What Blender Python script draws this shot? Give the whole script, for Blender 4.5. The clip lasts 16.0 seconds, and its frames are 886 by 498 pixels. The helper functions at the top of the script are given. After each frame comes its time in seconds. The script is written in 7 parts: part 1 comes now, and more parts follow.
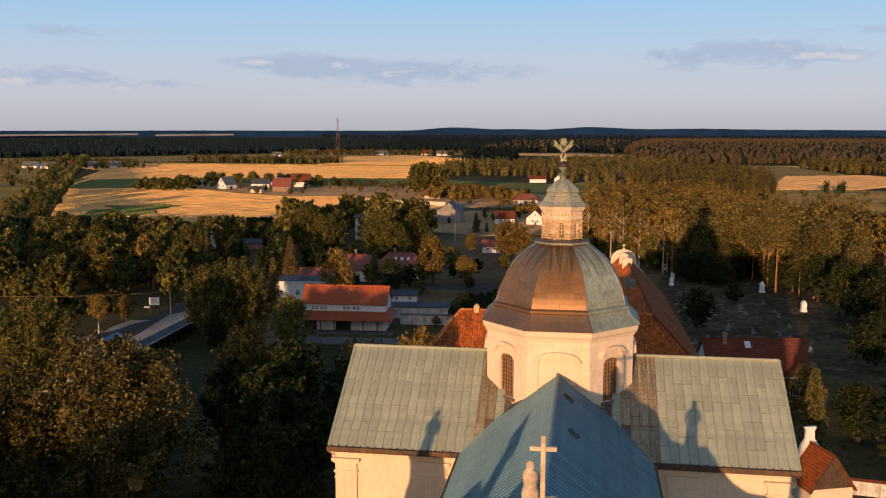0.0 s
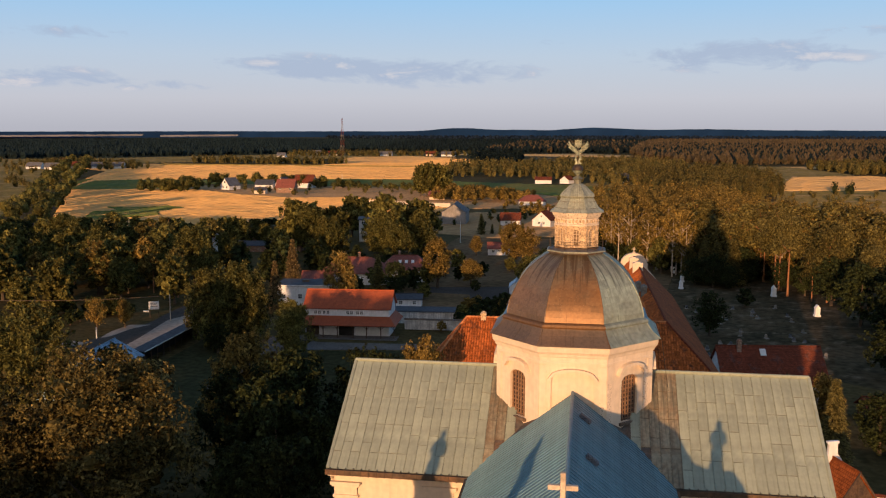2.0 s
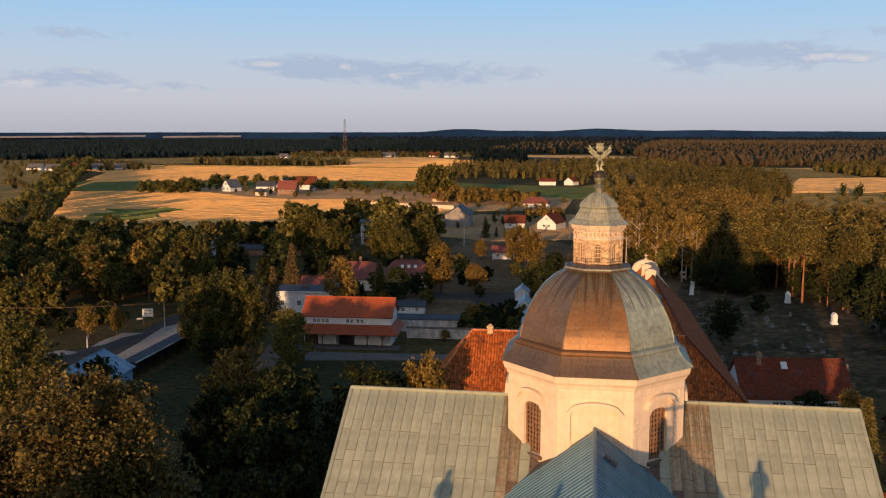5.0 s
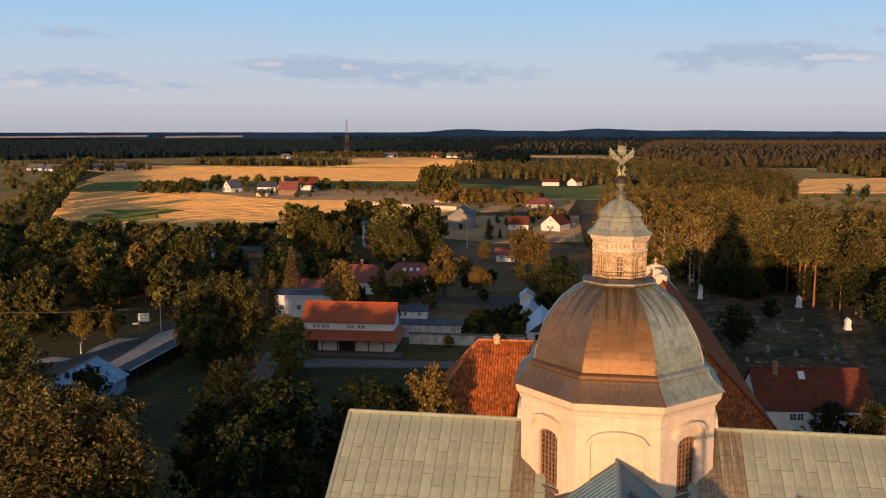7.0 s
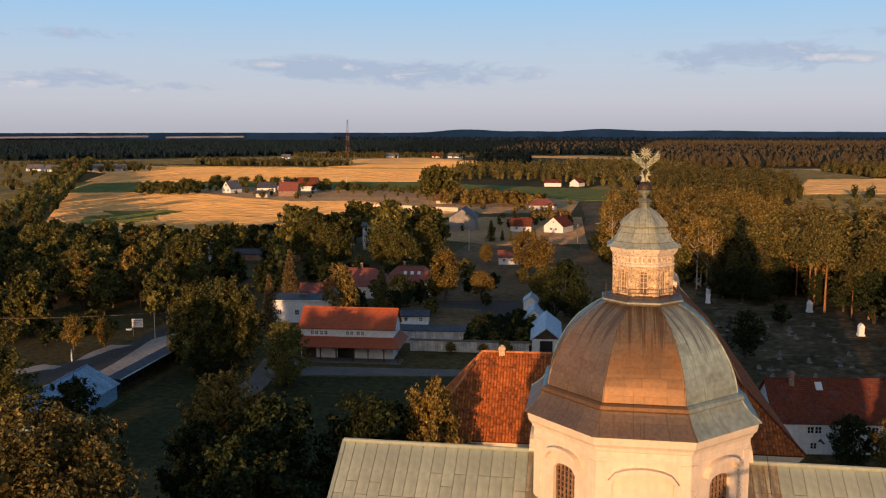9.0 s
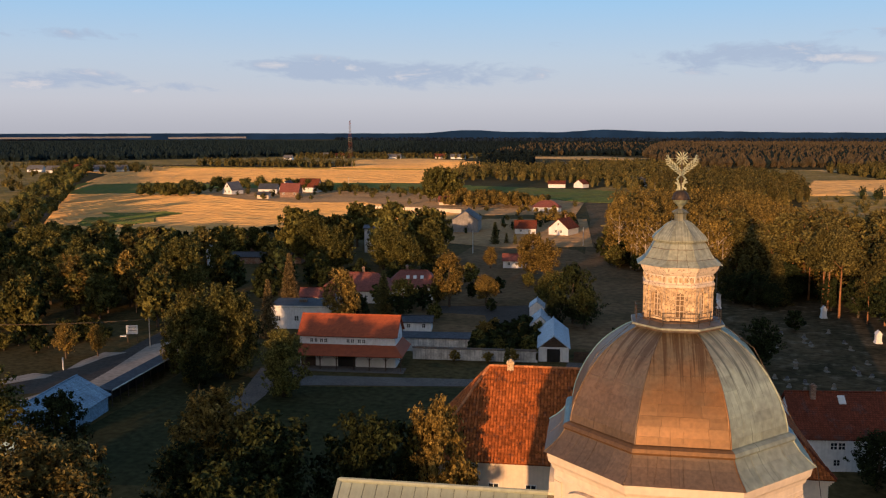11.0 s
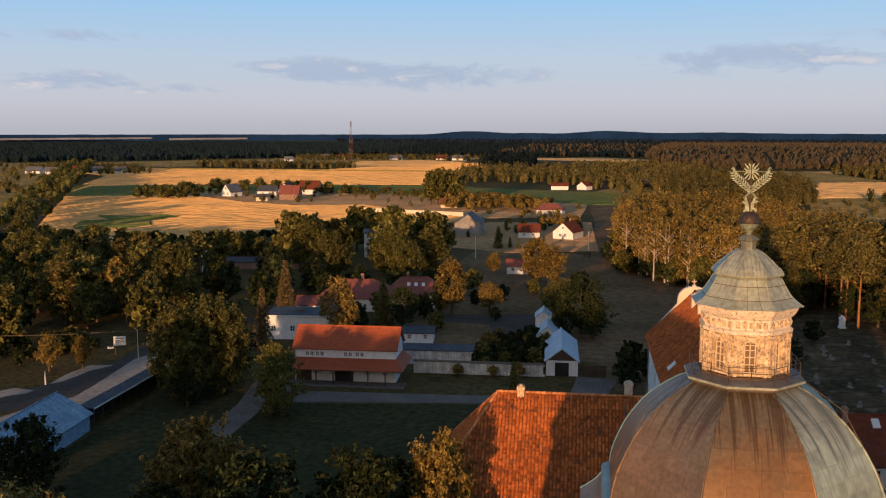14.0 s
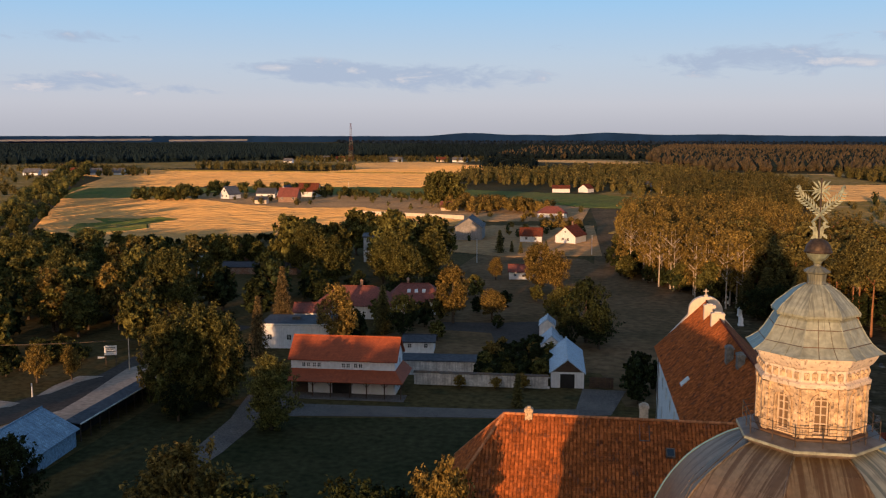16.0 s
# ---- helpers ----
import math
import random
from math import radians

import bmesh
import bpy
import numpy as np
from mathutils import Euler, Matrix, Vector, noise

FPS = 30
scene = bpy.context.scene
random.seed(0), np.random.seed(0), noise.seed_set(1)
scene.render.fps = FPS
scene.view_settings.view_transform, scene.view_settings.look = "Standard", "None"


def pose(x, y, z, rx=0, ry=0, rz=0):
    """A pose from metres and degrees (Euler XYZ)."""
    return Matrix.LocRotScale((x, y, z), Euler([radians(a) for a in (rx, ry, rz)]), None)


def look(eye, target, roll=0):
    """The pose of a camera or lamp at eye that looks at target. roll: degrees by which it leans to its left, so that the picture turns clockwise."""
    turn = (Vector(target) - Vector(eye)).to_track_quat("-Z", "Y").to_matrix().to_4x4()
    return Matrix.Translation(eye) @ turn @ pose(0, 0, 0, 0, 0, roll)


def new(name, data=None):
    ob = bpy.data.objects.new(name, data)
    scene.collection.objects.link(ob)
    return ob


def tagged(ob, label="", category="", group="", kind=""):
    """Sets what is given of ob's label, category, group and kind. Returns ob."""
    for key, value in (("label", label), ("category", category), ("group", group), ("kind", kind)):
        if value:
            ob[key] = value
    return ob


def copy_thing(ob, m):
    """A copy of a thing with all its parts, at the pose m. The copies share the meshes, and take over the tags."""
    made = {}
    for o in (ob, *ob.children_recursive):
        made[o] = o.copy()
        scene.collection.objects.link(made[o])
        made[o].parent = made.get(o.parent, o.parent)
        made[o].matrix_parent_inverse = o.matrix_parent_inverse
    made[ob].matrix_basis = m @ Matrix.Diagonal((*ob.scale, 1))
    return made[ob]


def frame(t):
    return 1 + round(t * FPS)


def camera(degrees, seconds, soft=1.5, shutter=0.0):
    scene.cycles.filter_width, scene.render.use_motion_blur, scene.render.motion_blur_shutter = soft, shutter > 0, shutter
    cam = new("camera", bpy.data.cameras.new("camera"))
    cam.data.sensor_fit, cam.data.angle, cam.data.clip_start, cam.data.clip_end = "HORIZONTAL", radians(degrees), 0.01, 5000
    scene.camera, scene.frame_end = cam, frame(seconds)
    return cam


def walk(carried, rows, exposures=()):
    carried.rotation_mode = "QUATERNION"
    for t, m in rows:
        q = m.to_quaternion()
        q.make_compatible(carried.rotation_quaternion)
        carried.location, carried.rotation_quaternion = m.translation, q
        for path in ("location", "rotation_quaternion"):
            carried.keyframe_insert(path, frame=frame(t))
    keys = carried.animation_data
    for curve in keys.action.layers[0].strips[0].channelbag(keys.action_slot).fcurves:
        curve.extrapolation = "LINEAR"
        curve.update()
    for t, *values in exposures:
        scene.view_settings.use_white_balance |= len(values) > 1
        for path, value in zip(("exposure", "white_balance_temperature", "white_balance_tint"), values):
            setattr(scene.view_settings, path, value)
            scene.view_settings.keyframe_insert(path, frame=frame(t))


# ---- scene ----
cam = camera(51.6, 16.0, soft=1.2)
PATH = [
    (0, pose(3.73, -77.37, 47.36, 82.42, -0.03, 10.21)),
    (0.5, pose(3.51, -76.18, 47.36, 82.43, -0.03, 10.28)),
    (1, pose(3.28, -74.99, 47.36, 82.44, -0.02, 10.36)),
    (1.5, pose(3.01, -73.80, 47.35, 82.45, -0.02, 10.43)),
    (2, pose(2.73, -72.62, 47.36, 82.46, -0.01, 10.50)),
    (2.5, pose(2.47, -71.41, 47.39, 82.48, -0.00, 10.55)),
    (3, pose(2.25, -70.17, 47.41, 82.50, 0.00, 10.58)),
    (3.5, pose(2.01, -68.92, 47.42, 82.51, 0.01, 10.60)),
    (4, pose(1.75, -67.63, 47.41, 82.52, 0.01, 10.62)),
    (6.5, pose(0.14, -60.93, 47.49, 82.51, 0.00, 10.79)),
    (7, pose(-0.19, -59.57, 47.50, 82.52, 0.00, 10.81)),
    (7.5, pose(-0.51, -58.19, 47.51, 82.52, 0.00, 10.82)),
    (8, pose(-0.83, -56.78, 47.51, 82.53, 0.01, 10.83)),
    (8.5, pose(-1.15, -55.32, 47.52, 82.53, 0.01, 10.85)),
    (9, pose(-1.45, -53.81, 47.52, 82.54, 0.01, 10.88)),
    (11.5, pose(-3.30, -46.00, 47.56, 82.59, 0.00, 11.07)),
    (12, pose(-3.65, -44.45, 47.58, 82.60, 0.00, 11.08)),
    (12.5, pose(-3.99, -42.91, 47.61, 82.62, -0.00, 11.08)),
    (13, pose(-4.33, -41.39, 47.63, 82.63, -0.01, 11.09)),
    (13.5, pose(-4.67, -39.87, 47.68, 82.65, -0.02, 11.10)),
    (14, pose(-5.01, -38.35, 47.73, 82.65, -0.02, 11.12)),
    (14.5, pose(-5.37, -36.84, 47.79, 82.66, -0.03, 11.13)),
    (15, pose(-5.72, -35.33, 47.84, 82.68, -0.04, 11.13)),
    (15.5, pose(-6.08, -33.83, 47.92, 82.71, -0.05, 11.13)),
    (16, pose(-6.46, -32.32, 48.03, 82.75, -0.07, 11.13)),
]
walk(cam, PATH, exposures=[(0.0, 0.36), (16.0, 0.36)])

# ---- world and sun ----
SUN_TO = Vector((0.147, 0.983, -0.092)).normalized()      # the way the sunlight travels
SUN_ELEV = math.asin(-SUN_TO.z)
SUN_AZ = math.atan2(-SUN_TO.x, -SUN_TO.y)                 # of the sun, clockwise from +y

world = bpy.data.worlds.new("evening_sky")
scene.world = world
world.use_nodes = True
wn, wl = world.node_tree.nodes, world.node_tree.links
wn.clear()


def wnode(kind, **values):
    nd = wn.new(kind)
    for k, v in values.items():
        nd.inputs[k].default_value = v
    return nd


sky = wn.new("ShaderNodeTexSky")
sky.sky_type = "NISHITA"
sky.sun_disc = False
sky.sun_elevation = SUN_ELEV
sky.sun_rotation = SUN_AZ
sky.air_density, sky.dust_density, sky.ozone_density = 1.0, 1.2, 1.5
coord = wn.new("ShaderNodeTexCoord")
split = wn.new("ShaderNodeSeparateXYZ")
wl.new(coord.outputs["Generated"], split.inputs[0])
# thin flat clouds low over the horizon: soft banks broken up by noise
def wmath(op, x, y=0.0):
    nd = wn.new("ShaderNodeMath")
    nd.operation = op
    for i, q in enumerate((x, y)):
        if isinstance(q, (int, float)):
            nd.inputs[i].default_value = q
        else:
            wl.new(q, nd.inputs[i])
    return nd.outputs[0]


az = wmath("MULTIPLY", wmath("ARCTAN2", split.outputs[0], split.outputs[1]), 57.2958)
alt = wmath("MULTIPLY", wmath("ARCSINE", split.outputs[2]), 57.2958)
flat = wn.new("ShaderNodeCombineXYZ")
wl.new(wmath("MULTIPLY", az, 0.34), flat.inputs[0])
wl.new(wmath("MULTIPLY", alt, 1.0), flat.inputs[1])
cloud = wnode("ShaderNodeTexNoise", Scale=1.0, Detail=10.0, Roughness=0.66, Distortion=0.5)
wl.new(flat.outputs[0], cloud.inputs["Vector"])
bank = 0.0
lit = 0.0
for a0, w, e0, h, k in ((-12.0, 9.0, 3.35, 1.1, 1.0), (-19.5, 6.0, 3.75, 0.9, 0.9), (7.6, 8.5, 4.15, 1.15, 1.0), (-33, 4.2, 2.85, 0.75, 0.9), (-27.5, 5.0, 2.55, 0.45, 0.6), (-33, 6, 5.4, 0.45, 0.6), (-4.5, 2.0, 5.1, 0.3, 0.4), (15, 6, 5.3, 0.4, 0.5), (-60, 14, 5, 2, 0.8), (50, 18, 6, 2, 0.8), (100, 25, 9, 3, 0.7), (-120, 25, 8, 3, 0.7)):
    u = wmath("DIVIDE", wmath("SUBTRACT", az, a0), w)
    v = wmath("DIVIDE", wmath("SUBTRACT", alt, e0), h)
    r2 = wmath("ADD", wmath("MULTIPLY", u, u), wmath("MULTIPLY", v, v))
    m_ = wmath("MULTIPLY", wmath("MAXIMUM", wmath("SUBTRACT", 1.0, r2), 0.0), k)
    bank = wmath("ADD", m_, bank)
for a0, w, e0, h in ((-22.0, 2.3, 3.85, 0.42), (-34.6, 2.2, 2.5, 0.5), (-29.2, 0.9, 2.2, 0.32), (-16.5, 0.8, 3.7, 0.35), (12.5, 2.5, 4.0, 0.4)):
    u = wmath("DIVIDE", wmath("SUBTRACT", az, a0), w)
    v = wmath("DIVIDE", wmath("SUBTRACT", alt, e0), h)
    r2 = wmath("ADD", wmath("MULTIPLY", u, u), wmath("MULTIPLY", v, v))
    lit = wmath("ADD", lit, wmath("MAXIMUM", wmath("SUBTRACT", 1.0, r2), 0.0))
puff = wmath("MULTIPLY", wmath("SUBTRACT", wmath("ADD", wmath("ADD", wmath("MULTIPLY", bank, 0.30), wmath("MULTIPLY", lit, 0.16)), cloud.outputs[0]), 0.60), 4.6)
amount = wn.new("ShaderNodeClamp")
wl.new(wmath("MULTIPLY", puff, wmath("MINIMUM", wmath("MULTIPLY", wmath("ADD", bank, lit), 3.0), 0.9)), amount.inputs[0])
amount.inputs[2].default_value = 0.72
# dusk haze near the horizon, clear blue above
tone = wn.new("ShaderNodeValToRGB")
els = tone.color_ramp.elements
els[0].position, els[0].color = 0.0, (0.51, 0.52, 0.60, 1)
els[1].position, els[1].color = 0.14, (0.33, 0.60, 0.92, 1)
for pos, c in ((0.03, (0.59, 0.61, 0.71, 1)), (0.075, (0.52, 0.63, 0.80, 1)), (0.30, (0.20, 0.38, 0.66, 1)), (0.55, (0.13, 0.23, 0.40, 1))):
    e = els.new(pos)
    e.color = c
wl.new(split.outputs[2], tone.inputs[0])
half = wn.new("ShaderNodeMix")
half.data_type = "RGBA"
half.inputs[0].default_value = 0.5
scaled = wn.new("ShaderNodeMix")
scaled.data_type, scaled.blend_type = "RGBA", "MULTIPLY"
scaled.inputs[0].default_value = 1.0
scaled.inputs[7].default_value = (0.12, 0.12, 0.12, 1)
wl.new(sky.outputs[0], scaled.inputs[6])
half.inputs[0].default_value = 0.85
wl.new(scaled.outputs[2], half.inputs[6])
wl.new(tone.outputs[0], half.inputs[7])
mixc = wn.new("ShaderNodeMix")
mixc.data_type = "RGBA"
tint = wn.new("ShaderNodeMix")
tint.data_type = "RGBA"
tint.inputs[6].default_value, tint.inputs[7].default_value = (0.375, 0.455, 0.61, 1), (0.72, 0.67, 0.68, 1)
soft = wmath("MULTIPLY", wmath("SUBTRACT", wmath("ADD", wmath("MULTIPLY", lit, 0.35), wmath("MULTIPLY", cloud.outputs[0], 1.8)), 1.04), 3.0)
wl.new(wmath("MINIMUM", wmath("MAXIMUM", soft, 0.0), 0.8), tint.inputs[0])
wl.new(tint.outputs[2], mixc.inputs[7])
wl.new(amount.outputs[0], mixc.inputs[0])
wl.new(half.outputs[2], mixc.inputs[6])
# the glow round the setting sun
aim = wn.new("ShaderNodeVectorMath")
aim.operation = "DOT_PRODUCT"
wl.new(coord.outputs["Generated"], aim.inputs[0])
aim.inputs[1].default_value = -SUN_TO
near = wmath("POWER", wmath("MAXIMUM", aim.outputs["Value"], 0.0), 6.0)
back = wnode("ShaderNodeBackground", Strength=0.80)
shine = wn.new("ShaderNodeMix")
shine.data_type = "RGBA"
shine.inputs[7].default_value = (1.15, 0.86, 0.58, 1)
wl.new(near, shine.inputs[0])
wl.new(mixc.outputs[2], shine.inputs[6])
wl.new(shine.outputs[2], back.inputs[0])
wout = wn.new("ShaderNodeOutputWorld")
wl.new(back.outputs[0], wout.inputs[0])

sun = new("sun", bpy.data.lights.new("sun", "SUN"))
sun.data.energy, sun.data.angle, sun.data.color = 4.0, radians(0.6), (1.0, 0.56, 0.27)
sun.matrix_world = look((-60, -400, 90), Vector((-60, -400, 90)) + SUN_TO)

# ---- materials ----
def material(name, base, other=None, rough=0.8, grain=0.6, stain=0.08, bump=0.15, metal=0.0, contrast=0.35,
             rows=None, streaks=0.0, rnd=0.0, island=0.0, spec=0.35, third=None, object_space=True, wash=None, crest=None):
    """A surface in two tones: stains at one scale, grain at another, and optional rows (tiles, seams), streaks down the slope."""
    m = bpy.data.materials.new(name)
    m.use_nodes = True
    n, l = m.node_tree.nodes, m.node_tree.links
    p = n["Principled BSDF"]
    p.inputs["Roughness"].default_value, p.inputs["Metallic"].default_value = rough, metal
    p.inputs["Specular IOR Level"].default_value = spec
    tc = n.new("ShaderNodeTexCoord")
    src = tc.outputs["Object"] if object_space else tc.outputs["UV"]
    other = other or tuple(c * 0.6 for c in base)

    def noise_of(scale, detail=4.0, vec=None):
        t = n.new("ShaderNodeTexNoise")
        t.inputs["Scale"].default_value, t.inputs["Detail"].default_value = scale, detail
        l.new(vec or src, t.inputs["Vector"])
        return t.outputs[0]

    def ramp(fac, lo, hi):
        r = n.new("ShaderNodeMapRange")
        r.inputs[1].default_value, r.inputs[2].default_value = lo, hi
        l.new(fac, r.inputs[0])
        return r.outputs[0]

    def blend(kind, fac, a, b):
        x = n.new("ShaderNodeMix")
        x.data_type, x.blend_type = "RGBA", kind
        if isinstance(fac, float):
            x.inputs[0].default_value = fac
        else:
            l.new(fac, x.inputs[0])
        for slot, v in ((6, a), (7, b)):
            if isinstance(v, tuple):
                x.inputs[slot].default_value = (*v, 1)
            else:
                l.new(v, x.inputs[slot])
        return x.outputs[2]

    col = blend("MIX", ramp(noise_of(stain), 0.35, 0.65), base, other)
    if third:
        col = blend("MIX", ramp(noise_of(stain * 3.3, 6.0), 0.55, 0.66), col, third)
    if crest:                                                # greyed metal towards the top, ragged along its lower edge
        tone_c, c0, c1 = crest
        cz, cm, ca = n.new("ShaderNodeSeparateXYZ"), n.new("ShaderNodeMapRange"), n.new("ShaderNodeMath")
        l.new(tc.outputs["Object"], cz.inputs[0])
        ca.operation = "MULTIPLY_ADD"
        l.new(noise_of(0.9, 5.0), ca.inputs[0])
        ca.inputs[1].default_value = 3.0
        l.new(cz.outputs[2], ca.inputs[2])
        cm.inputs[1].default_value, cm.inputs[2].default_value = c0 + 1.5, c1 + 1.5
        cm.inputs[4].default_value = 0.85
        l.new(ca.outputs[0], cm.inputs[0])
        col = blend("MIX", cm.outputs[0], col, tone_c)
    fine = noise_of(grain, 6.0)
    dark = n.new("ShaderNodeMapRange")
    dark.inputs[1].default_value, dark.inputs[2].default_value = 0.3, 0.7
    dark.inputs[3].default_value, dark.inputs[4].default_value = 1 - contrast, 1 + contrast
    l.new(fine, dark.inputs[0])
    grey = n.new("ShaderNodeCombineColor")
    for k in range(3):
        l.new(dark.outputs[0], grey.inputs[k])
    col = blend("MULTIPLY", 1.0, col, grey.outputs[0])
    height = fine
    if streaks:
        mp = n.new("ShaderNodeMapping")
        mp.inputs["Scale"].default_value = (7.5, 0.26, 1) if wash else (3.1, 0.19, 1)
        l.new(tc.outputs["UV"], mp.inputs[0])
        if wash:                                             # along the side, and straight down it
            both, us, os_ = n.new("ShaderNodeCombineXYZ"), n.new("ShaderNodeSeparateXYZ"), n.new("ShaderNodeSeparateXYZ")
            l.new(tc.outputs["UV"], us.inputs[0])
            l.new(tc.outputs["Object"], os_.inputs[0])
            l.new(us.outputs[0], both.inputs[0])
            l.new(os_.outputs[2], both.inputs[1])
            l.new(both.outputs[0], mp.inputs[0])
        run = noise_of(1.0, 4.0, mp.outputs[0])
        if wash:                                             # rain runs down from the top edge
            sep = n.new("ShaderNodeSeparateXYZ")
            l.new(tc.outputs["Object"], sep.inputs[0])
            up = n.new("ShaderNodeMapRange")
            up.inputs[1].default_value, up.inputs[2].default_value = wash
            up.inputs[3].default_value, up.inputs[4].default_value = -0.12, 0.09
            l.new(sep.outputs[2], up.inputs[0])
            ad = n.new("ShaderNodeMath")
            l.new(run, ad.inputs[0])
            l.new(up.outputs[0], ad.inputs[1])
            run = ad.outputs[0]
        s = ramp(run, 0.49, 0.60) if wash else ramp(run, 0.46, 0.64)
        mul = n.new("ShaderNodeMath")
        mul.operation = "MULTIPLY"
        mul.inputs[1].default_value = streaks
        l.new(s, mul.inputs[0])
        col = blend("MIX", mul.outputs[0], col, tuple(c * 0.28 for c in base))
    if rows:
        w, h, mortar, tone = rows
        b = n.new("ShaderNodeTexBrick")
        b.inputs["Scale"].default_value = 1.0
        b.inputs["Brick Width"].default_value, b.inputs["Row Height"].default_value = w, h
        b.inputs["Mortar Size"].default_value, b.inputs["Mortar Smooth"].default_value = mortar, 0.3
        b.inputs["Color1"].default_value, b.inputs["Color2"].default_value = (1, 1, 1, 1), (tone, tone, tone, 1)
        b.inputs["Mortar"].default_value = (0.35, 0.33, 0.32, 1)
        l.new(tc.outputs["UV"], b.inputs["Vector"])
        col = blend("MULTIPLY", 0.85, col, b.outputs[0])
    for share, kind in ((rnd, "ShaderNodeObjectInfo"), (island, "ShaderNodeNewGeometry")):
        if not share:
            continue
        src_r = n.new(kind).outputs["Random" if kind == "ShaderNodeObjectInfo" else "Random Per Island"]
        v = n.new("ShaderNodeMapRange")
        v.inputs[3].default_value, v.inputs[4].default_value = 1 - share, 1 + share
        l.new(src_r, v.inputs[0])
        g = n.new("ShaderNodeCombineColor")
        for k in range(3):
            l.new(v.outputs[0], g.inputs[k])
        col = blend("MULTIPLY", 1.0, col, g.outputs[0])
    l.new(col, p.inputs["Base Color"])
    if bump:
        bp = n.new("ShaderNodeBump")
        bp.inputs["Strength"].default_value, bp.inputs["Distance"].default_value = bump, 0.05
        l.new(height, bp.inputs["Height"])
        l.new(bp.outputs[0], p.inputs["Normal"])
    return m


def leaf_material(name, base, other, glow=0.25, vary=0.65):
    m = material(name, base, other, rough=0.7, grain=2.4, stain=0.12, bump=0.0, contrast=0.8, island=vary, rnd=0.22, spec=0.06)
    n, l = m.node_tree.nodes, m.node_tree.links
    p = n["Principled BSDF"]
    thin = n.new("ShaderNodeBsdfTranslucent")
    l.new(p.inputs["Base Color"].links[0].from_socket, thin.inputs[0])
    mx = n.new("ShaderNodeMixShader")
    mx.inputs[0].default_value = glow
    l.new(p.outputs[0], mx.inputs[1])
    l.new(thin.outputs[0], mx.inputs[2])
    l.new(mx.outputs[0], n["Material Output"].inputs[0])
    return m


def glass_material(name, tint=(0.02, 0.025, 0.03)):
    m = bpy.data.materials.new(name)
    m.use_nodes = True
    p = m.node_tree.nodes["Principled BSDF"]
    p.inputs["Base Color"].default_value = (*tint, 1)
    p.inputs["Roughness"].default_value, p.inputs["Specular IOR Level"].default_value = 0.08, 0.6
    return m


PLASTER = material("ochre_plaster", (0.74, 0.61, 0.46), (0.70, 0.565, 0.42), rough=0.9, grain=2.2, stain=0.35, contrast=0.07, bump=0.15, streaks=0.10)
PLASTER_WORN = material("worn_plaster", (0.70, 0.51, 0.31), (0.44, 0.31, 0.185), rough=0.95, grain=7.0, stain=3.0, contrast=0.35, bump=0.5, third=(0.17, 0.12, 0.085))
PLASTER_FLAKED = material("flaked_plaster", (0.74, 0.61, 0.46), (0.70, 0.56, 0.42), rough=0.95, grain=6.0, stain=2.5, contrast=0.12, bump=0.4, third=(0.36, 0.26, 0.18))
STONE = material("pale_stone", (0.62, 0.50, 0.37), (0.42, 0.33, 0.24), rough=0.9, grain=5.0, stain=1.2, contrast=0.25, bump=0.4)
OLD_STONE = material("lichened_stone", (0.26, 0.23, 0.19), (0.15, 0.135, 0.11), rough=0.95, grain=5.0, stain=1.5, contrast=0.3, bump=0.4)
WHITEWASH = material("white_render", (0.82, 0.81, 0.80), (0.74, 0.73, 0.71), rough=0.9, grain=1.5, stain=0.3, contrast=0.1, bump=0.1, streaks=0.15)
OLD_WALL = material("stained_white_wall", (0.72, 0.69, 0.64), (0.48, 0.45, 0.41), rough=0.95, grain=2.4, stain=0.55, contrast=0.25, bump=0.3, streaks=0.5)
GREY_WALL = material("grey_barn_render", (0.34, 0.31, 0.29), (0.25, 0.23, 0.21), rough=0.95, grain=2.0, stain=0.4, contrast=0.2, bump=0.2, streaks=0.3)
PATINA = material("green_copper_sheet", (0.345, 0.37, 0.275), (0.285, 0.315, 0.24), rough=0.55, grain=1.8, stain=0.4, contrast=0.12, bump=0.08, rnd=0.1, streaks=0.16)
PATINA_BLUE = material("blue_green_copper_sheet", (0.135, 0.25, 0.295), (0.105, 0.205, 0.25), rough=0.5, grain=1.5, stain=0.3, contrast=0.12, bump=0.08, rnd=0.1, streaks=0.15)
COPPER = material("brown_copper_sheet", (0.228, 0.110, 0.040), (0.172, 0.094, 0.042), rough=0.42, grain=5.5, stain=0.3, contrast=0.17, bump=0.06, metal=0.35, rnd=0.12, streaks=0.7, wash=(35.0, 37.7), crest=((0.160, 0.132, 0.082), 35.2, 37.0))
COPPER_GREY = material("grey_brown_copper_sheet", (0.182, 0.112, 0.066), (0.132, 0.094, 0.064), rough=0.42, grain=5.5, stain=0.3, contrast=0.2, bump=0.08, metal=0.25, rnd=0.10, streaks=0.7, wash=(35.0, 37.7), crest=((0.155, 0.14, 0.105), 35.0, 37.2))
COPPER_GREEN = material("pale_green_copper_sheet", (0.31, 0.36, 0.285), (0.24, 0.265, 0.21), rough=0.5, grain=2.6, stain=0.3, contrast=0.22, bump=0.08, metal=0.1, rnd=0.10, streaks=0.85, wash=(33.0, 39.0), crest=((0.22, 0.21, 0.155), 35.5, 37.4))
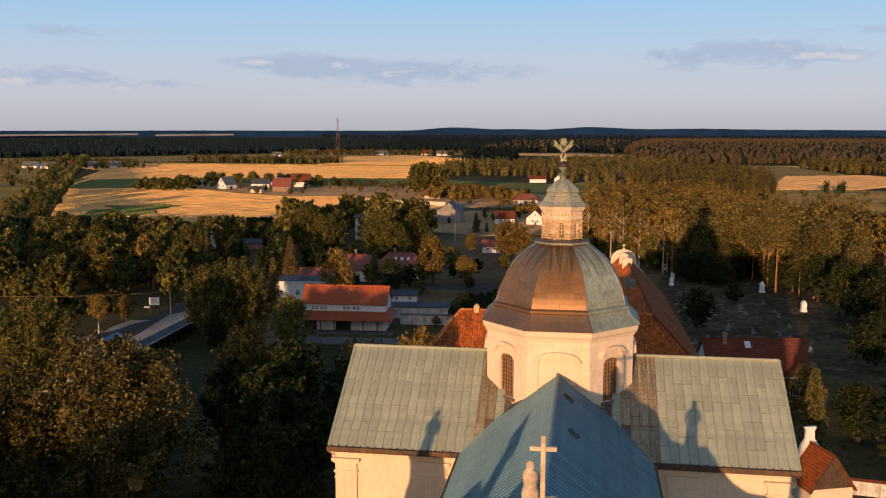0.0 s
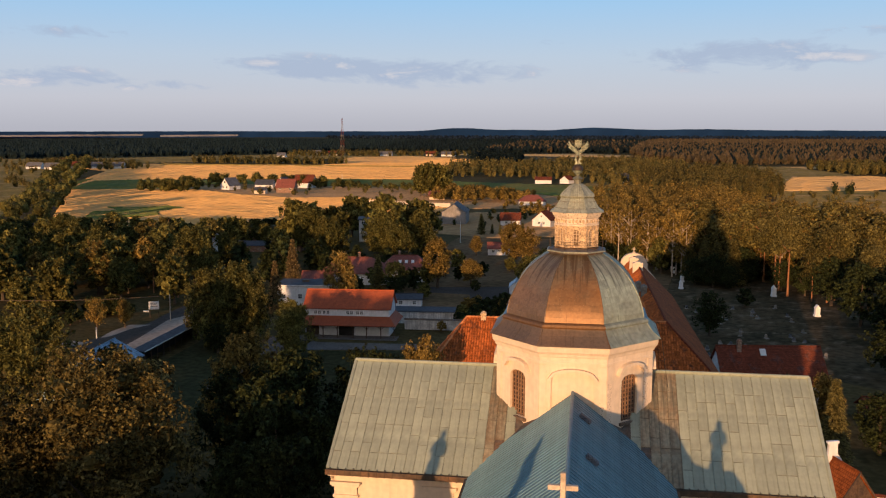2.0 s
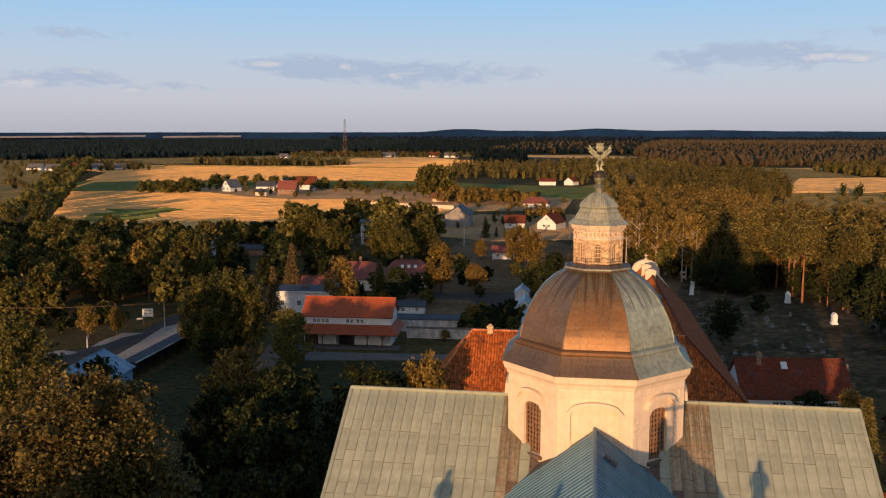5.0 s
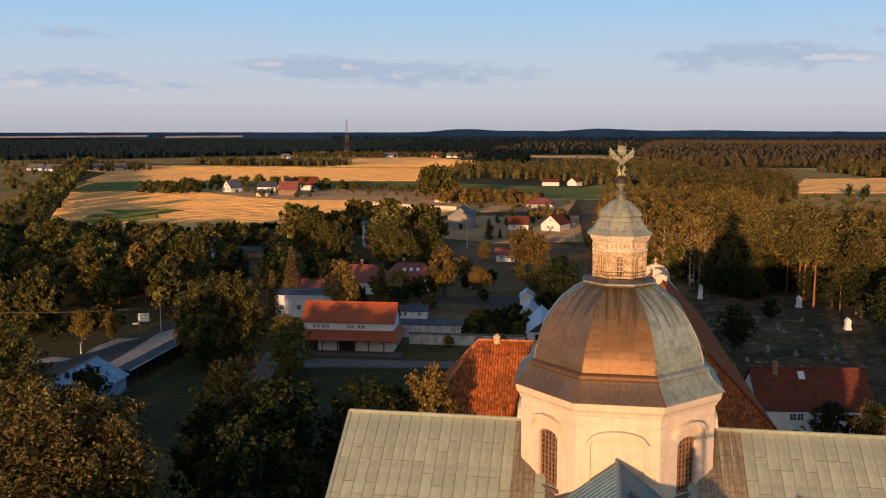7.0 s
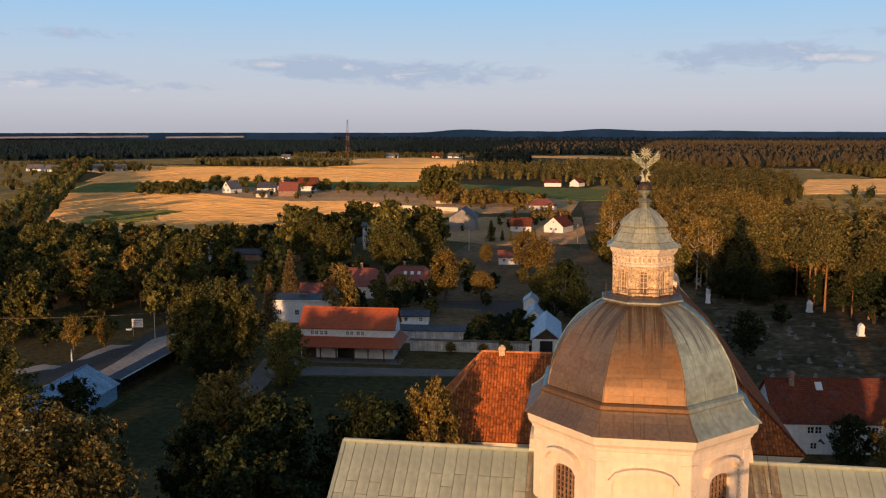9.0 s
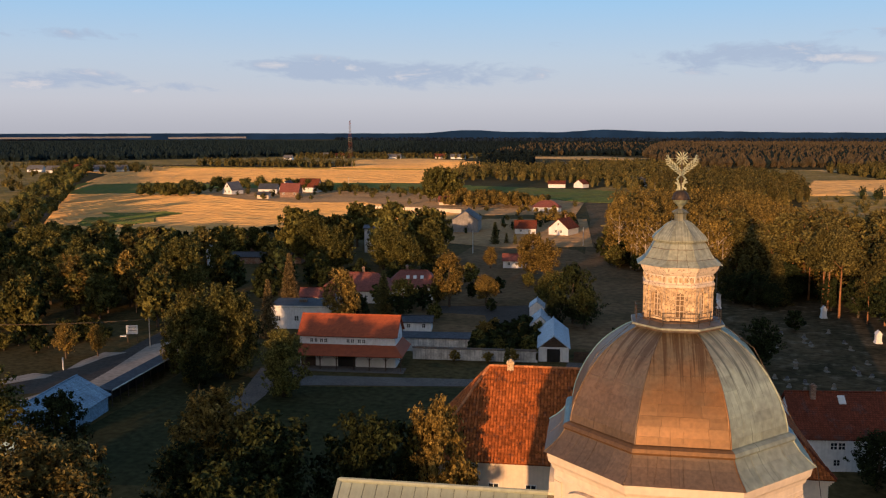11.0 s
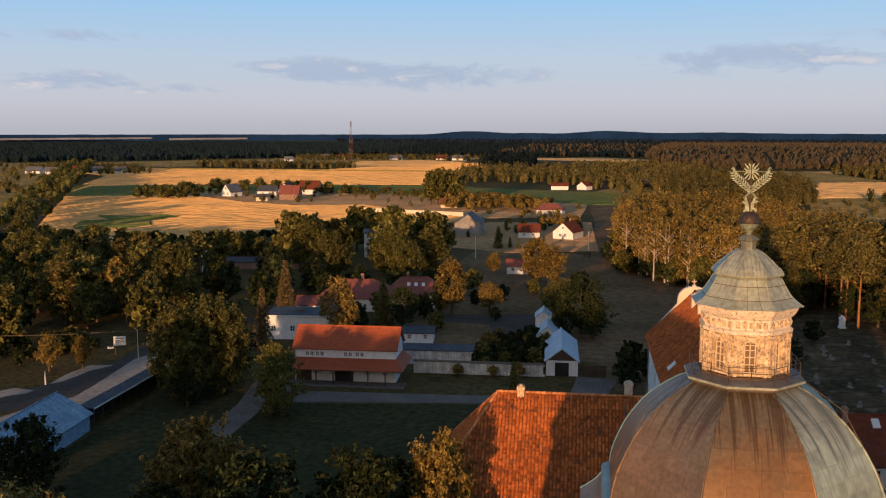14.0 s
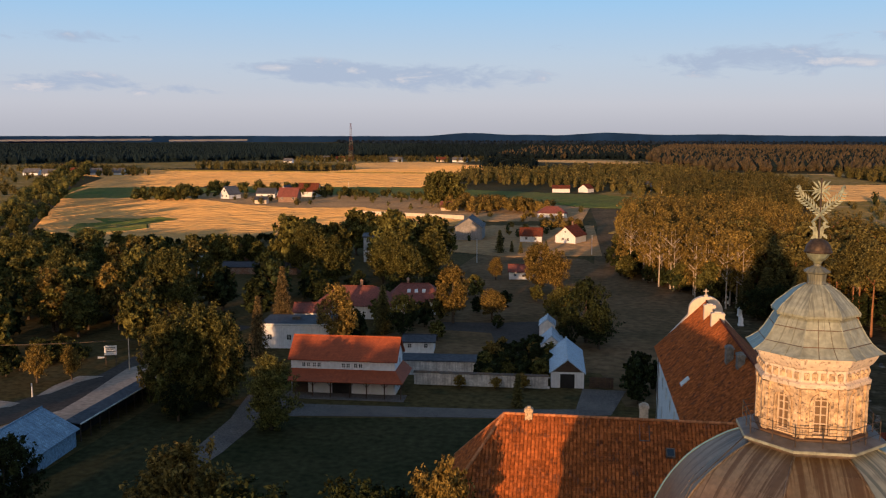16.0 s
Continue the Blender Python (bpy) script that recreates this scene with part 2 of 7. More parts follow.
COPPER_CAP = material("weathered_cap_copper", (0.35, 0.37, 0.285), (0.28, 0.29, 0.215), rough=0.55, grain=5.0, stain=0.5, contrast=0.25, bump=0.08, metal=0.1, rnd=0.08, streaks=0.6, wash=(41.0, 43.2))
LEAD = material("dark_sheet_edge", (0.10, 0.09, 0.08), (0.16, 0.10, 0.06), rough=0.7, grain=3.0, stain=1.0, bump=0.1)
LEAD_BLUE = material("dulled_lead_sheet", (0.13, 0.14, 0.145), (0.085, 0.075, 0.065), rough=0.55, grain=3.0, stain=0.9, contrast=0.25, bump=0.1)
RUST = material("rusty_gutter", (0.13, 0.072, 0.038), (0.07, 0.05, 0.035), rough=0.8, grain=4.0, stain=0.8, bump=0.2)
TILE = material("orange_clay_tile", (0.40, 0.108, 0.028), (0.30, 0.084, 0.025), rough=0.9, grain=2.4, stain=0.3, contrast=0.3, bump=0.35, rows=(0.36, 0.42, 0.05, 0.7), spec=0.1)
TILE_COVER = material("clay_cover_tile", (0.45, 0.122, 0.030), (0.33, 0.092, 0.026), rough=0.9, grain=3.0, stain=0.35, contrast=0.3, bump=0.2, island=0.38, third=(0.19, 0.066, 0.03), spec=0.06)
TILE_RIDGE = material("mortared_ridge_tile", (0.56, 0.22, 0.09), (0.44, 0.16, 0.06), rough=0.9, grain=4.0, stain=1.0, contrast=0.3, rnd=0.3, bump=0.2, spec=0.1)
TILE_DARK = material("dark_red_clay_tile", (0.23, 0.060, 0.030), (0.17, 0.05, 0.028), rough=0.9, grain=2.0, stain=0.25, contrast=0.25, bump=0.3, rows=(0.22, 0.34, 0.03, 0.75), third=(0.15, 0.066, 0.05), spec=0.1)
TILE_NEW = material("new_red_tile", (0.46, 0.100, 0.032), (0.39, 0.088, 0.030), rough=0.7, grain=1.2, stain=0.2, contrast=0.15, bump=0.25, rows=(0.25, 0.36, 0.025, 0.85))
FELT = material("dark_roof_felt", (0.045, 0.05, 0.06), (0.07, 0.07, 0.08), rough=0.8, grain=1.5, stain=0.25, bump=0.1)
SLATE = material("grey_slate_roof", (0.15, 0.15, 0.16), (0.11, 0.11, 0.12), rough=0.8, grain=2.0, stain=0.3, rows=(0.4, 0.35, 0.02, 0.8))
BLUE_ROOF = material("pale_blue_metal_roof", (0.52, 0.62, 0.72), (0.46, 0.56, 0.66), rough=0.5, grain=1.5, stain=0.4, contrast=0.12, rows=(0.28, 9.0, 0.03, 0.9), streaks=0.2)
BARN_ROOF = material("blue_ribbed_metal_roof", (0.30, 0.45, 0.58), (0.22, 0.34, 0.46), rough=0.5, grain=2.5, stain=0.6, contrast=0.3, rows=(0.28, 9.0, 0.05, 0.8), streaks=0.45)
BLUE_WALL = material("pale_blue_boards", (0.30, 0.46, 0.60), (0.25, 0.40, 0.54), rough=0.8, grain=2.0, stain=0.5, rows=(0.15, 9.0, 0.012, 0.85))
WOOD = material("dark_timber", (0.09, 0.055, 0.035), (0.06, 0.04, 0.028), rough=0.8, grain=4.0, stain=0.8, bump=0.2)
WINDOW_WOOD = material("brown_window_wood", (0.27, 0.15, 0.08), (0.20, 0.11, 0.06), rough=0.7, grain=6.0, stain=1.0)
WHITE_PAINT = material("white_paint", (0.78, 0.76, 0.72), (0.68, 0.66, 0.62), rough=0.6, grain=4.0, stain=1.0, contrast=0.08, bump=0.05)
STAINED = material("rust_stained_copper_sheet", (0.30, 0.27, 0.18), (0.25, 0.18, 0.105), rough=0.6, grain=3.0, stain=0.9, contrast=0.3, bump=0.1, rnd=0.3, streaks=0.75)
# near-black, for slabs that stand in for the shade inside openings
DARK = material("interior_shade", (0.02, 0.018, 0.016), (0.03, 0.026, 0.022), rough=0.9, bump=0.0)
GLASS = glass_material("window_glass")
# pale brown tint paints the sunset sky's reflection into the pane
SUNSET_GLASS = glass_material("sunset_tinted_glass", (0.20, 0.13, 0.075))
CREAM = material("cream_window_paint", (0.66, 0.52, 0.36), (0.54, 0.41, 0.28), rough=0.7, grain=6.0, stain=1.5, contrast=0.15)
IRON = material("dark_iron", (0.05, 0.045, 0.04), (0.09, 0.06, 0.04), rough=0.6, metal=0.6, grain=8.0, stain=2.0, bump=0.05)
GILT = material("weathered_gilt_sheet", (0.30, 0.31, 0.21), (0.22, 0.26, 0.20), rough=0.5, metal=0.3, grain=7.0, stain=2.0, bump=0.05)
BRICK = material("chimney_brick", (0.34, 0.17, 0.10), (0.42, 0.30, 0.22), rough=0.9, grain=4.0, stain=1.0, rows=(0.25, 0.08, 0.012, 0.7))
# lawn green darkened so that the colour itself holds the shade
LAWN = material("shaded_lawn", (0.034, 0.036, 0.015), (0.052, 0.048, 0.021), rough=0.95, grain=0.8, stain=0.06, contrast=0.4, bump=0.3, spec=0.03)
SAND = material("pale_sandy_verge", (0.40, 0.32, 0.25), (0.31, 0.25, 0.20), rough=0.95, grain=0.9, stain=0.12, contrast=0.25, bump=0.2, spec=0.03)
PASTURE = material("dry_pasture", (0.26, 0.185, 0.062), (0.16, 0.13, 0.045), rough=0.95, grain=0.3, stain=0.02, contrast=0.3, bump=0.3, third=(0.30, 0.22, 0.11), spec=0.03)
TAN = material("dry_tan_plot", (0.42, 0.265, 0.13), (0.31, 0.20, 0.10), rough=0.95, grain=0.4, stain=0.03, contrast=0.25, bump=0.3, spec=0.03)
VILLA_TILE = material("dusty_red_tile", (0.29, 0.088, 0.060), (0.24, 0.075, 0.052), rough=0.8, grain=1.5, stain=0.25, contrast=0.2, bump=0.25, rows=(0.25, 0.36, 0.025, 0.85))
GRASS = material("dry_grass", (0.080, 0.058, 0.022), (0.105, 0.075, 0.030), rough=0.95, grain=0.8, stain=0.045, contrast=0.4, bump=0.3, third=(0.05, 0.046, 0.02), spec=0.03)
ROAD = material("worn_asphalt", (0.065, 0.056, 0.05), (0.085, 0.072, 0.06), rough=0.9, grain=1.2, stain=0.15, contrast=0.2, bump=0.1, spec=0.03)
PAVING = material("pale_paving", (0.20, 0.17, 0.145), (0.15, 0.13, 0.115), rough=0.9, grain=2.0, stain=0.2, contrast=0.2, rows=(0.6, 0.4, 0.02, 0.85), spec=0.03)
CEMETERY = material("trodden_cemetery_ground", (0.105, 0.072, 0.038), (0.052, 0.042, 0.022), rough=0.95, grain=0.6, stain=0.09, contrast=0.45, bump=0.4, third=(0.16, 0.12, 0.075), spec=0.03)
DIRT = material("dry_bare_ground", (0.20, 0.122, 0.062), (0.115, 0.078, 0.038), rough=0.95, grain=0.5, stain=0.05, contrast=0.35, bump=0.3, spec=0.03)
WHEAT = material("ripe_wheat", (0.66, 0.39, 0.14), (0.56, 0.33, 0.125), rough=0.95, grain=0.25, stain=0.012, contrast=0.16, bump=0.3, third=(0.44, 0.29, 0.12), spec=0.03)
STUBBLE = material("pale_stubble", (0.62, 0.38, 0.15), (0.50, 0.31, 0.125), rough=0.95, grain=0.2, stain=0.01, contrast=0.15, bump=0.2, spec=0.03)
PALE_EARTH = material("pale_far_earth", (0.25, 0.23, 0.22), (0.13, 0.13, 0.13), rough=0.95, grain=0.05, stain=0.006, contrast=0.2, bump=0.0, spec=0.03)
MEADOW = material("green_meadow", (0.105, 0.142, 0.040), (0.135, 0.135, 0.044), rough=0.95, grain=0.3, stain=0.02, contrast=0.25, bump=0.3, spec=0.03)
LEAF = leaf_material("broadleaf_foliage", (0.148, 0.126, 0.033), (0.074, 0.077, 0.023))
LEAF_OLIVE = leaf_material("olive_wood_foliage", (0.150, 0.115, 0.036), (0.072, 0.068, 0.023), vary=0.45)
# yellow leaves, with the gold of low sun put into the colour
LEAF_GOLD = leaf_material("yellow_and_sunlit_foliage", (0.26, 0.172, 0.046), (0.17, 0.122, 0.033))
LEAF_BIRCH = leaf_material("birch_foliage", (0.25, 0.165, 0.042), (0.155, 0.112, 0.031), vary=0.5)
LEAF_LIME = leaf_material("lime_foliage", (0.17, 0.145, 0.040), (0.10, 0.10, 0.028))
# darker twin of LEAF: dark trees, and shade painted onto unlit ones
LEAF_DARK = leaf_material("dark_and_shaded_foliage", (0.034, 0.042, 0.015), (0.022, 0.029, 0.011), glow=0.15)
NEEDLE = leaf_material("pine_needles", (0.125, 0.100, 0.031), (0.075, 0.068, 0.022), glow=0.12)
NEEDLE_RED = leaf_material("reddish_spruce_needles", (0.17, 0.115, 0.048), (0.105, 0.080, 0.034), glow=0.1)
FAR_WOOD = leaf_material("distant_forest", (0.074, 0.052, 0.028), (0.042, 0.035, 0.019), glow=0.05, vary=0.3)
# blue-black on purpose: distance haze and missing sun are put into the colour
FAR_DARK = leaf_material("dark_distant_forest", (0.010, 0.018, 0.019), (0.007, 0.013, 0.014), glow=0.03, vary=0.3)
LEAF_CHESTNUT = leaf_material("drying_chestnut_foliage", (0.155, 0.115, 0.038), (0.070, 0.060, 0.020), vary=0.85)
BARK = material("brown_bark", (0.10, 0.07, 0.045), (0.065, 0.048, 0.034), rough=0.95, grain=5.0, stain=1.0, bump=0.4)
BARK_BIRCH = material("birch_bark", (0.52, 0.43, 0.34), (0.34, 0.28, 0.22), rough=0.85, grain=4.0, stain=1.5, contrast=0.3)
BARK_PINE = material("orange_pine_bark", (0.34, 0.15, 0.062), (0.22, 0.105, 0.05), rough=0.9, grain=5.0, stain=0.5, bump=0.4)
# the haze of distance is put into these two blue base colours
FAR_HAZE = leaf_material("haze_blue_forest_foliage", (0.014, 0.022, 0.034), (0.010, 0.018, 0.030), glow=0.05)
HILL = material("haze_blue_hills", (0.010, 0.031, 0.088), (0.008, 0.026, 0.076), rough=1.0, grain=0.01, stain=0.002, contrast=0.2, bump=0.0, spec=0.03)

# ---- building helpers ----
class Geo:
    """Vertices and faces gathered for one mesh."""

    def __init__(self):
        self.v, self.f = [], []

    def add(self, verts, faces, m=None):
        k = len(self.v)
        self.v += [tuple(m @ Vector(p)) if m else tuple(p) for p in verts]
        self.f += [tuple(i + k for i in f) for f in faces]
        return self

    def box(self, x0, x1, y0, y1, z0, z1, m=None):
        v = [(x, y, z) for z in (z0, z1) for y in (y0, y1) for x in (x0, x1)]
        return self.add(v, [(0, 2, 3, 1), (4, 5, 7, 6), (0, 1, 5, 4), (2, 6, 7, 3), (0, 4, 6, 2), (1, 3, 7, 5)], m)

    def bev(self, x0, x1, y0, y1, z0, z1, b=0.02, m=None):
        """A box whose upright and top edges are chamfered."""
        pts = [(x0 + b, y0), (x1 - b, y0), (x1, y0 + b), (x1, y1 - b), (x1 - b, y1), (x0 + b, y1), (x0, y1 - b), (x0, y0 + b)]
        ins = [(x0 + 2 * b, y0 + b), (x1 - 2 * b, y0 + b), (x1 - b, y0 + 2 * b), (x1 - b, y1 - 2 * b), (x1 - 2 * b, y1 - b), (x0 + 2 * b, y1 - b), (x0 + b, y1 - 2 * b), (x0 + b, y0 + 2 * b)]
        v = [(*p, z0) for p in pts] + [(*p, z1 - b) for p in pts] + [(*p, z1) for p in ins]
        f = [tuple(range(7, -1, -1)), tuple(range(16, 24))]
        for r in (0, 8):
            f += [(r + i, r + (i + 1) % 8, r + 8 + (i + 1) % 8, r + 8 + i) for i in range(8)]
        return self.add(v, f, m)

    def prism(self, pts, z0, z1, m=None):
        """Upright prism over a flat outline, counter-clockwise."""
        n = len(pts)
        v = [(x, y, z0) for x, y in pts] + [(x, y, z1) for x, y in pts]
        return self.add(v, [tuple(range(n - 1, -1, -1)), tuple(range(n, 2 * n))] + [(i, (i + 1) % n, n + (i + 1) % n, n + i) for i in range(n)], m)

    def slab(self, pts, t, m=None):
        """A flat polygon in space, thickened by t against its normal."""
        p = [Vector(q) for q in pts]
        nrm = (p[1] - p[0]).cross(p[2] - p[0]).normalized()
        n = len(p)
        v = [tuple(q) for q in p] + [tuple(q - nrm * t) for q in p]
        return self.add(v, [tuple(range(n)), tuple(range(2 * n - 1, n - 1, -1))] + [(i + n, (i + 1) % n + n, (i + 1) % n, i) for i in range(n)], m)

    def lathe(self, profile, sides, turn=0.0, m=None, flat=False):
        """Profile rows (radius, z); with flat the radius is the apothem of the polygon."""
        k = 1 / math.cos(math.pi / sides) if flat else 1
        v = [(r * k * math.cos(turn + 2 * math.pi * i / sides), r * k * math.sin(turn + 2 * math.pi * i / sides), z) for r, z in profile for i in range(sides)]
        n = len(profile)
        f = [(j * sides + i, j * sides + (i + 1) % sides, (j + 1) * sides + (i + 1) % sides, (j + 1) * sides + i) for j in range(n - 1) for i in range(sides)]
        f += [tuple(range(sides - 1, -1, -1)), tuple(range((n - 1) * sides, n * sides))]
        return self.add(v, f, m)

    def tube(self, path, radius, sides=6, m=None):
        """A round bar along a path; radius may be a list."""
        p = [Vector(q) for q in path]
        rad = radius if isinstance(radius, (list, tuple)) else [radius] * len(p)
        v = []
        for i, q in enumerate(p):
            d = (p[min(i + 1, len(p) - 1)] - p[max(i - 1, 0)]).normalized()
            a = d.orthogonal().normalized() if abs(d.z) < 0.95 else Vector((1, 0, 0))
            a = (a - d * a.dot(d)).normalized()
            b = d.cross(a)
            v += [tuple(q + (a * math.cos(2 * math.pi * k / sides) + b * math.sin(2 * math.pi * k / sides)) * rad[i]) for k in range(sides)]
        n = len(p)
        f = [(j * sides + i, j * sides + (i + 1) % sides, (j + 1) * sides + (i + 1) % sides, (j + 1) * sides + i) for j in range(n - 1) for i in range(sides)]
        f += [tuple(range(sides - 1, -1, -1)), tuple(range((n - 1) * sides, n * sides))]
        return self.add(v, f, m)

    def mesh(self, name, mat, smooth=False):
        me = bpy.data.meshes.new(name)
        me.from_pydata(self.v, [], self.f)
        me.materials.append(mat)
        uv = me.uv_layers.new(name="metres")
        co = np.array(self.v)
        out = []
        for f in self.f:
            a, b, c = co[f[0]], co[f[1]], co[f[2]]
            nr = np.cross(b - a, c - a)
            ln = np.linalg.norm(nr)
            nr = nr / ln if ln > 1e-12 else np.array((0, 0, 1.0))
            u = np.cross((0, 0, 1.0), nr)
            lu = np.linalg.norm(u)
            u = u / lu if lu > 1e-3 else np.array((1.0, 0, 0))
            w = np.cross(nr, u)
            for i in f:
                out += [co[i] @ u, co[i] @ w]
        uv.data.foreach_set("uv", out)
        if smooth:
            me.polygons.foreach_set("use_smooth", [True] * len(me.polygons))
        me.update()
        return me


def thing(name, label, category, m=None, group="", kind=""):
    ob = new(name)
    ob.empty_display_size = 0.5
    if m is not None:
        ob.matrix_world = m
    return tagged(ob, label, category, group, kind)


def part(name, geo, mat, parent=None, label="", smooth=False, kind=""):
    me = geo if isinstance(geo, bpy.types.Mesh) else geo.mesh(name, mat, smooth)
    ob = new(name, me)
    ob.parent = parent
    if label:
        ob["label"] = label
    if kind:
        ob["kind"] = kind
    return ob


def setting(name, geo, mat, label, category):
    ob = new(name, geo.mesh(name, mat))
    return tagged(ob, label, category, kind="structure")


def arch_rows(half, spring, rise, steps=8):
    """Points of a segmental arch from left to right."""
    return [(-half + 2 * half * i / steps, spring + rise * math.sqrt(max(0.0, 1 - (2 * i / steps - 1) ** 2))) for i in range(steps + 1)]


def wall_arch(g, x0, x1, z0, z1, y0, y1, half, sill, spring, rise, m, xc=0.0, steps=8):
    """A wall panel with an arched opening; y0 is the outer face."""
    g.box(x0, xc - half, y0, y1, z0, z1, m)
    g.box(xc + half, x1, y0, y1, z0, z1, m)
    if sill > z0:
        g.box(xc - half, xc + half, y0, y1, z0, sill, m)
    a = arch_rows(half, spring, rise, steps)
    for (xa, za), (xb, zb) in zip(a, a[1:]):
        v = [(xc + xa, y0, za), (xc + xb, y0, zb), (xc + xb, y1, zb), (xc + xa, y1, za), (xc + xa, y0, z1), (xc + xb, y0, z1), (xc + xb, y1, z1), (xc + xa, y1, z1)]
        g.add(v, [(0, 3, 2, 1), (4, 5, 6, 7), (0, 1, 5, 4), (1, 2, 6, 5), (2, 3, 7, 6), (3, 0, 4, 7)], m)


def arch_band(g, half, spring, rise, wide, y0, y1, m, xc=0.0, steps=10):
    """A moulding that follows an arch."""
    a, b = arch_rows(half, spring, rise, steps), arch_rows(half + wide, spring, rise + wide, steps)
    for i in range(steps):
        q = [a[i], a[i + 1], b[i + 1], b[i]]
        v = [(xc + x, y0, z) for x, z in q] + [(xc + x, y1, z) for x, z in q]
        g.add(v, [(0, 1, 2, 3), (7, 6, 5, 4), (0, 4, 5, 1), (1, 5, 6, 2), (2, 6, 7, 3), (3, 7, 4, 0)], m)


def rect_window(parent, w, h, m, frame_mat=None, bars=(1, 1), deep=0.12):
    """A framed casement in a wall face: x along the wall, -y out of it."""
    g = Geo()
    t = min(0.09, w * 0.12)
    for x in (-w / 2, w / 2 - t):
        g.box(x, x + t, -0.05, deep, -h / 2, h / 2, m)
    for z in (-h / 2, h / 2 - t):
        g.box(-w / 2, w / 2, -0.055, deep, z, z + t, m)
    for i in range(bars[0]):
        x = -w / 2 + w * (i + 1) / (bars[0] + 1)
        g.box(x - t / 2, x + t / 2, -0.04, deep, -h / 2, h / 2, m)
    for i in range(bars[1]):
        z = -h / 2 + h * (i + 1) / (bars[1] + 1)
        g.box(-w / 2, w / 2, -0.035, deep, z - t / 3, z + t / 3, m)
    fr = part("window", g, frame_mat or WHITE_PAINT, parent)
    part("pane", Geo().box(-w / 2 + 0.01, w / 2 - 0.01, -0.012, 0.05, -h / 2 + 0.01, h / 2 - 0.01, m), GLASS, fr)
    return fr


def gable_roof(g, x0, x1, y0, y1, ze, zr, over=0.4, thick=0.18, m=None):
    """Two slabs with the ridge along x."""
    yc = (y0 + y1) / 2
    s = (zr - ze) / ((y1 - y0) / 2)
    a, b = x0 - over, x1 + over
    g.slab([(a, y0 - over, ze - s * over), (b, y0 - over, ze - s * over), (b, yc, zr), (a, yc, zr)], thick, m)
    g.slab([(b, y1 + over, ze - s * over), (a, y1 + over, ze - s * over), (a, yc, zr), (b, yc, zr)], thick, m)


def gable_walls(g, x0, x1, y0, y1, ze, zr, m=None, drop=0.15):
    """A closed body with two gables, ridge along x."""
    yc = (y0 + y1) / 2
    z = zr - drop - 0.1
    e = ze - 0.1
    v = [(x0, y0, 0), (x1, y0, 0), (x1, y1, 0), (x0, y1, 0), (x0, y0, e), (x1, y0, e), (x1, y1, e), (x0, y1, e), (x0, yc, z), (x1, yc, z)]
    g.add(v, [(3, 2, 1, 0), (0, 1, 5, 4), (2, 3, 7, 6), (1, 2, 6, 9, 5), (3, 0, 4, 8, 7), (4, 5, 9, 8), (6, 7, 8, 9)], m)


def chimney(parent, x, y, z0, z1, w=0.7, d=0.7, mat=None):
    g = Geo().bev(x - w / 2, x + w / 2, y - d / 2, y + d / 2, z0, z1)
    g.bev(x - w / 2 - 0.08, x + w / 2 + 0.08, y - d / 2 - 0.08, y + d / 2 + 0.08, z1 - 0.32, z1 - 0.12)
    g.box(x - w / 4, x + w / 4, y - d / 4, y + d / 4, z1, z1 + 0.16)
    return part("chimney", g, mat or BRICK, parent)

# ---- ground, roads, fields ----
def field(name, pts, mat, label, category, z=0.05):
    g = Geo()
    g.add([(x, y, z) for x, y in pts], [tuple(range(len(pts)))])
    return setting(name, g, mat, label, category)


def crop(name, pts, mat, label, tall=0.9, gap=4.0, z=0.02, seed=1, rise=0.0):
    """A field of standing crop in drilled rows: each row is a low ridge with a ragged top."""
    rr = random.Random(seed)
    g = Geo()
    y0, y1 = min(p[1] for p in pts), max(p[1] for p in pts)
    y = y0 + gap / 2
    base = z
    while y < y1:
        z = base + rise * (y - y0)
        xs = sorted(a[0] + (b[0] - a[0]) * (y - a[1]) / (b[1] - a[1]) for a, b in zip(pts, pts[1:] + pts[:1]) if (a[1] > y) != (b[1] > y))
        for xa, xb in zip(xs[::2], xs[1::2]):
            n = max(1, int((xb - xa) / 9))
            v, f = [], []
            for i in range(n + 1):
                x = xa + (xb - xa) * i / n
                w = tall * rr.uniform(0.75, 1.15)
                q = rr.uniform(-0.4, 0.4)
                v += [(x, y - gap * 0.5 + q, z), (x, y - gap * 0.34 + q, z + w), (x, y + gap * 0.5 + q, z + w * 0.9), (x, y + gap * 0.5 + q, z)]
            for i in range(n):
                k = 4 * i
                f += [(k, k + 4, k + 5, k + 1), (k + 1, k + 5, k + 6, k + 2), (k + 2, k + 6, k + 7, k + 3)]
            f += [(0, 1, 2, 3), (4 * n + 3, 4 * n + 2, 4 * n + 1, 4 * n)]
            g.add(v, f)
        y += gap
    return setting(name, g, mat, label, "field")


g = Geo()
edge = [(-4800 + 9600 * i / 12) for i in range(13)]
g.add([(x, y, 0) for y in edge for x in edge], [(j * 13 + i, j * 13 + i + 1, (j + 1) * 13 + i + 1, (j + 1) * 13 + i) for j in range(12) for i in range(12)])
setting("ground", g, GRASS, "dry evening grassland and parkland around the abbey", "ground")

crop("field_near", [(-216, 315), (-166, 366), (-139, 424), (-93, 432), (-80, 458), (-99, 463), (-169, 530), (-208, 515), (-256, 538), (-321, 591), (-401, 559), (-290, 368)], WHEAT, "ripe golden wheat field beyond the village trees", 0.8, 2.2, 0.02, 1)
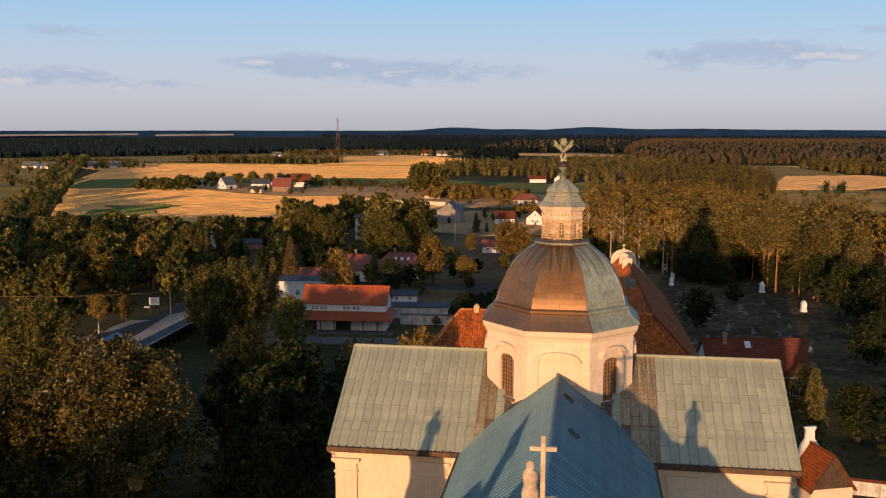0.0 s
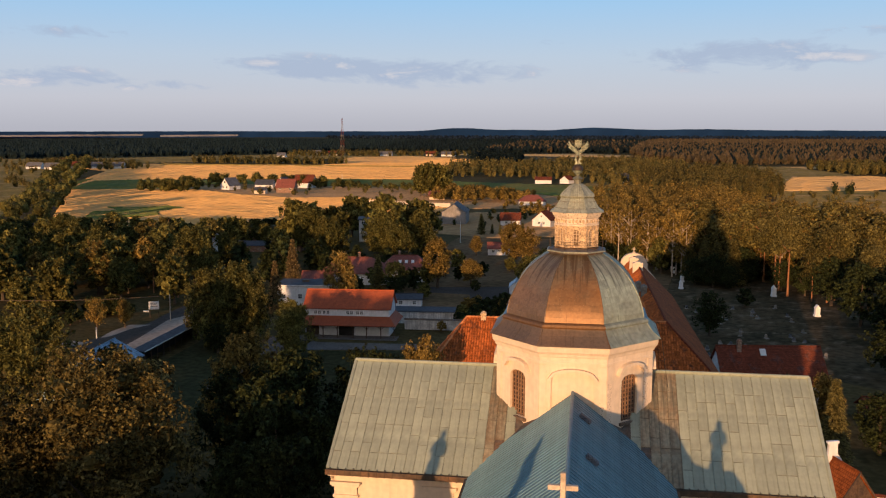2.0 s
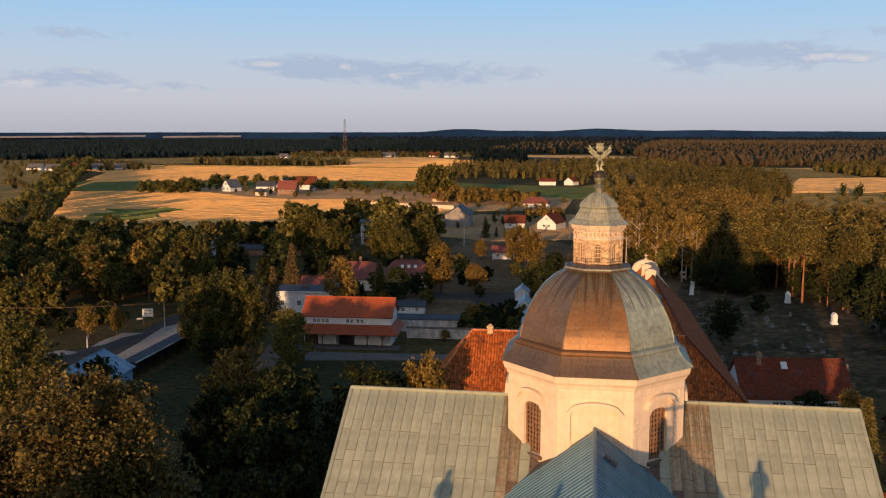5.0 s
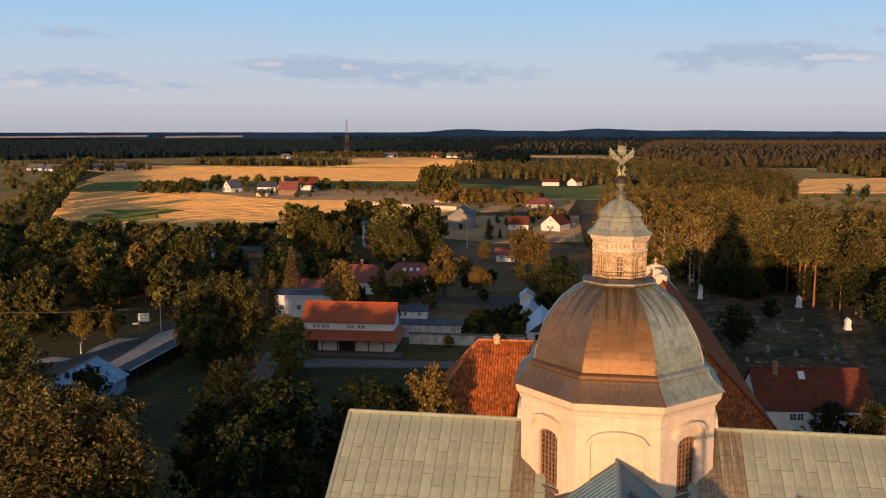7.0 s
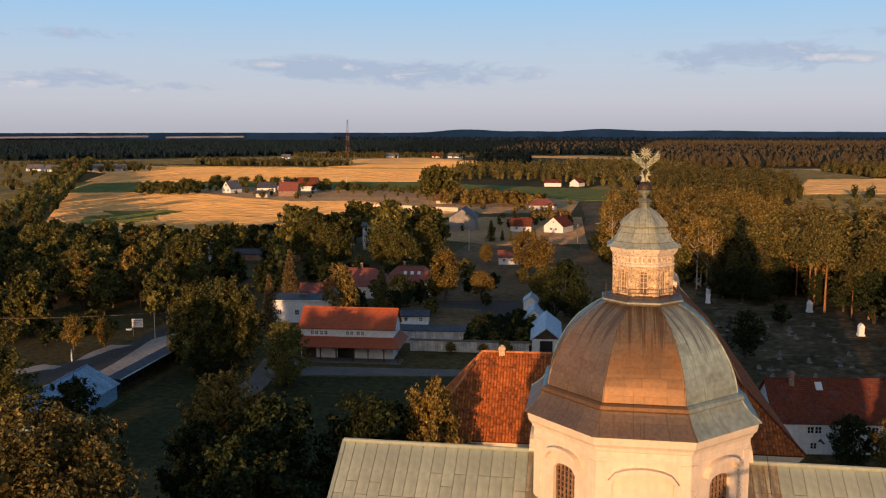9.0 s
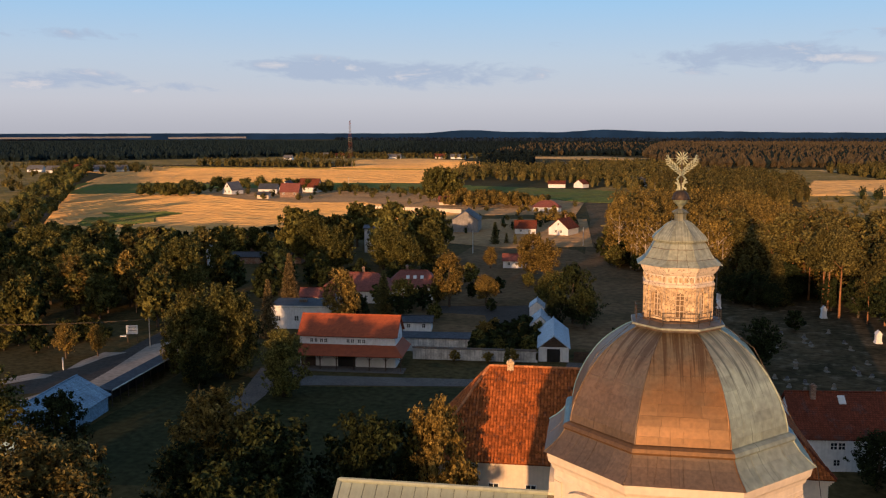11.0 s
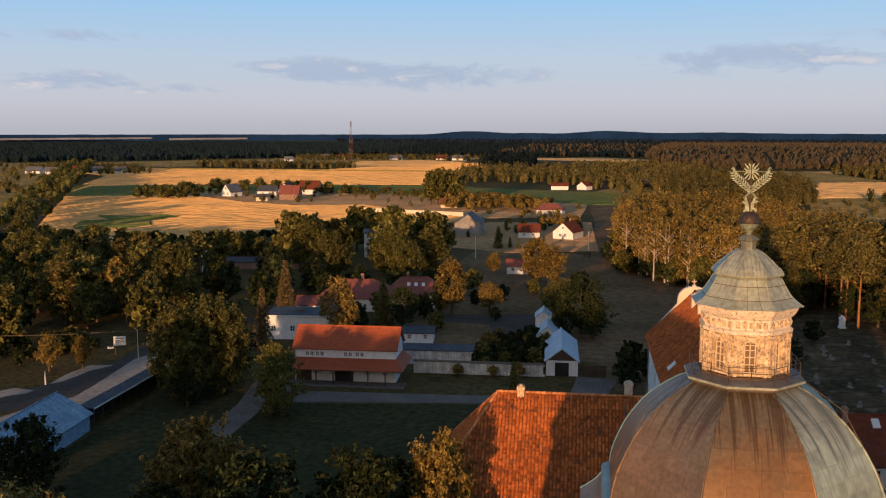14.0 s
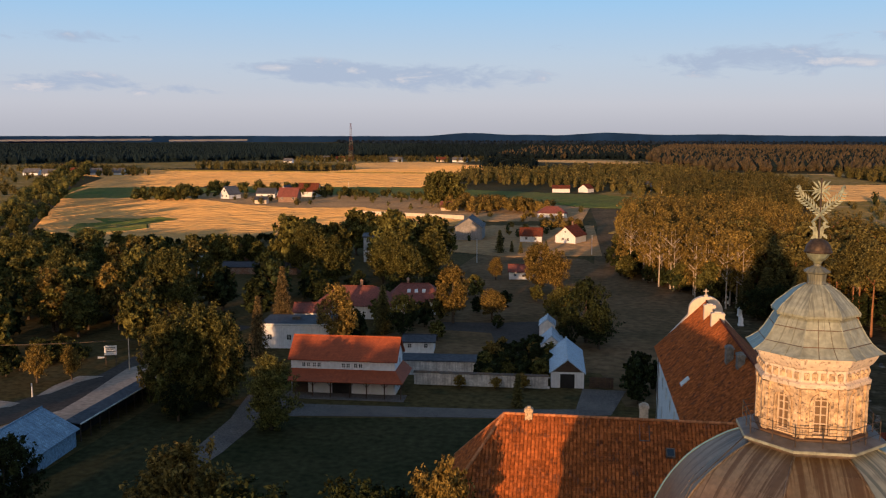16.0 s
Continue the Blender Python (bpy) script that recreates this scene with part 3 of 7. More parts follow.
crop("field_far", [(-452, 676), (-359, 735), (-154, 762), (-197, 893), (-171, 1127), (-200, 1330), (-278, 1248), (-370, 1026), (-606, 1036), (-628, 922), (-526, 836), (-418, 585)], WHEAT, "wide golden wheat field towards the far forest", 0.9, 4.0, 0.02, 2)
crop("field_stubble", [(-374, 1110), (-265, 1135), (-240, 1345), (-330, 1420), (-407, 1348)], STUBBLE, "pale harvested stubble strip", 0.9, 7.0, 0.02, 3)
crop("field_green", [(-339, 735), (-192, 745), (-29, 687), (-25, 560), (-111, 650), (-215, 645), (-330, 660)], MEADOW, "dark green meadow strip between wheat fields", 0.5, 5.0, 0.02, 5)
crop("field_green_west", [(-468, 676), (-404, 566), (-345, 574), (-330, 640), (-300, 690), (-420, 712), (-476, 703)], MEADOW, "green strip of meadow beside the avenue", 0.6, 5.0, 0.05, 6)
crop("field_verge", [(-412, 572), (-330, 598), (-326, 640), (-330, 690), (-440, 692), (-462, 668)], PASTURE, "rough dry grass between the wheat fields", 0.4, 4.0, 0.0, 21)
crop("field_far_west", [(-478, 705), (-581, 937), (-504, 952), (-425, 712)], WHEAT, "golden wheat beside the avenue", 0.8, 4.0, 0.01, 26)
# raised strip in a darker colour, drawing a thin shadow over the wheat
crop("field_track", [(-560, 1003), (-180, 1000), (-180, 1012), (-560, 1017)], PASTURE, "darker strip across the wheat field, painting a thin shadow", 1.6, 3.0, 0.5, 22)
crop("field_green_east", [(-110, 655), (-28, 690), (18, 640), (4, 562), (-24, 562)], MEADOW, "green meadow beside the far wood", 0.5, 5.0, 0.03, 23)
crop("field_far_strip", [(-266, 1500), (-110, 1480), (20, 1400), (24, 1470), (-105, 1575), (-265, 1570)], STUBBLE, "pale strip of stubble before the dark forest", 0.6, 8.0, 0.02, 24)
crop("field_right", [(124, 651), (190, 664), (300, 800), (248, 884), (171, 849)], STUBBLE, "golden stubble field behind the birch wood", 0.9, 5.0, 0.02, 4)
crop("field_strip", [(199, 1100), (223, 1060), (298, 1075), (330, 1120)], STUBBLE, "narrow golden strip before the forest", 0.6, 8.0, 0.02, 7)
crop("field_weedy_strip", [(-270, 366), (-284, 396), (-272, 404), (-292, 424), (-268, 428), (-262, 440), (-246, 430), (-248, 402), (-238, 384), (-244, 366), (-256, 352)], MEADOW, "green weedy patch in the wheat", 1.0, 2.2, 0.03, 9)
far_fields = ((-2650, 3450, -2010, 3640, 9, 17), (-1960, 3700, -1640, 3800, 9, 15))
for k, (xa, ya, xb, yb, za, zb) in enumerate(far_fields):
    crop("field_horizon_%d" % (k + 1), [(xa, ya), (xb, yb), (xb * 1.05, yb * 1.05), (xa * 1.05, ya * 1.05)], PALE_EARTH, "distant pale field rising under the horizon", 2.0, 14.0, za - 2, 20 + k, 0.026)
crop("pasture_north", [(-1000, 1082), (-745, 1092), (-640, 1045), (-570, 1135), (-300, 1430), (-471, 1690), (-600, 1440), (-760, 1250)], PASTURE, "dry pasture before the dark forest", 0.6, 8.0, 0.0, 15)
crop("pasture_west", [(-300, 330), (-455, 610), (-745, 1090), (-1000, 1080), (-900, 700), (-420, 330)], PASTURE, "dry pasture and gardens beside the avenue", 0.5, 5.0, 0.02, 11)
crop("farm_plots", [(-352, 560), (-322, 592), (-256, 540), (-208, 517), (-169, 532), (-99, 465), (-80, 460), (-28, 470), (-27, 555), (-112, 648), (-215, 643), (-332, 658)], TAN, "tan plots round the farmhouses", 0.35, 3.0, 0.0, 12)
crop("clearing", [(54, 424), (70, 345), (110, 318), (165, 420), (230, 600), (192, 662), (124, 649), (106, 543), (30, 550), (-13, 412)], PASTURE, "golden dry clearing behind the birch wood", 0.5, 3.0, 0.0, 13)
crop("far_pasture", [(-27, 690), (30, 640), (125, 655), (170, 850), (240, 905), (215, 1100), (100, 1120), (60, 1000)], PASTURE, "dry pasture between the far woods", 0.5, 6.0, 0.0, 14)
field("field_beyond_wood", [(-200, 1500), (-60, 1420), (60, 1500), (-60, 1640)], STUBBLE, "distant pale clearing among woods", "field", 0.3)
crop("yard", [(-119, 353), (-73, 436), (-21, 446), (-14, 330), (-49, 318)], TAN, "dry tan plots behind the village", 0.3, 1.6, 0.02, 8)
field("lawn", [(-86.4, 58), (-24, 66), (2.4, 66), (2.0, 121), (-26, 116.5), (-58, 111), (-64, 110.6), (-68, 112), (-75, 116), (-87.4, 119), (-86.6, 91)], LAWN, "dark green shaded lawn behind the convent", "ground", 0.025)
field("village_ground", [(-62, 172), (-46, 150), (-24, 150), (-10, 150), (-14, 230), (-12, 292), (-20, 318), (-62, 330), (-66, 240), (-52, 215)], DIRT, "bare brown ground between the village gardens", "ground", 0.02)
field("cemetery_ground", [(20.5, 124), (60, 95), (95, 200), (45, 222), (24, 240), (17, 180)], CEMETERY, "bare sandy ground of the wooded cemetery", "ground", 0.03)

field("trodden_ground", [(-10, 150), (-5, 128), (20, 126.5), (16.8, 180), (23.8, 240), (15, 262), (-9, 292), (-12, 291), (-14, 230)], DIRT, "bare brown ground before the birch wood", "ground", 0.022)
field("village_yard", [(-51, 193), (-36.4, 195), (-26.2, 198.6), (-24.6, 178.8), (-25, 158), (-31, 158), (-36.9, 182.8), (-49.2, 183.8)], ROAD, "dark asphalt yard between the gardens", "road", 0.035)
field("wood_edge_ground", [(-16, 291), (3, 288), (4, 420), (10, 540), (-27, 562), (-19, 446)], DIRT, "bare dry ground along the wood's edge", "ground", 0.018)
field("road", [(-118, 92), (-106.4, 97.1), (-101.3, 106.5), (-102, 114.4), (-105, 134.3), (-103.1, 138), (-100, 158), (-96, 178), (-108, 182), (-109.5, 149), (-107.9, 129.7), (-109.4, 124.3), (-111.3, 113.7), (-114, 104)], ROAD, "worn grey asphalt road beside the abbey park", "road", 0.04)
field("road_verge", [(-108, 88), (-92, 91), (-91.6, 104), (-92, 118), (-96, 133), (-100.5, 146), (-103.2, 140), (-105.1, 134.5), (-102.1, 114.4), (-101.4, 106.6), (-105.6, 97.4)], SAND, "pale sandy verge between road and shed", "road", 0.055)
field("car_park", [(-110.9, 113.2), (-109.4, 115.5), (-108.8, 123.5), (-106.5, 128.4), (-111.4, 127.5), (-112, 120)], SAND, "grey paved lay-by beside the road", "road", 0.06)
field("lay_by", [(-115.6, 109.5), (-119, 104), (-116, 101), (-112.9, 105.4), (-111.2, 106.6), (-111.1, 108.9)], SAND, "grey paved lay-by beside the road", "road", 0.06)
field("avenue", [(-268, 316), (-275.5, 323.5), (-340, 436), (-444, 613), (-716, 1073), (-708, 1073), (-434, 613), (-330, 434)], ROAD, "long straight asphalt avenue between trees", "road", 0.07)
field("monastery_road", [(-70, 108.5), (-58.8, 111.8), (-26.5, 117.1), (-7.5, 122.3), (-5, 138), (-13, 138), (-13.6, 124.5), (-28.1, 121.7), (-61.2, 118.4), (-66, 124), (-72, 124)], PAVING, "grey paved lane past the outbuildings", "road", 0.05)
field("drive", [(-73.3, 121.8), (-71.4, 112), (-70.6, 108), (-69.6, 91.8), (-70.4, 80), (-66.0, 78), (-64.9, 92.3), (-65.2, 104), (-66.4, 111), (-70, 122)], PAVING, "curving grey drive under the trees", "road", 0.045)
field("village_lane", [(-10.5, 288), (-17.3, 446), (-26, 570), (-40, 690), (-36, 690), (-22.5, 570), (-14, 446), (-7.5, 290)], DIRT, "dusty village lane along the wood", "road", 0.05)

# ---- the church ----
TURN = pose(0, 0, 0, 0, 0, 1.5)
church = thing("church", "baroque abbey church with green copper roofs and an octagonal dome", "church", TURN)

NAVE_W, NAVE_S, EAVE, T_RIDGE, T_HALF, T_EAVE = 7.3, -33.0, 22.1, 28.1, 18.0, 9.0
N_RIDGE = 27.75

# walls
g = Geo()
g.box(-6.8, 6.8, NAVE_S, -8.3, 0, EAVE - 0.75)
part("nave_wall", g, PLASTER, church)
g = Geo()
yc = 8.35
g.add([(-17.6, -yc, 0), (17.6, -yc, 0), (17.6, yc, 0), (-17.6, yc, 0), (-17.6, -yc, 21.4), (17.6, -yc, 21.4), (17.6, yc, 21.4), (-17.6, yc, 21.4), (-17.6, 0, 27.6), (17.6, 0, 27.6)],
      [(3, 2, 1, 0), (0, 1, 5, 4), (2, 3, 7, 6), (1, 2, 6, 9, 5), (3, 0, 4, 8, 7), (4, 5, 9, 8), (6, 7, 8, 9)])
part("transept_wall", g, PLASTER, church)
g = Geo()
g.box(-7, 7, 8.3, 14, 0, 21.4)
part("choir_wall", g, PLASTER, church)


def pilaster(x, y, w, out):
    """Corner pilaster with a stepped capital, on a wall that faces -y."""
    g = Geo()
    g.box(x - w / 2, x + w / 2, y - out, y + 0.02, 0, 20.6)
    for i, (z0, z1, o) in enumerate(((19.25, 19.4, 0.06), (19.75, 19.95, 0.10), (20.6, 20.75, 0.16), (20.75, 21.0, 0.26))):
        g.box(x - w / 2 - o, x + w / 2 + o, y - out - o, y + 0.02, z0, z1)
    return part("pilaster", g, PLASTER, church)


for s in (-1, 1):
    pilaster(s * 16.75, -yc, 1.75, 0.22)
    pilaster(s * 9.6, -yc, 2.1, 0.14)
    g = Geo()
    x0, x1 = (-17.9, -6.8) if s < 0 else (6.8, 17.9)
    for z0, z1, o in ((21.0, 21.2, 0.18), (21.2, 21.45, 0.30), (21.45, 21.75, 0.46)):
        g = Geo()
        g.box(x0, x1, -yc - o, -yc + 0.02, z0, z1)
        part("cornice_course", g, PLASTER, church)
        g = Geo()
        g.box(s * 17.6 - (o if s < 0 else 0), s * 17.6 + (o if s > 0 else 0), -yc - o, yc, z0, z1 + 0.001)
        part("cornice_course", g, PLASTER, church)
    for z0, z1, o in ((21.0, 21.2, 0.18), (21.2, 21.45, 0.30), (21.45, 21.75, 0.44)):
        xa, xb = (6.8, 6.8 + o) if s > 0 else (-6.8 - o, -6.8)
        part("cornice_course", Geo().box(xa, xb, NAVE_S, -8.9, z0, z1), PLASTER, church)

# facade wall with its curved shoulders
g = Geo()
right = [(7.6, 24.8), (8.0, 24.2), (8.9, 23.0), (10.2, 22.2), (13.1, 21.9), (13.2, 24.0), (15.8, 24.0), (15.9, 21.6), (16.2, 20.8), (16.4, 20.0), (16.6, 19.0), (16.6, 0)]
top = [(0.9, 28.7), (1.3, 28.2), (2.6, 27.7), (3.4, 26.6), (4.2, 25.8), (5.4, 25.5), (6.9, 25.5)]
outline = [(x, z) for x, z in [(0.0, 28.7)] + top + right]
outline += [(-x, z) for x, z in reversed(outline[1:])]
n = len(outline)
g.add([(x, NAVE_S - 0.9, z) for x, z in outline] + [(x, NAVE_S + 0.2, z) for x, z in outline],
      [tuple(range(n)), tuple(range(2 * n - 1, n - 1, -1))] + [(i + n, (i + 1) % n + n, (i + 1) % n, i) for i in range(n)])
part("facade_wall", g, PLASTER, church)
g = Geo()
g.bev(-0.75, 0.75, NAVE_S - 1.05, NAVE_S + 0.35, 28.55, 28.8)
part("gable_cap", g, STONE, church)

# roof of the nave, with narrow standing-seam sheets
g = Geo()
drop = (N_RIDGE - EAVE) / NAVE_W
g.add([(-NAVE_W, NAVE_S, EAVE), (0, NAVE_S, N_RIDGE), (NAVE_W, NAVE_S, EAVE), (-NAVE_W, 0, EAVE), (0, 0, N_RIDGE), (NAVE_W, 0, EAVE), (-NAVE_W, NAVE_S, EAVE - 0.3), (NAVE_W, NAVE_S, EAVE - 0.3), (-NAVE_W, 0, EAVE - 0.3), (NAVE_W, 0, EAVE - 0.3)],
      [(0, 1, 4, 3), (1, 2, 5, 4), (0, 6, 7, 2, 1), (3, 4, 5, 9, 8), (6, 0, 3, 8), (2, 7, 9, 5), (7, 6, 8, 9)])
nave_roof = part("nave_roof", g, LEAD, church)
g = Geo()
g.tube([(0, NAVE_S, N_RIDGE + 0.07), (0, -5.6, N_RIDGE + 0.07)], 0.13, 8)
part("ridge_roll", g, PATINA_BLUE, nave_roof)
ln = math.hypot(NAVE_W, N_RIDGE - EAVE)
step = 0.55
for s in (-1, 1):
    tilt = math.atan2(N_RIDGE - EAVE, NAVE_W)
    for piece in (0, 1):
        a0, a1 = (0.02, ln * 0.5) if piece == 0 else (ln * 0.5 + 0.01, ln + 0.12)
        g = Geo()
        g.box(a0, a1, -step / 2 + 0.012, step / 2 - 0.012, 0.0, 0.03)
        g.box(a0, a1, step / 2 - 0.03, step / 2 + 0.02, 0.0, 0.085)
        sheet = g.mesh("sheet", PATINA_BLUE)
        k = int((-5.7 - NAVE_S) / step)
        for i in range(k):
            y = NAVE_S + step * (i + 0.5)
            ob = part("sheet", sheet, None, nave_roof)
            m = Matrix.Translation((0, y, N_RIDGE + 0.004)) @ Matrix.Rotation(0 if s > 0 else math.pi, 4, "Z") @ Matrix.Rotation(tilt, 4, "Y")
            ob.matrix_local = m
# small roof hatches on the shaded slope
for yy, down in ((-10.0, 1.1), (-17.0, 1.7)):
    g = Geo()
    m = Matrix.Translation((0, yy, N_RIDGE)) @ Matrix.Rotation(tilt, 4, "Y") @ Matrix.Translation((down, 0, 0.05))
    g.bev(-0.45, 0.45, -0.22, 0.22, 0, 0.25, 0.02, m)
    part("roof_hatch", g, SLATE, church, "small grey roof hatch")

# transept roof, sheet by sheet
g = Geo()
g.add([(-T_HALF, -T_EAVE, EAVE), (T_HALF, -T_EAVE, EAVE), (T_HALF, 0, T_RIDGE), (-T_HALF, 0, T_RIDGE), (T_HALF, T_EAVE, EAVE), (-T_HALF, T_EAVE, EAVE)]
      + [(-T_HALF, -T_EAVE, EAVE - 0.3), (T_HALF, -T_EAVE, EAVE - 0.3), (T_HALF, T_EAVE, EAVE - 0.3), (-T_HALF, T_EAVE, EAVE - 0.3)],
      [(0, 1, 2, 3), (3, 2, 4, 5), (0, 6, 7, 1), (5, 4, 8, 9), (1, 7, 8, 4, 2), (0, 3, 5, 9, 6), (6, 9, 8, 7)])
transept_roof = part("transept_roof", g, LEAD, church)
t_tilt = math.atan2(T_RIDGE - EAVE, T_EAVE)
t_len = math.hypot(T_EAVE, T_RIDGE - EAVE)
wide = 0.72
meshes, stain_meshes = {}, {}
for shift in range(3):
    bounds = [0.0] + [t_len * (c + 0.083 * (shift - 1)) for c in (0.27, 0.52, 0.77)] + [t_len + 0.05]
    for r in range(4):
        a0, a1 = bounds[r], bounds[r + 1]
        g = Geo()
        g.box(-wide / 2 + 0.036, wide / 2 - 0.036, -a1 + 0.05, -a0, 0, 0.026 + 0.006 * r)
        g.box(wide / 2 - 0.025, wide / 2 + 0.02, -a1 + 0.012, -a0, 0, 0.075)
        meshes[shift, r] = g.mesh("sheet", PATINA)
        stain_meshes[shift, r] = g.mesh("sheet", STAINED)
rng = random.Random(5)
cols = int(2 * T_HALF / wide)
for i in range(cols):
    x = -T_HALF + wide * (i + 0.5)
    if abs(x) < 4.6:
        continue
    sh = rng.randrange(3)
    for r in range(4):
        a = t_len * (r + 0.5) / 4
        if abs(x) < NAVE_W * a / t_len - 0.9:
            continue
        stained = 5.0 < x < 8.1 or -6.4 < x < -5.0
        ob = part("sheet", (stain_meshes if stained else meshes)[sh, r], None, transept_roof)
        ob.matrix_local = Matrix.Translation((x, 0, T_RIDGE + 0.006)) @ Matrix.Rotation(t_tilt, 4, "X")
for s in (-1, 1):
    part("ridge_roll", Geo().tube([(s * (T_HALF + 0.02), 0, T_RIDGE + 0.08), (s * 5.8, 0, T_RIDGE + 0.08)], 0.14, 8), PATINA, transept_roof)
    g = Geo()
    g.slab([(s * T_HALF - 0.12, -T_EAVE, EAVE + 0.12), (s * T_HALF + 0.12, -T_EAVE, EAVE + 0.12), (s * T_HALF + 0.12, 0, T_RIDGE + 0.14), (s * T_HALF - 0.12, 0, T_RIDGE + 0.14)], 0.25)
    part("verge", g, PATINA, transept_roof)
for s in (-1, 1):
    xa, xb = sorted((s * 7.4, s * (T_HALF + 0.1)))
    g = Geo()
    g.box(xa, xb, -T_EAVE - 0.28, -T_EAVE - 0.02, EAVE - 0.40, EAVE - 0.02)
    g.box(xa, xb, -T_EAVE - 0.34, -T_EAVE - 0.28, EAVE - 0.34, EAVE + 0.03)
    gutter = part("gutter", g, RUST, transept_roof, "rusty eaves gutter")
    g = Geo()
    g.box(-0.03, 0.03, -T_EAVE - 0.38, -T_EAVE - 0.34, EAVE - 0.40, EAVE + 0.10)
    g.box(-0.03, 0.03, -T_EAVE - 0.34, -T_EAVE + 0.3, EAVE + 0.07, EAVE + 0.10)
    bracket = g.mesh("bracket", RUST)
    for k in range(int((xb - xa) / 0.6)):
        part("bracket", bracket, None, gutter).location = (xa + 0.3 + 0.6 * k, 0, 0)
for s in (-1, 1):
    xa, xb = sorted((s * NAVE_W, s * (NAVE_W + 0.3)))
    part("gutter", Geo().box(xa, xb, NAVE_S, -9.1, EAVE - 0.34, EAVE - 0.04), RUST, nave_roof, "rusty eaves gutter")
# choir roof behind the dome
g = Geo()
g.add([(-7.3, 5, EAVE), (0, 5, N_RIDGE), (7.3, 5, EAVE), (-7.3, 14.4, EAVE), (0, 14.4, N_RIDGE), (7.3, 14.4, EAVE)], [(0, 1, 4, 3), (1, 2, 5, 4), (0, 2, 1), (3, 4, 5), (0, 3, 5, 2)])
part("choir_roof", g, PATINA_BLUE, church)

# drum: octagon with windows on the slanting sides and blind arches on the others
A_WALL = 5.95
side = 2 * A_WALL * math.tan(math.pi / 8)
Z0, Z1 = 21.5, 30.55
g = Geo()
bands = []
for k in range(8):
    arches = Geo()
    bands.append(arches)
    m = Matrix.Rotation(math.pi / 4 * k, 4, "Z") @ Matrix.Translation((0, -A_WALL, 0))
    h = side / 2
    if k % 2:
        wall_arch(g, -h, h, Z0, Z1, 0.0, 0.55, 0.86, 25.4, 28.55, 0.42, m)
        arch_band(arches, 1.2, 29.2, 0.50, 0.24, -0.36, 0.05, m)
        for x in (-1.42, 1.2):
            arches.box(x, x + 0.24, -0.37, 0.05, 29.08, 29.22, m)
    else:
        g.box(-h, h, 0.2, 0.55, Z0, Z1, m)
        wall_arch(g, -h, h, Z0, Z1, 0.0, 0.2, 1.6, 22.0, 28.95, 0.5, m, steps=12)
        arch_band(arches, 1.6, 28.95, 0.5, 0.24, -0.36, 0.05, m)
        for x in (-1.82, 1.6):
            arches.box(x, x + 0.24, -0.37, 0.05, 28.82, 28.97, m)
    for x0, x1 in ((-h + 0.01, -h + 0.5), (h - 0.5, h - 0.01)):
        g.box(x0, x1, -0.05, 0.02, Z0, 29.9, m)
drum = part("drum", g, PLASTER, church)
for k, x0, x1, za, zb in ((1, -2.42, -1.95, 23.5, 28.6), (1, 1.5, 2.0, 25.2, 29.4), (0, 1.95, 2.3, 24.0, 27.2)):
    part("worn_patch", Geo().box(x0, x1, -0.054, 0.02, za, zb, Matrix.Rotation(math.pi / 4 * k, 4, "Z") @ Matrix.Translation((0, -A_WALL, 0))), PLASTER_FLAKED, drum, "flaking plaster patch")
for arches in bands:
    part("arch_moulding", arches, PLASTER, drum)
g = Geo()
g.lathe([(A_WALL - 0.3, 29.95), (A_WALL + 0.06, 29.95), (A_WALL + 0.08, 30.15), (A_WALL + 0.05, 30.2), (A_WALL + 0.05, 30.5), (A_WALL + 0.14, 30.55), (A_WALL + 0.2, 30.75), (A_WALL + 0.36, 30.95), (A_WALL + 0.42, 31.25), (A_WALL + 0.42, 31.36), (A_WALL - 0.3, 31.36)], 8, math.pi / 8, flat=True)
part("drum_cornice", g, PLASTER, drum)
for k in (1, 3, 5, 7):
    m = Matrix.Rotation(math.pi / 4 * k, 4, "Z") @ Matrix.Translation((0, -A_WALL + 0.2, 0))
    g = Geo()
    arch_band(g, 0.75, 28.5, 0.33, 0.12, -0.03, 0.1, m)
    w = part("window", g, WINDOW_WOOD, drum, "brown wooden lattice window")
    for i in range(6):
        x = -0.78 + 1.56 * i / 5
        top_z = 28.5 + 0.42 * math.sqrt(max(0, 1 - (x / 0.86) ** 2))
        part("upright_bar", Geo().box(x - 0.06, x + 0.06, 0, 0.08, 25.4, top_z, m), WINDOW_WOOD, w)
    for i in range(10):
        z = 25.55 + 0.33 * i
        part("cross_bar", Geo().box(-0.85, 0.85, 0.01, 0.07, z - 0.035, z + 0.035, m), WINDOW_WOOD, w)
    part("pane", Geo().box(-0.86, 0.86, 0.1, 0.13, 25.3, 29.0, m), GLASS, w)
    part("sill", Geo().bev(-1.05, 1.05, -0.42, 0.1, 25.15, 25.38, 0.03, m), LEAD, w)

# dome: flared skirt, moulded ring, eight curved sides of sheet copper
skirt = [(6.5, 31.42), (6.42, 31.5), (6.08, 31.78), (5.78, 32.08), (5.55, 32.42), (5.45, 32.62)]
bowl = [(5.22, 32.95), (5.17, 33.35), (5.08, 33.75), (4.97, 34.1), (4.82, 34.5), (4.64, 34.9), (4.43, 35.3), (4.18, 35.7), (3.9, 36.1), (3.58, 36.47), (3.22, 36.8), (2.85, 37.1), (2.5, 37.35), (2.2, 37.52), (1.95, 37.65)]
g = Geo()
g.lathe([(r - 0.05, z) for r, z in skirt] + [(r - 0.05, z) for r, z in bowl], 8, math.pi / 8, flat=True)
dome = part("dome", g, COPPER_GREY, church)
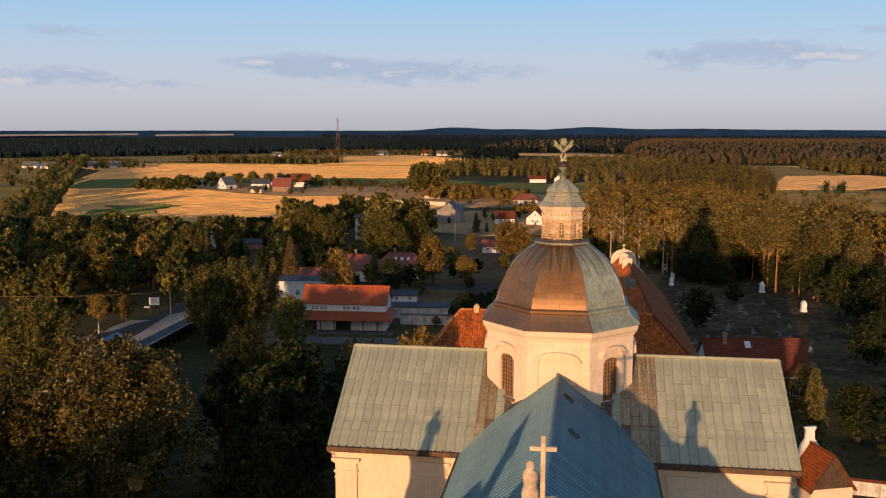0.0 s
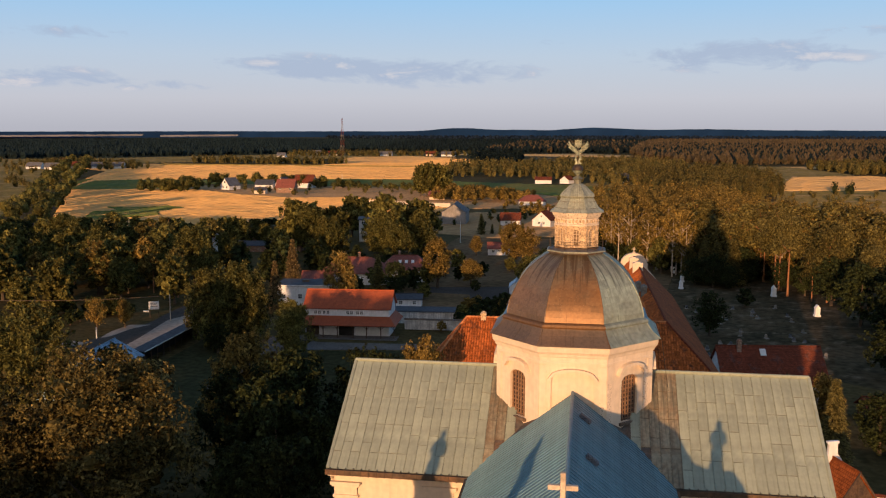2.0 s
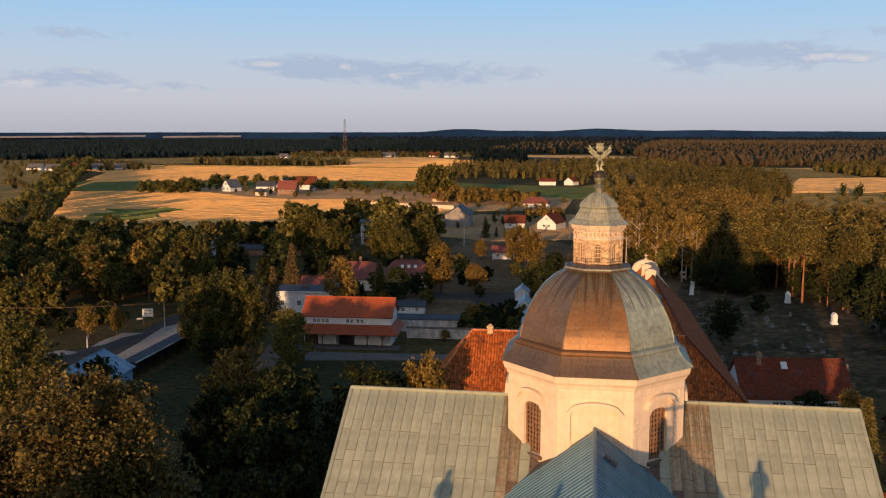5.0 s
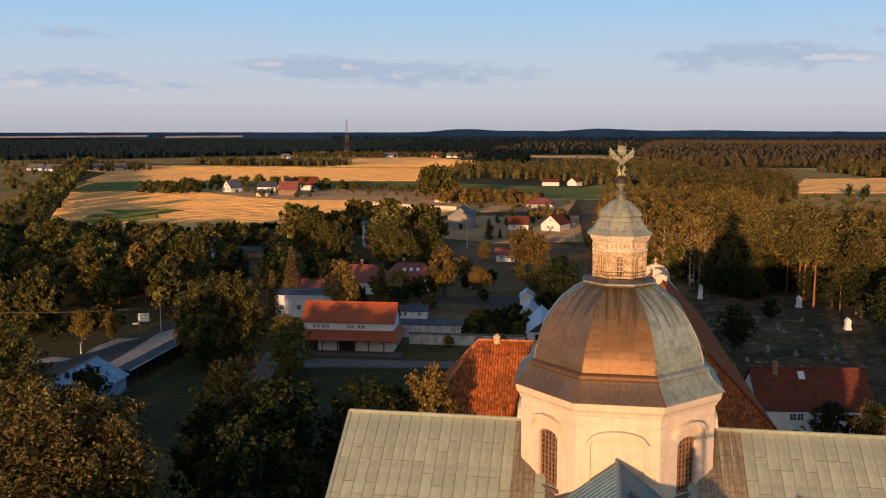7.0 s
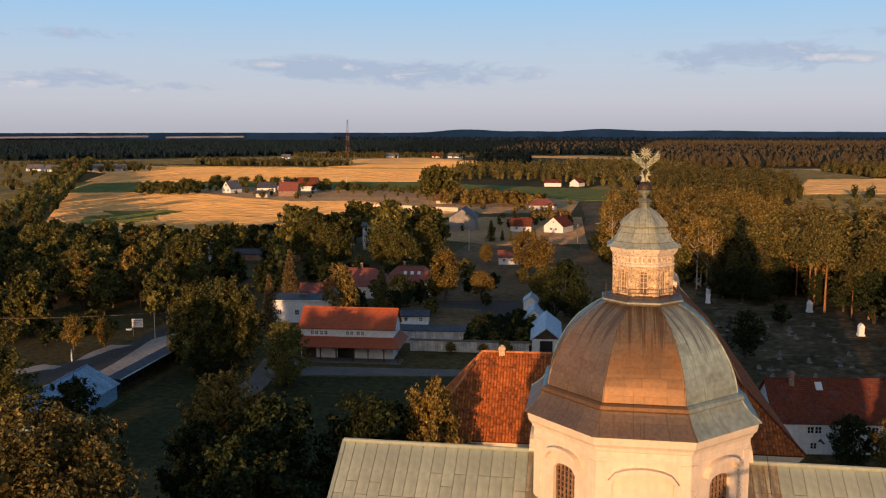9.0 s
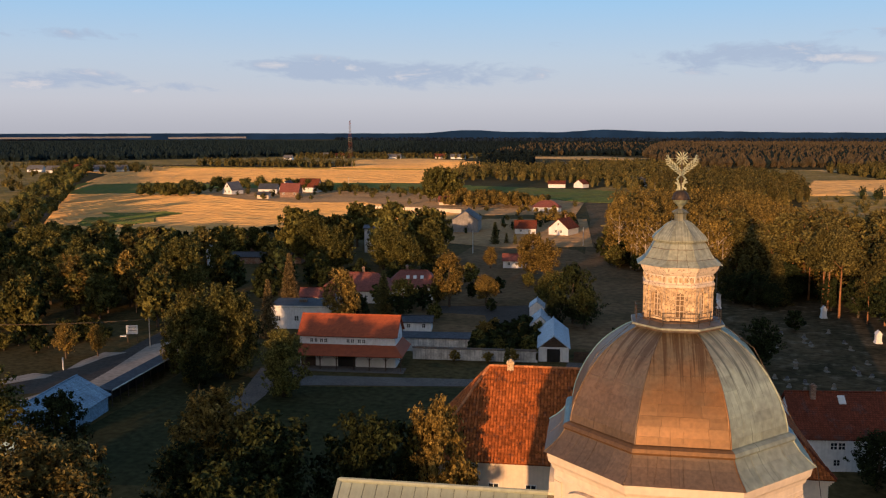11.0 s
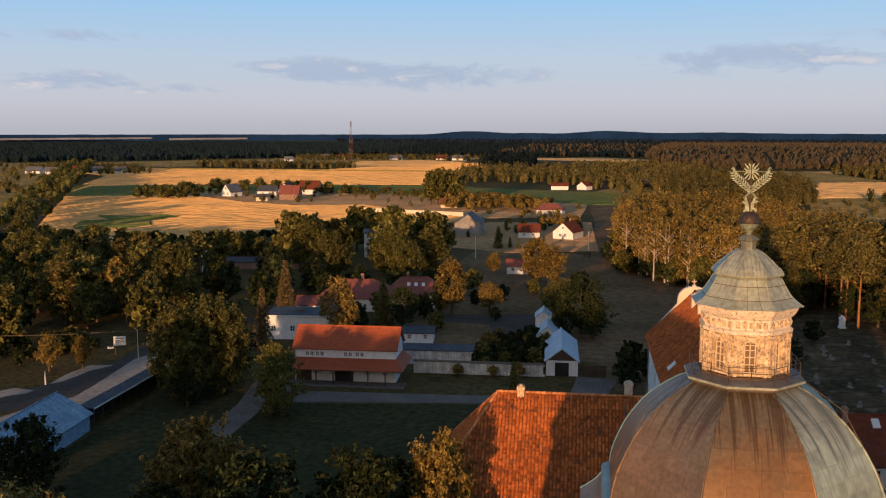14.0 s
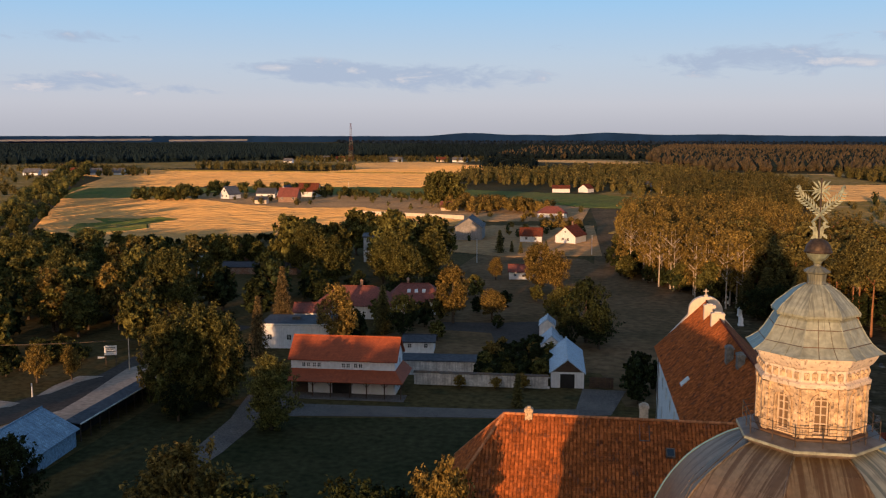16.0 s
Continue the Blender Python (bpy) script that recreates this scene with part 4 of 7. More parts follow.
# sides 3 to 5: sky blue on shaded copper, put into the sheet colour
FACE_MAT = {0: COPPER, 1: COPPER_GREEN, 2: PATINA, 3: PATINA_BLUE, 4: PATINA_BLUE, 5: PATINA_BLUE, 6: COPPER_GREY, 7: COPPER_GREY}


def bowl_at(s):
    """Point of the bowl's profile at the share s of its rows."""
    x = s * (len(bowl) - 1)
    i = min(int(x), len(bowl) - 2)
    f = x - i
    return bowl[i][0] + (bowl[i + 1][0] - bowl[i][0]) * f, bowl[i][1] + (bowl[i + 1][1] - bowl[i][1]) * f


rng = random.Random(11)
tanp = math.tan(math.pi / 8)
levels = [0, 0.07, 0.155, 0.245, 0.34, 0.44, 0.55, 0.68, 0.83, 0.985]
for k in range(8):
    m = Matrix.Rotation(math.pi / 4 * k, 4, "Z")
    for j in range(len(levels) - 1):
        n = 4 if j < 6 else 3
        cutx = [-1] + sorted(-1 + 2 * (i + 1 + rng.uniform(-0.16, 0.16)) / n for i in range(n - 1)) + [1]
        for i in range(n):
            rise = 0.012 + 0.014 * rng.random()
            v = []
            rows_n = 4
            for q in range(rows_n):
                s = levels[j] + 0.0006 + (levels[j + 1] - levels[j] - 0.0012) * q / (rows_n - 1)
                r, z = bowl_at(min(s, 1))
                lift = rise + 0.012 * (1 - q / (rows_n - 1))
                for u in (cutx[i] + 0.002, cutx[i + 1] - 0.002):
                    v.append((u * r * tanp, -(r + lift), z))
            b = len(v)
            v += [(x, y + 0.05, z - 0.01) for x, y, z in v]
            f = []
            for q in range(rows_n - 1):
                f.append((2 * q, 2 * q + 1, 2 * q + 3, 2 * q + 2))
                f.append((b + 2 * q, 2 * q, 2 * q + 2, b + 2 * q + 2))
                f.append((2 * q + 1, b + 2 * q + 1, b + 2 * q + 3, 2 * q + 3))
            f += [(0, b, b + 1, 1), (2 * rows_n - 2, 2 * rows_n - 1, b + 2 * rows_n - 1, b + 2 * rows_n - 2)]
            ob = part("sheet", Geo().add(v, f, m), FACE_MAT[k], dome)
    # length of the ring moulding
    prof = [(5.3, 32.5), (5.52, 32.55), (5.62, 32.68), (5.55, 32.84), (5.38, 32.92), (5.2, 32.95)]
    v = [(u * r * tanp, -r, z) for r, z in prof for u in (-1, 1)]
    part("ring_moulding", Geo().add(v, [(2 * q, 2 * q + 1, 2 * q + 3, 2 * q + 2) for q in range(5)], m), COPPER_GREEN if k == 1 else COPPER if k in (0, 7) else PATINA_BLUE, dome)
    # skirt sheets
    n = 4
    for i in range(n):
        v = []
        for r, z in skirt:
            for u in (-1 + 2 * i / n + 0.004, -1 + 2 * (i + 1) / n - 0.004):
                v.append((u * r * tanp, -(r + 0.02 + 0.01 * (i % 2)), z + 0.01))
        b = len(v)
        v += [(x, y + 0.05, z - 0.02) for x, y, z in v]
        f = [(2 * q, 2 * q + 1, 2 * q + 3, 2 * q + 2) for q in range(len(skirt) - 1)]
        f += [(b + 2 * q, 2 * q, 2 * q + 2, b + 2 * q + 2) for q in range(len(skirt) - 1)] + [(2 * q + 1, b + 2 * q + 1, b + 2 * q + 3, 2 * q + 3) for q in range(len(skirt) - 1)] + [(0, b, b + 1, 1)]
        part("skirt_sheet", Geo().add(v, f, m), COPPER_GREY if k == 0 else FACE_MAT[k], dome)
    # raised hip between two sides
    p = []
    for r, z in bowl:
        p.append(m @ Vector((r * tanp, -r - 0.03, z)))
    part("hip_roll", Geo().tube(p, 0.045, 6), FACE_MAT[k], dome)
    p = [m @ Vector((r * tanp, -r - 0.03, z + 0.01)) for r, z in skirt]
    part("hip_roll", Geo().tube(p, 0.045, 6), FACE_MAT[k], dome)

# lantern: platform with a rail, carved octagon, bell-shaped cap
g = Geo()
g.lathe([(1.75, 37.3), (2.0, 37.42), (2.02, 37.62), (2.12, 37.70), (2.14, 37.80), (2.16, 37.88), (1.5, 37.92)], 8, math.pi / 8, flat=True)
lantern = part("lantern", g, LEAD, church)
part("platform_edge", Geo().lathe([(2.2, 37.78), (2.27, 37.8), (2.27, 37.88), (2.2, 37.9)], 8, math.pi / 8, flat=True), COPPER_CAP, lantern)
A_L = 1.62
g = Geo()
side_l = 2 * A_L * tanp
trim = Geo()
for k in range(8):
    m = Matrix.Rotation(math.pi / 4 * k, 4, "Z") @ Matrix.Translation((0, -A_L, 0))
    h = side_l / 2
    wall_arch(g, -h, h, 37.85, 40.0, 0.0, 0.25, 0.24, 38.25, 39.32, 0.2, m)
    arch_band(trim, 0.28, 39.32, 0.24, 0.09, -0.07, 0.04, m)
    for x in (-0.37, 0.28):
        trim.box(x, x + 0.09, -0.06, 0.04, 38.2, 39.32, m)
    for x in (-h + 0.02, h - 0.17):
        trim.box(x, x + 0.15, -0.07, 0.04, 37.95, 39.75, m)
        trim.box(x - 0.02, x + 0.17, -0.1, 0.04, 39.62, 39.78, m)
    trim.box(-0.12, 0.12, -0.1, 0.04, 39.52, 39.74, m)
body = part("lantern_body", g, PLASTER_WORN, lantern, "flaking carved plaster lantern walls")
part("carved_trim", trim, PLASTER_WORN, lantern)
g = Geo()
g.lathe([(A_L - 0.1, 39.8), (A_L + 0.1, 39.82), (A_L + 0.12, 39.95), (A_L + 0.03, 40.0), (A_L + 0.03, 40.4), (A_L + 0.1, 40.45), (A_L + 0.2, 40.6), (A_L + 0.26, 40.72), (A_L + 0.3, 40.86), (A_L - 0.1, 40.88)], 8, math.pi / 8, flat=True)
cornice = part("lantern_cornice", g, PLASTER_FLAKED, lantern)
for k in range(8):
    m = Matrix.Rotation(math.pi / 4 * k, 4, "Z") @ Matrix.Translation((0, -A_L - 0.03, 0))
    for i in range(5):
        x = -0.52 + 0.26 * i
        g = Geo().bev(x - 0.085, x + 0.085, -0.05, 0.03, 40.08, 40.32, 0.025, m)
        g.bev(x - 0.04, x + 0.04, -0.08, 0.0, 40.14, 40.26, 0.02, m)
        part("carved_boss", g, PLASTER_WORN, cornice)
g = Geo()
g.lathe([(A_L - 0.05, 37.9), (A_L + 0.1, 37.92), (A_L + 0.1, 38.12), (A_L - 0.02, 38.16)], 8, math.pi / 8, flat=True)
part("lantern_plinth", g, RUST, lantern)
for k in range(8):
    m = Matrix.Rotation(math.pi / 4 * k, 4, "Z") @ Matrix.Translation((0, -A_L + 0.1, 0))
    g = Geo()
    for x in (-0.22, -0.02, 0.18):
        g.box(x, x + 0.04, 0, 0.05, 38.25, 39.48, m)
    for z in (38.27, 38.58, 38.88, 39.16, 39.36):
        g.box(-0.23, 0.23, 0.005, 0.045, z, z + 0.035, m)
    w = part("window", g, CREAM, lantern, "small cream arched lantern window")
    part("pane", Geo().box(-0.24, 0.24, 0.05, 0.07, 38.2, 39.5, m), SUNSET_GLASS, w)
bell = [(2.06, 40.86), (1.9, 40.96), (1.66, 41.16), (1.5, 41.4), (1.36, 41.66), (1.24, 41.9), (1.13, 42.0), (1.10, 42.03)]
cap = [(1.30, 42.03), (1.31, 42.10), (1.17, 42.3), (0.92, 42.54), (0.68, 42.78), (0.44, 42.94), (0.32, 43.0)]
g = Geo()
g.lathe([(r - 0.02, z) for r, z in bell + cap[1:]], 8, math.pi / 8, flat=True)
lroof = part("lantern_roof", g, LEAD, lantern, "pale green bell-shaped copper cap")
for k in range(8):
    m = Matrix.Rotation(math.pi / 4 * k, 4, "Z")
    for prof in (bell[:3], bell[2:5], bell[4:7], cap):
        for u0, u1 in ((-1, -0.3), (-0.3, 0.36), (0.36, 1)) if prof is not cap else ((-1, 0.05), (0.05, 1)):
            v = []
            for r, z in prof:
                for u in (u0 + 0.016, u1 - 0.016):
                    v.append((u * r * tanp, -(r + 0.012), z + 0.006))
            f = [(2 * q, 2 * q + 1, 2 * q + 3, 2 * q + 2) for q in range(len(prof) - 1)]
            b = len(v)
            v += [(x, y + 0.03, z - 0.01) for x, y, z in v]
            f += [(b + 2 * q, 2 * q, 2 * q + 2, b + 2 * q + 2) for q in range(len(prof) - 1)] + [(2 * q + 1, b + 2 * q + 1, b + 2 * q + 3, 2 * q + 3) for q in range(len(prof) - 1)] + [(0, b, b + 1, 1)]
            part("sheet", Geo().add(v, f, m), COPPER_CAP if k not in (5, 6) else PATINA_BLUE, lroof)
    for r, z in (bell[2], bell[4]):
        part("lap_joint", Geo().tube([m @ Vector((u * r * tanp, -r - 0.02, z + 0.01)) for u in (-1, 0, 1)], 0.016, 5), LEAD, lroof)
    p = [m @ Vector((r * tanp, -r - 0.01, z)) for r, z in bell + cap]
    part("hip_roll", Geo().tube(p, 0.03, 5), COPPER_CAP, lroof)
# sheet apron over the platform, rail of thin posts and rings
part("apron", Geo().lathe([(A_L + 0.04, 38.04), (1.95, 37.97), (2.18, 37.92), (2.24, 37.90), (2.24, 37.88), (2.2, 37.87)], 8, math.pi / 8, flat=True), LEAD_BLUE, lantern)
for k in range(16):
    a = math.pi / 8 + math.pi / 8 * k
    r = 2.06 / math.cos(math.pi / 8) if k % 2 == 0 else 2.06
    c, s_ = math.cos(a), math.sin(a)
    part("rail_post", Geo().tube([(r * c, r * s_, 37.9), (r * c, r * s_, 38.62)], 0.018, 5), IRON, lantern)
for z in (38.16, 38.38, 38.6):
    r = 2.06 / math.cos(math.pi / 8)
    p = [(r * math.cos(math.pi / 8 + math.pi / 4 * k), r * math.sin(math.pi / 8 + math.pi / 4 * k), z) for k in range(9)]
    part("rail", Geo().tube(p, 0.014, 5), IRON, lantern)

# finial: pedestal, ball, crossed palm branches with a star of rays
g = Geo()
g.lathe([(0.36, 42.93), (0.29, 43.0), (0.27, 43.1), (0.30, 43.34), (0.40, 43.39), (0.41, 43.43), (0.27, 43.53), (0.11, 43.6), (0.10, 43.74)], 8, math.pi / 8, flat=True)
finial = part("finial", g, COPPER_GREEN, church)
g = Geo()
prof = [(0.12, 43.68), (0.15, 43.72)] + [(0.39 * math.sin(math.radians(a)) + 0.001, 44.12 - 0.39 * math.cos(math.radians(a))) for a in range(24, 181, 12)]
g.lathe(prof, 18)
part("ball", g, GILT, finial, "dulled metal ball with a dark upper half", smooth=True)
g = Geo()
g.lathe([(0.40, 44.06), (0.45, 44.05), (0.455, 44.10), (0.42, 44.13)] + [(0.42 * math.sin(math.radians(a)) + 0.001, 44.13 - 0.40 * math.cos(math.radians(a))) for a in range(96, 181, 12)], 20)
part("ball_cap", g, IRON, finial, smooth=True)
g = Geo()
g.tube([(0, 0, 44.5), (0, 0, 46.55)], 0.035, 6)


def blade(g, x0, z0, x1, z1, w, bend=0.0):
    """One leaf of thin sheet metal, upright, with a bent midrib."""
    d = Vector((x1 - x0, 0, z1 - z0))
    nn = Vector((-d.z, 0, d.x)).normalized()
    for t0, t1, w0, w1 in ((0, 0.4, 0.2, 1), (0.4, 0.75, 1, 0.75), (0.75, 1, 0.75, 0.05)):
        p = [Vector((x0, 0, z0)) + d * t + nn * (bend * math.sin(math.pi * t)) for t in (t0, t1)]
        q = [p[0] - nn * w * w0 / 2, p[1] - nn * w * w1 / 2, p[1] + nn * w * w1 / 2, p[0] + nn * w * w0 / 2]
        v = [(a.x, -0.015, a.z) for a in q] + [(a.x, 0.015, a.z) for a in q]
        g.add(v, [(0, 1, 2, 3), (7, 6, 5, 4), (0, 4, 5, 1), (1, 5, 6, 2), (2, 6, 7, 3), (3, 7, 4, 0)])


part("rod", g, IRON, finial)
for s in (-1, 1):
    g = Geo()
    stem = [(-s * 0.32, 45.05), (-s * 0.14, 45.2), (s * 0.06, 45.4), (s * 0.4, 45.66), (s * 0.72, 45.88), (s * 0.88, 46.2)]
    g.tube([(x, 0, z) for x, z in stem], [0.03, 0.05, 0.055, 0.05, 0.04, 0.02], 6)
    for i in range(20):
        f = 0.36 + 0.60 * i / 19
        j = min(int(f * 5), 4)
        q = f * 5 - j
        x, z = stem[j][0] + (stem[j + 1][0] - stem[j][0]) * q, stem[j][1] + (stem[j + 1][1] - stem[j][1]) * q
        up = 1 if i % 2 else -1
        k = 0.75 + 0.35 * math.sin(math.pi * i / 19)
        blade(g, x, z, x + s * k * (0.24 if up < 0 else 0.03), z + k * (-0.03 if up < 0 else 0.25), 0.062, 0.03 * s * up)
    g.tube([(s * (0.87 + 0.07 * math.cos(t)), 0, 46.2 + 0.07 * math.sin(t)) for t in (0.0, 0.9, 1.8, 2.7, 3.6, 4.5)], [0.04, 0.045, 0.045, 0.04, 0.03, 0.02], 6)
    blade(g, s * 0.06, 44.50, s * 0.17, 44.98, 0.20, 0.04)
    blade(g, s * 0.10, 44.86, s * 0.40, 44.93, 0.10, 0.03)
    blade(g, s * 0.14, 44.66, s * 0.32, 44.52, 0.12, 0.03)
    blade(g, s * 0.16, 44.92, s * 0.24, 45.10, 0.13, 0.02)
    part("palm_branch", g, GILT, finial, "sheet-metal palm branch, dull gilt").scale = (0.82, 1, 1)
g = Geo()
for i in range(12):
    a = math.radians(45 + 90 * (i // 3) + (-20, 0, 20)[i % 3])
    k = 0.46 if i % 3 == 1 else 0.38
    blade(g, 0.07 * math.cos(a), 46.12 + 0.07 * math.sin(a), k * math.cos(a), 46.12 + k * math.sin(a), 0.07, 0.05 * (i % 3 - 1))
g.tube([(-1.02, 0, 46.12), (0, 0, 46.12), (1.02, 0, 46.12)], [0.008, 0.016, 0.008], 5)
g.lathe([(0.02, -0.03), (0.09, -0.03), (0.09, 0.03), (0.02, 0.03)], 10, m=Matrix.Translation((0, 0, 46.12)) @ Matrix.Rotation(math.pi / 2, 4, "X"))
part("ray_star", g, GILT, finial).scale = (0.86, 1, 1)
# lightning cables
g = Geo()
for p in ([(2.2, -0.9, 37.9), (3.6, -1.5, 36.9), (5.2, -2.1, 34.0), (6.6, -2.6, 31.4), (7.2, -2.8, 27.4)], [(-2.2, -0.9, 37.9), (-4.0, -1.8, 36.4), (-5.3, -2.2, 33.6)]):
    g.tube(p, 0.018, 4)
part("lightning_cable", g, IRON, church)

# gable cross
g = Geo()
yy = NAVE_S - 0.3
g.bev(-0.12, 0.12, yy - 0.12, yy + 0.12, 28.8, 32.2, 0.02)
g.bev(-0.68, -0.13, yy - 0.11, yy + 0.11, 31.4, 31.62, 0.02)
g.bev(0.13, 0.68, yy - 0.11, yy + 0.11, 31.4, 31.62, 0.02)
cross = part("gable_cross", g, STONE, church, "pale stone cross on the west gable")


def statue(x, z, h, w=0.45):
    """A plain draped upright shape on a pedestal."""
    g = Geo()
    m = Matrix.Translation((x, yy, z))
    g.lathe([(0.5, 0), (0.5, 0.35), (0.42, 0.4), (0.42, 0.5), (w * 0.9, 0.55), (w, 0.9), (w * 0.8, h * 0.45), (w * 1.0, h * 0.66), (w * 0.95, h * 0.76), (w * 0.42, h * 0.83), (w * 0.5, h * 0.9), (w * 0.4, h * 0.97), (0.05, h)], 12, m=m)
    for s in (-1, 1):
        g.tube([m @ Vector(q) for q in ((s * w * 0.85, 0, h * 0.74), (s * w * 1.25, -0.1, h * 0.55), (s * w * 0.5, -0.3, h * 0.5))], [0.13, 0.12, 0.09], 6)
    ob = part("statue", g, STONE, None, smooth=True)
    ob.matrix_world = TURN
    return tagged(ob, "weathered pale stone statue on the church gable", "statue", "gable statues")


statue(-5.7, 25.5, 2.9)
statue(5.7, 25.5, 2.9)
statue(-14.5, 24.0, 3.0)
g = Geo()
m = Matrix.Translation((-0.62, yy - 0.1, 28.75))
g.lathe([(0.42, 0), (0.46, 0.4), (0.34, 0.9), (0.42, 1.3), (0.36, 1.55), (0.2, 1.72), (0.24, 1.95), (0.16, 2.1), (0.05, 2.16)], 12, m=m)
ob = part("statue", g, STONE, None, smooth=True)
ob.matrix_world = TURN
tagged(ob, "small weathered stone statue beside the gable cross", "statue", "gable statues")

# ---- monastery wings ----
MT = pose(0, 0, 0, 0, 0, 2.7)
monastery = thing("monastery", "abbey convent wings with steep clay tile roofs and pale walls", "monastery", MT)
# hipped south wing and the long east wing behind it
EZ, RZ = 12.4, 20.4
W_X0, W_X1, E_X0, W_Y0, W_Y1, E_Y1 = -21.0, 21.3, 5.1, 46.2, 65.4, 122.0
E_MID, W_MID = 13.2, 55.8
g = Geo()
g.prism([(W_X0 + 0.6, W_Y0 + 0.6), (W_X1 - 0.6, W_Y0 + 0.6), (W_X1 - 0.6, W_Y1 - 0.6), (W_X0 + 0.6, W_Y1 - 0.6)], 0, EZ - 0.1)
part("south_wing_wall", g, PLASTER, monastery)
g = Geo()
g.prism([(E_X0 + 0.6, W_Y1 - 0.6), (W_X1 - 0.6, W_Y1 - 0.6), (W_X1 - 0.6, E_Y1), (E_X0 + 0.6, E_Y1)], 0, EZ - 0.1)
part("east_wing_wall", g, WHITEWASH, monastery)
for z0, z1, o in ((EZ - 0.8, EZ - 0.6, 0.12), (EZ - 0.6, EZ - 0.35, 0.25), (EZ - 0.35, EZ - 0.1, 0.42)):
    g = Geo()
    g.box(W_X0 + 0.6 - o, W_X1 - 0.6 + o, W_Y0 + 0.6 - o, W_Y0 + 0.62, z0, z1)
    part("eaves_cornice", g, PLASTER, monastery)
A, B, C, D = (-14.8, W_MID, RZ), (E_MID, W_MID, RZ), (E_MID, E_Y1, RZ), (E_X0, W_Y1, EZ)
SLOPES = [[(W_X0, W_Y0, EZ), (W_X1, W_Y0, EZ), B, A], [(W_X0, W_Y1, EZ), (W_X0, W_Y0, EZ), A], [D, (W_X0, W_Y1, EZ), A, B],
          [(W_X1, W_Y0, EZ), (W_X1, E_Y1, EZ), C, B], [(E_X0, E_Y1, EZ), D, B, C]]
g = Geo()
for sl_ in SLOPES:
    g.slab(sl_, 0.22)
roof = part("tile_roof", g, TILE, monastery)


def cover_tiles(outline, seed, col=0.36, course=0.42):
    """Half-round cover tiles in courses up one slope, each a little out of line; outline begins with the eaves."""
    rr = random.Random(seed)
    p = [Vector(q) for q in outline]
    u = (p[1] - p[0]).normalized()
    nrm = u.cross(p[2] - p[0]).normalized()
    w = nrm.cross(u)
    flat2 = [((q - p[0]).dot(u), (q - p[0]).dot(w)) for q in p]
    v, f = [], []
    for i in range(int(max(q[0] for q in flat2) / col) + 1):
        a = (i + 0.5) * col
        ends = sorted(y0 + (y1 - y0) * (a - x0) / (x1 - x0) for (x0, y0), (x1, y1) in zip(flat2, flat2[1:] + flat2[:1]) if (x0 > a) != (x1 > a))
        if len(ends) < 2:
            continue
        b = ends[0] + 0.02
        while b + course < ends[1] + 0.15:
            k = len(v)
            da, lift, wd = rr.uniform(-0.025, 0.025), rr.uniform(0.0, 0.035), rr.uniform(0.12, 0.155)
            for bb, up, s_ in ((b - 0.03, 0.05, 1.0), (b + course, 0.015, 0.9)):
                for x, h in ((-wd, 0.0), (-wd * 0.5, 0.045), (wd * 0.5, 0.045), (wd, 0.0)):
                    q = p[0] + u * (a + da + x * s_) + w * bb + nrm * (h + up + lift)
                    v.append(tuple(q))
            f += [(k, k + 1, k + 5, k + 4), (k + 1, k + 2, k + 6, k + 5), (k + 2, k + 3, k + 7, k + 6), (k + 3, k + 2, k + 1, k)]
            b += course * rr.uniform(0.97, 1.03)
    me = bpy.data.meshes.new("cover_tiles")
    me.from_pydata(v, [], f)
    me.materials.append(TILE_COVER)
    me.update()
    return me


for k, sl_ in enumerate((SLOPES[0], SLOPES[1], SLOPES[4])):
    part("cover_tiles", cover_tiles(sl_, 40 + k), None, roof, kind="stuff")


def ridge_tiles(parent, a, b, mat, size=0.4):
    """Half-round ridge tiles laid end to end."""
    a, b = Vector(a), Vector(b)
    n = max(1, int((b - a).length / size))
    d = (b - a) / n
    g = Geo()
    g.tube([(0, 0, 0), tuple(d * 0.93)], [0.13, 0.165], 7)
    me = g.mesh("ridge_tile", mat)
    for i in range(n):
        ob = part("ridge_tile", me, None, parent)
        ob.location = a + d * i


ridge_tiles(roof, (A[0], A[1], RZ + 0.10), (B[0], B[1], RZ + 0.10), TILE_RIDGE, 0.55)
ridge_tiles(roof, (W_X0, W_Y0, EZ + 0.10), (A[0], A[1], RZ + 0.10), TILE_RIDGE, 0.55)
ridge_tiles(roof, (W_X0, W_Y1, EZ + 0.10), (A[0], A[1], RZ + 0.10), TILE_RIDGE, 0.7)
ridge_tiles(roof, (B[0], B[1], RZ + 0.10), (C[0], C[1], RZ + 0.10), TILE_DARK, 0.9)
ridge_tiles(roof, (W_X1, W_Y0, EZ + 0.10), (B[0], B[1], RZ + 0.10), TILE_DARK, 0.8)
chimney(monastery, -12.4, 55.7, 19.4, 21.2, 0.72, 0.72, PLASTER_WORN)
chimney(monastery, -1.3, 56.2, 19.4, 21.9, 0.8, 0.8, STONE)
chimney(monastery, 12.6, 113.5, 18.8, 21.4, 1.7, 1.1, PLASTER)
chimney(monastery, 12.9, 107.0, 18.8, 21.4, 1.9, 1.1, PLASTER)
chimney(monastery, 11.6, 87.5, 17.4, 20.8, 0.9, 1.4, OLD_STONE)
chimney(monastery, 12.2, 82.8, 17.4, 21.0, 0.9, 1.4, OLD_STONE)
# curved end gable with a small cross
g = Geo()
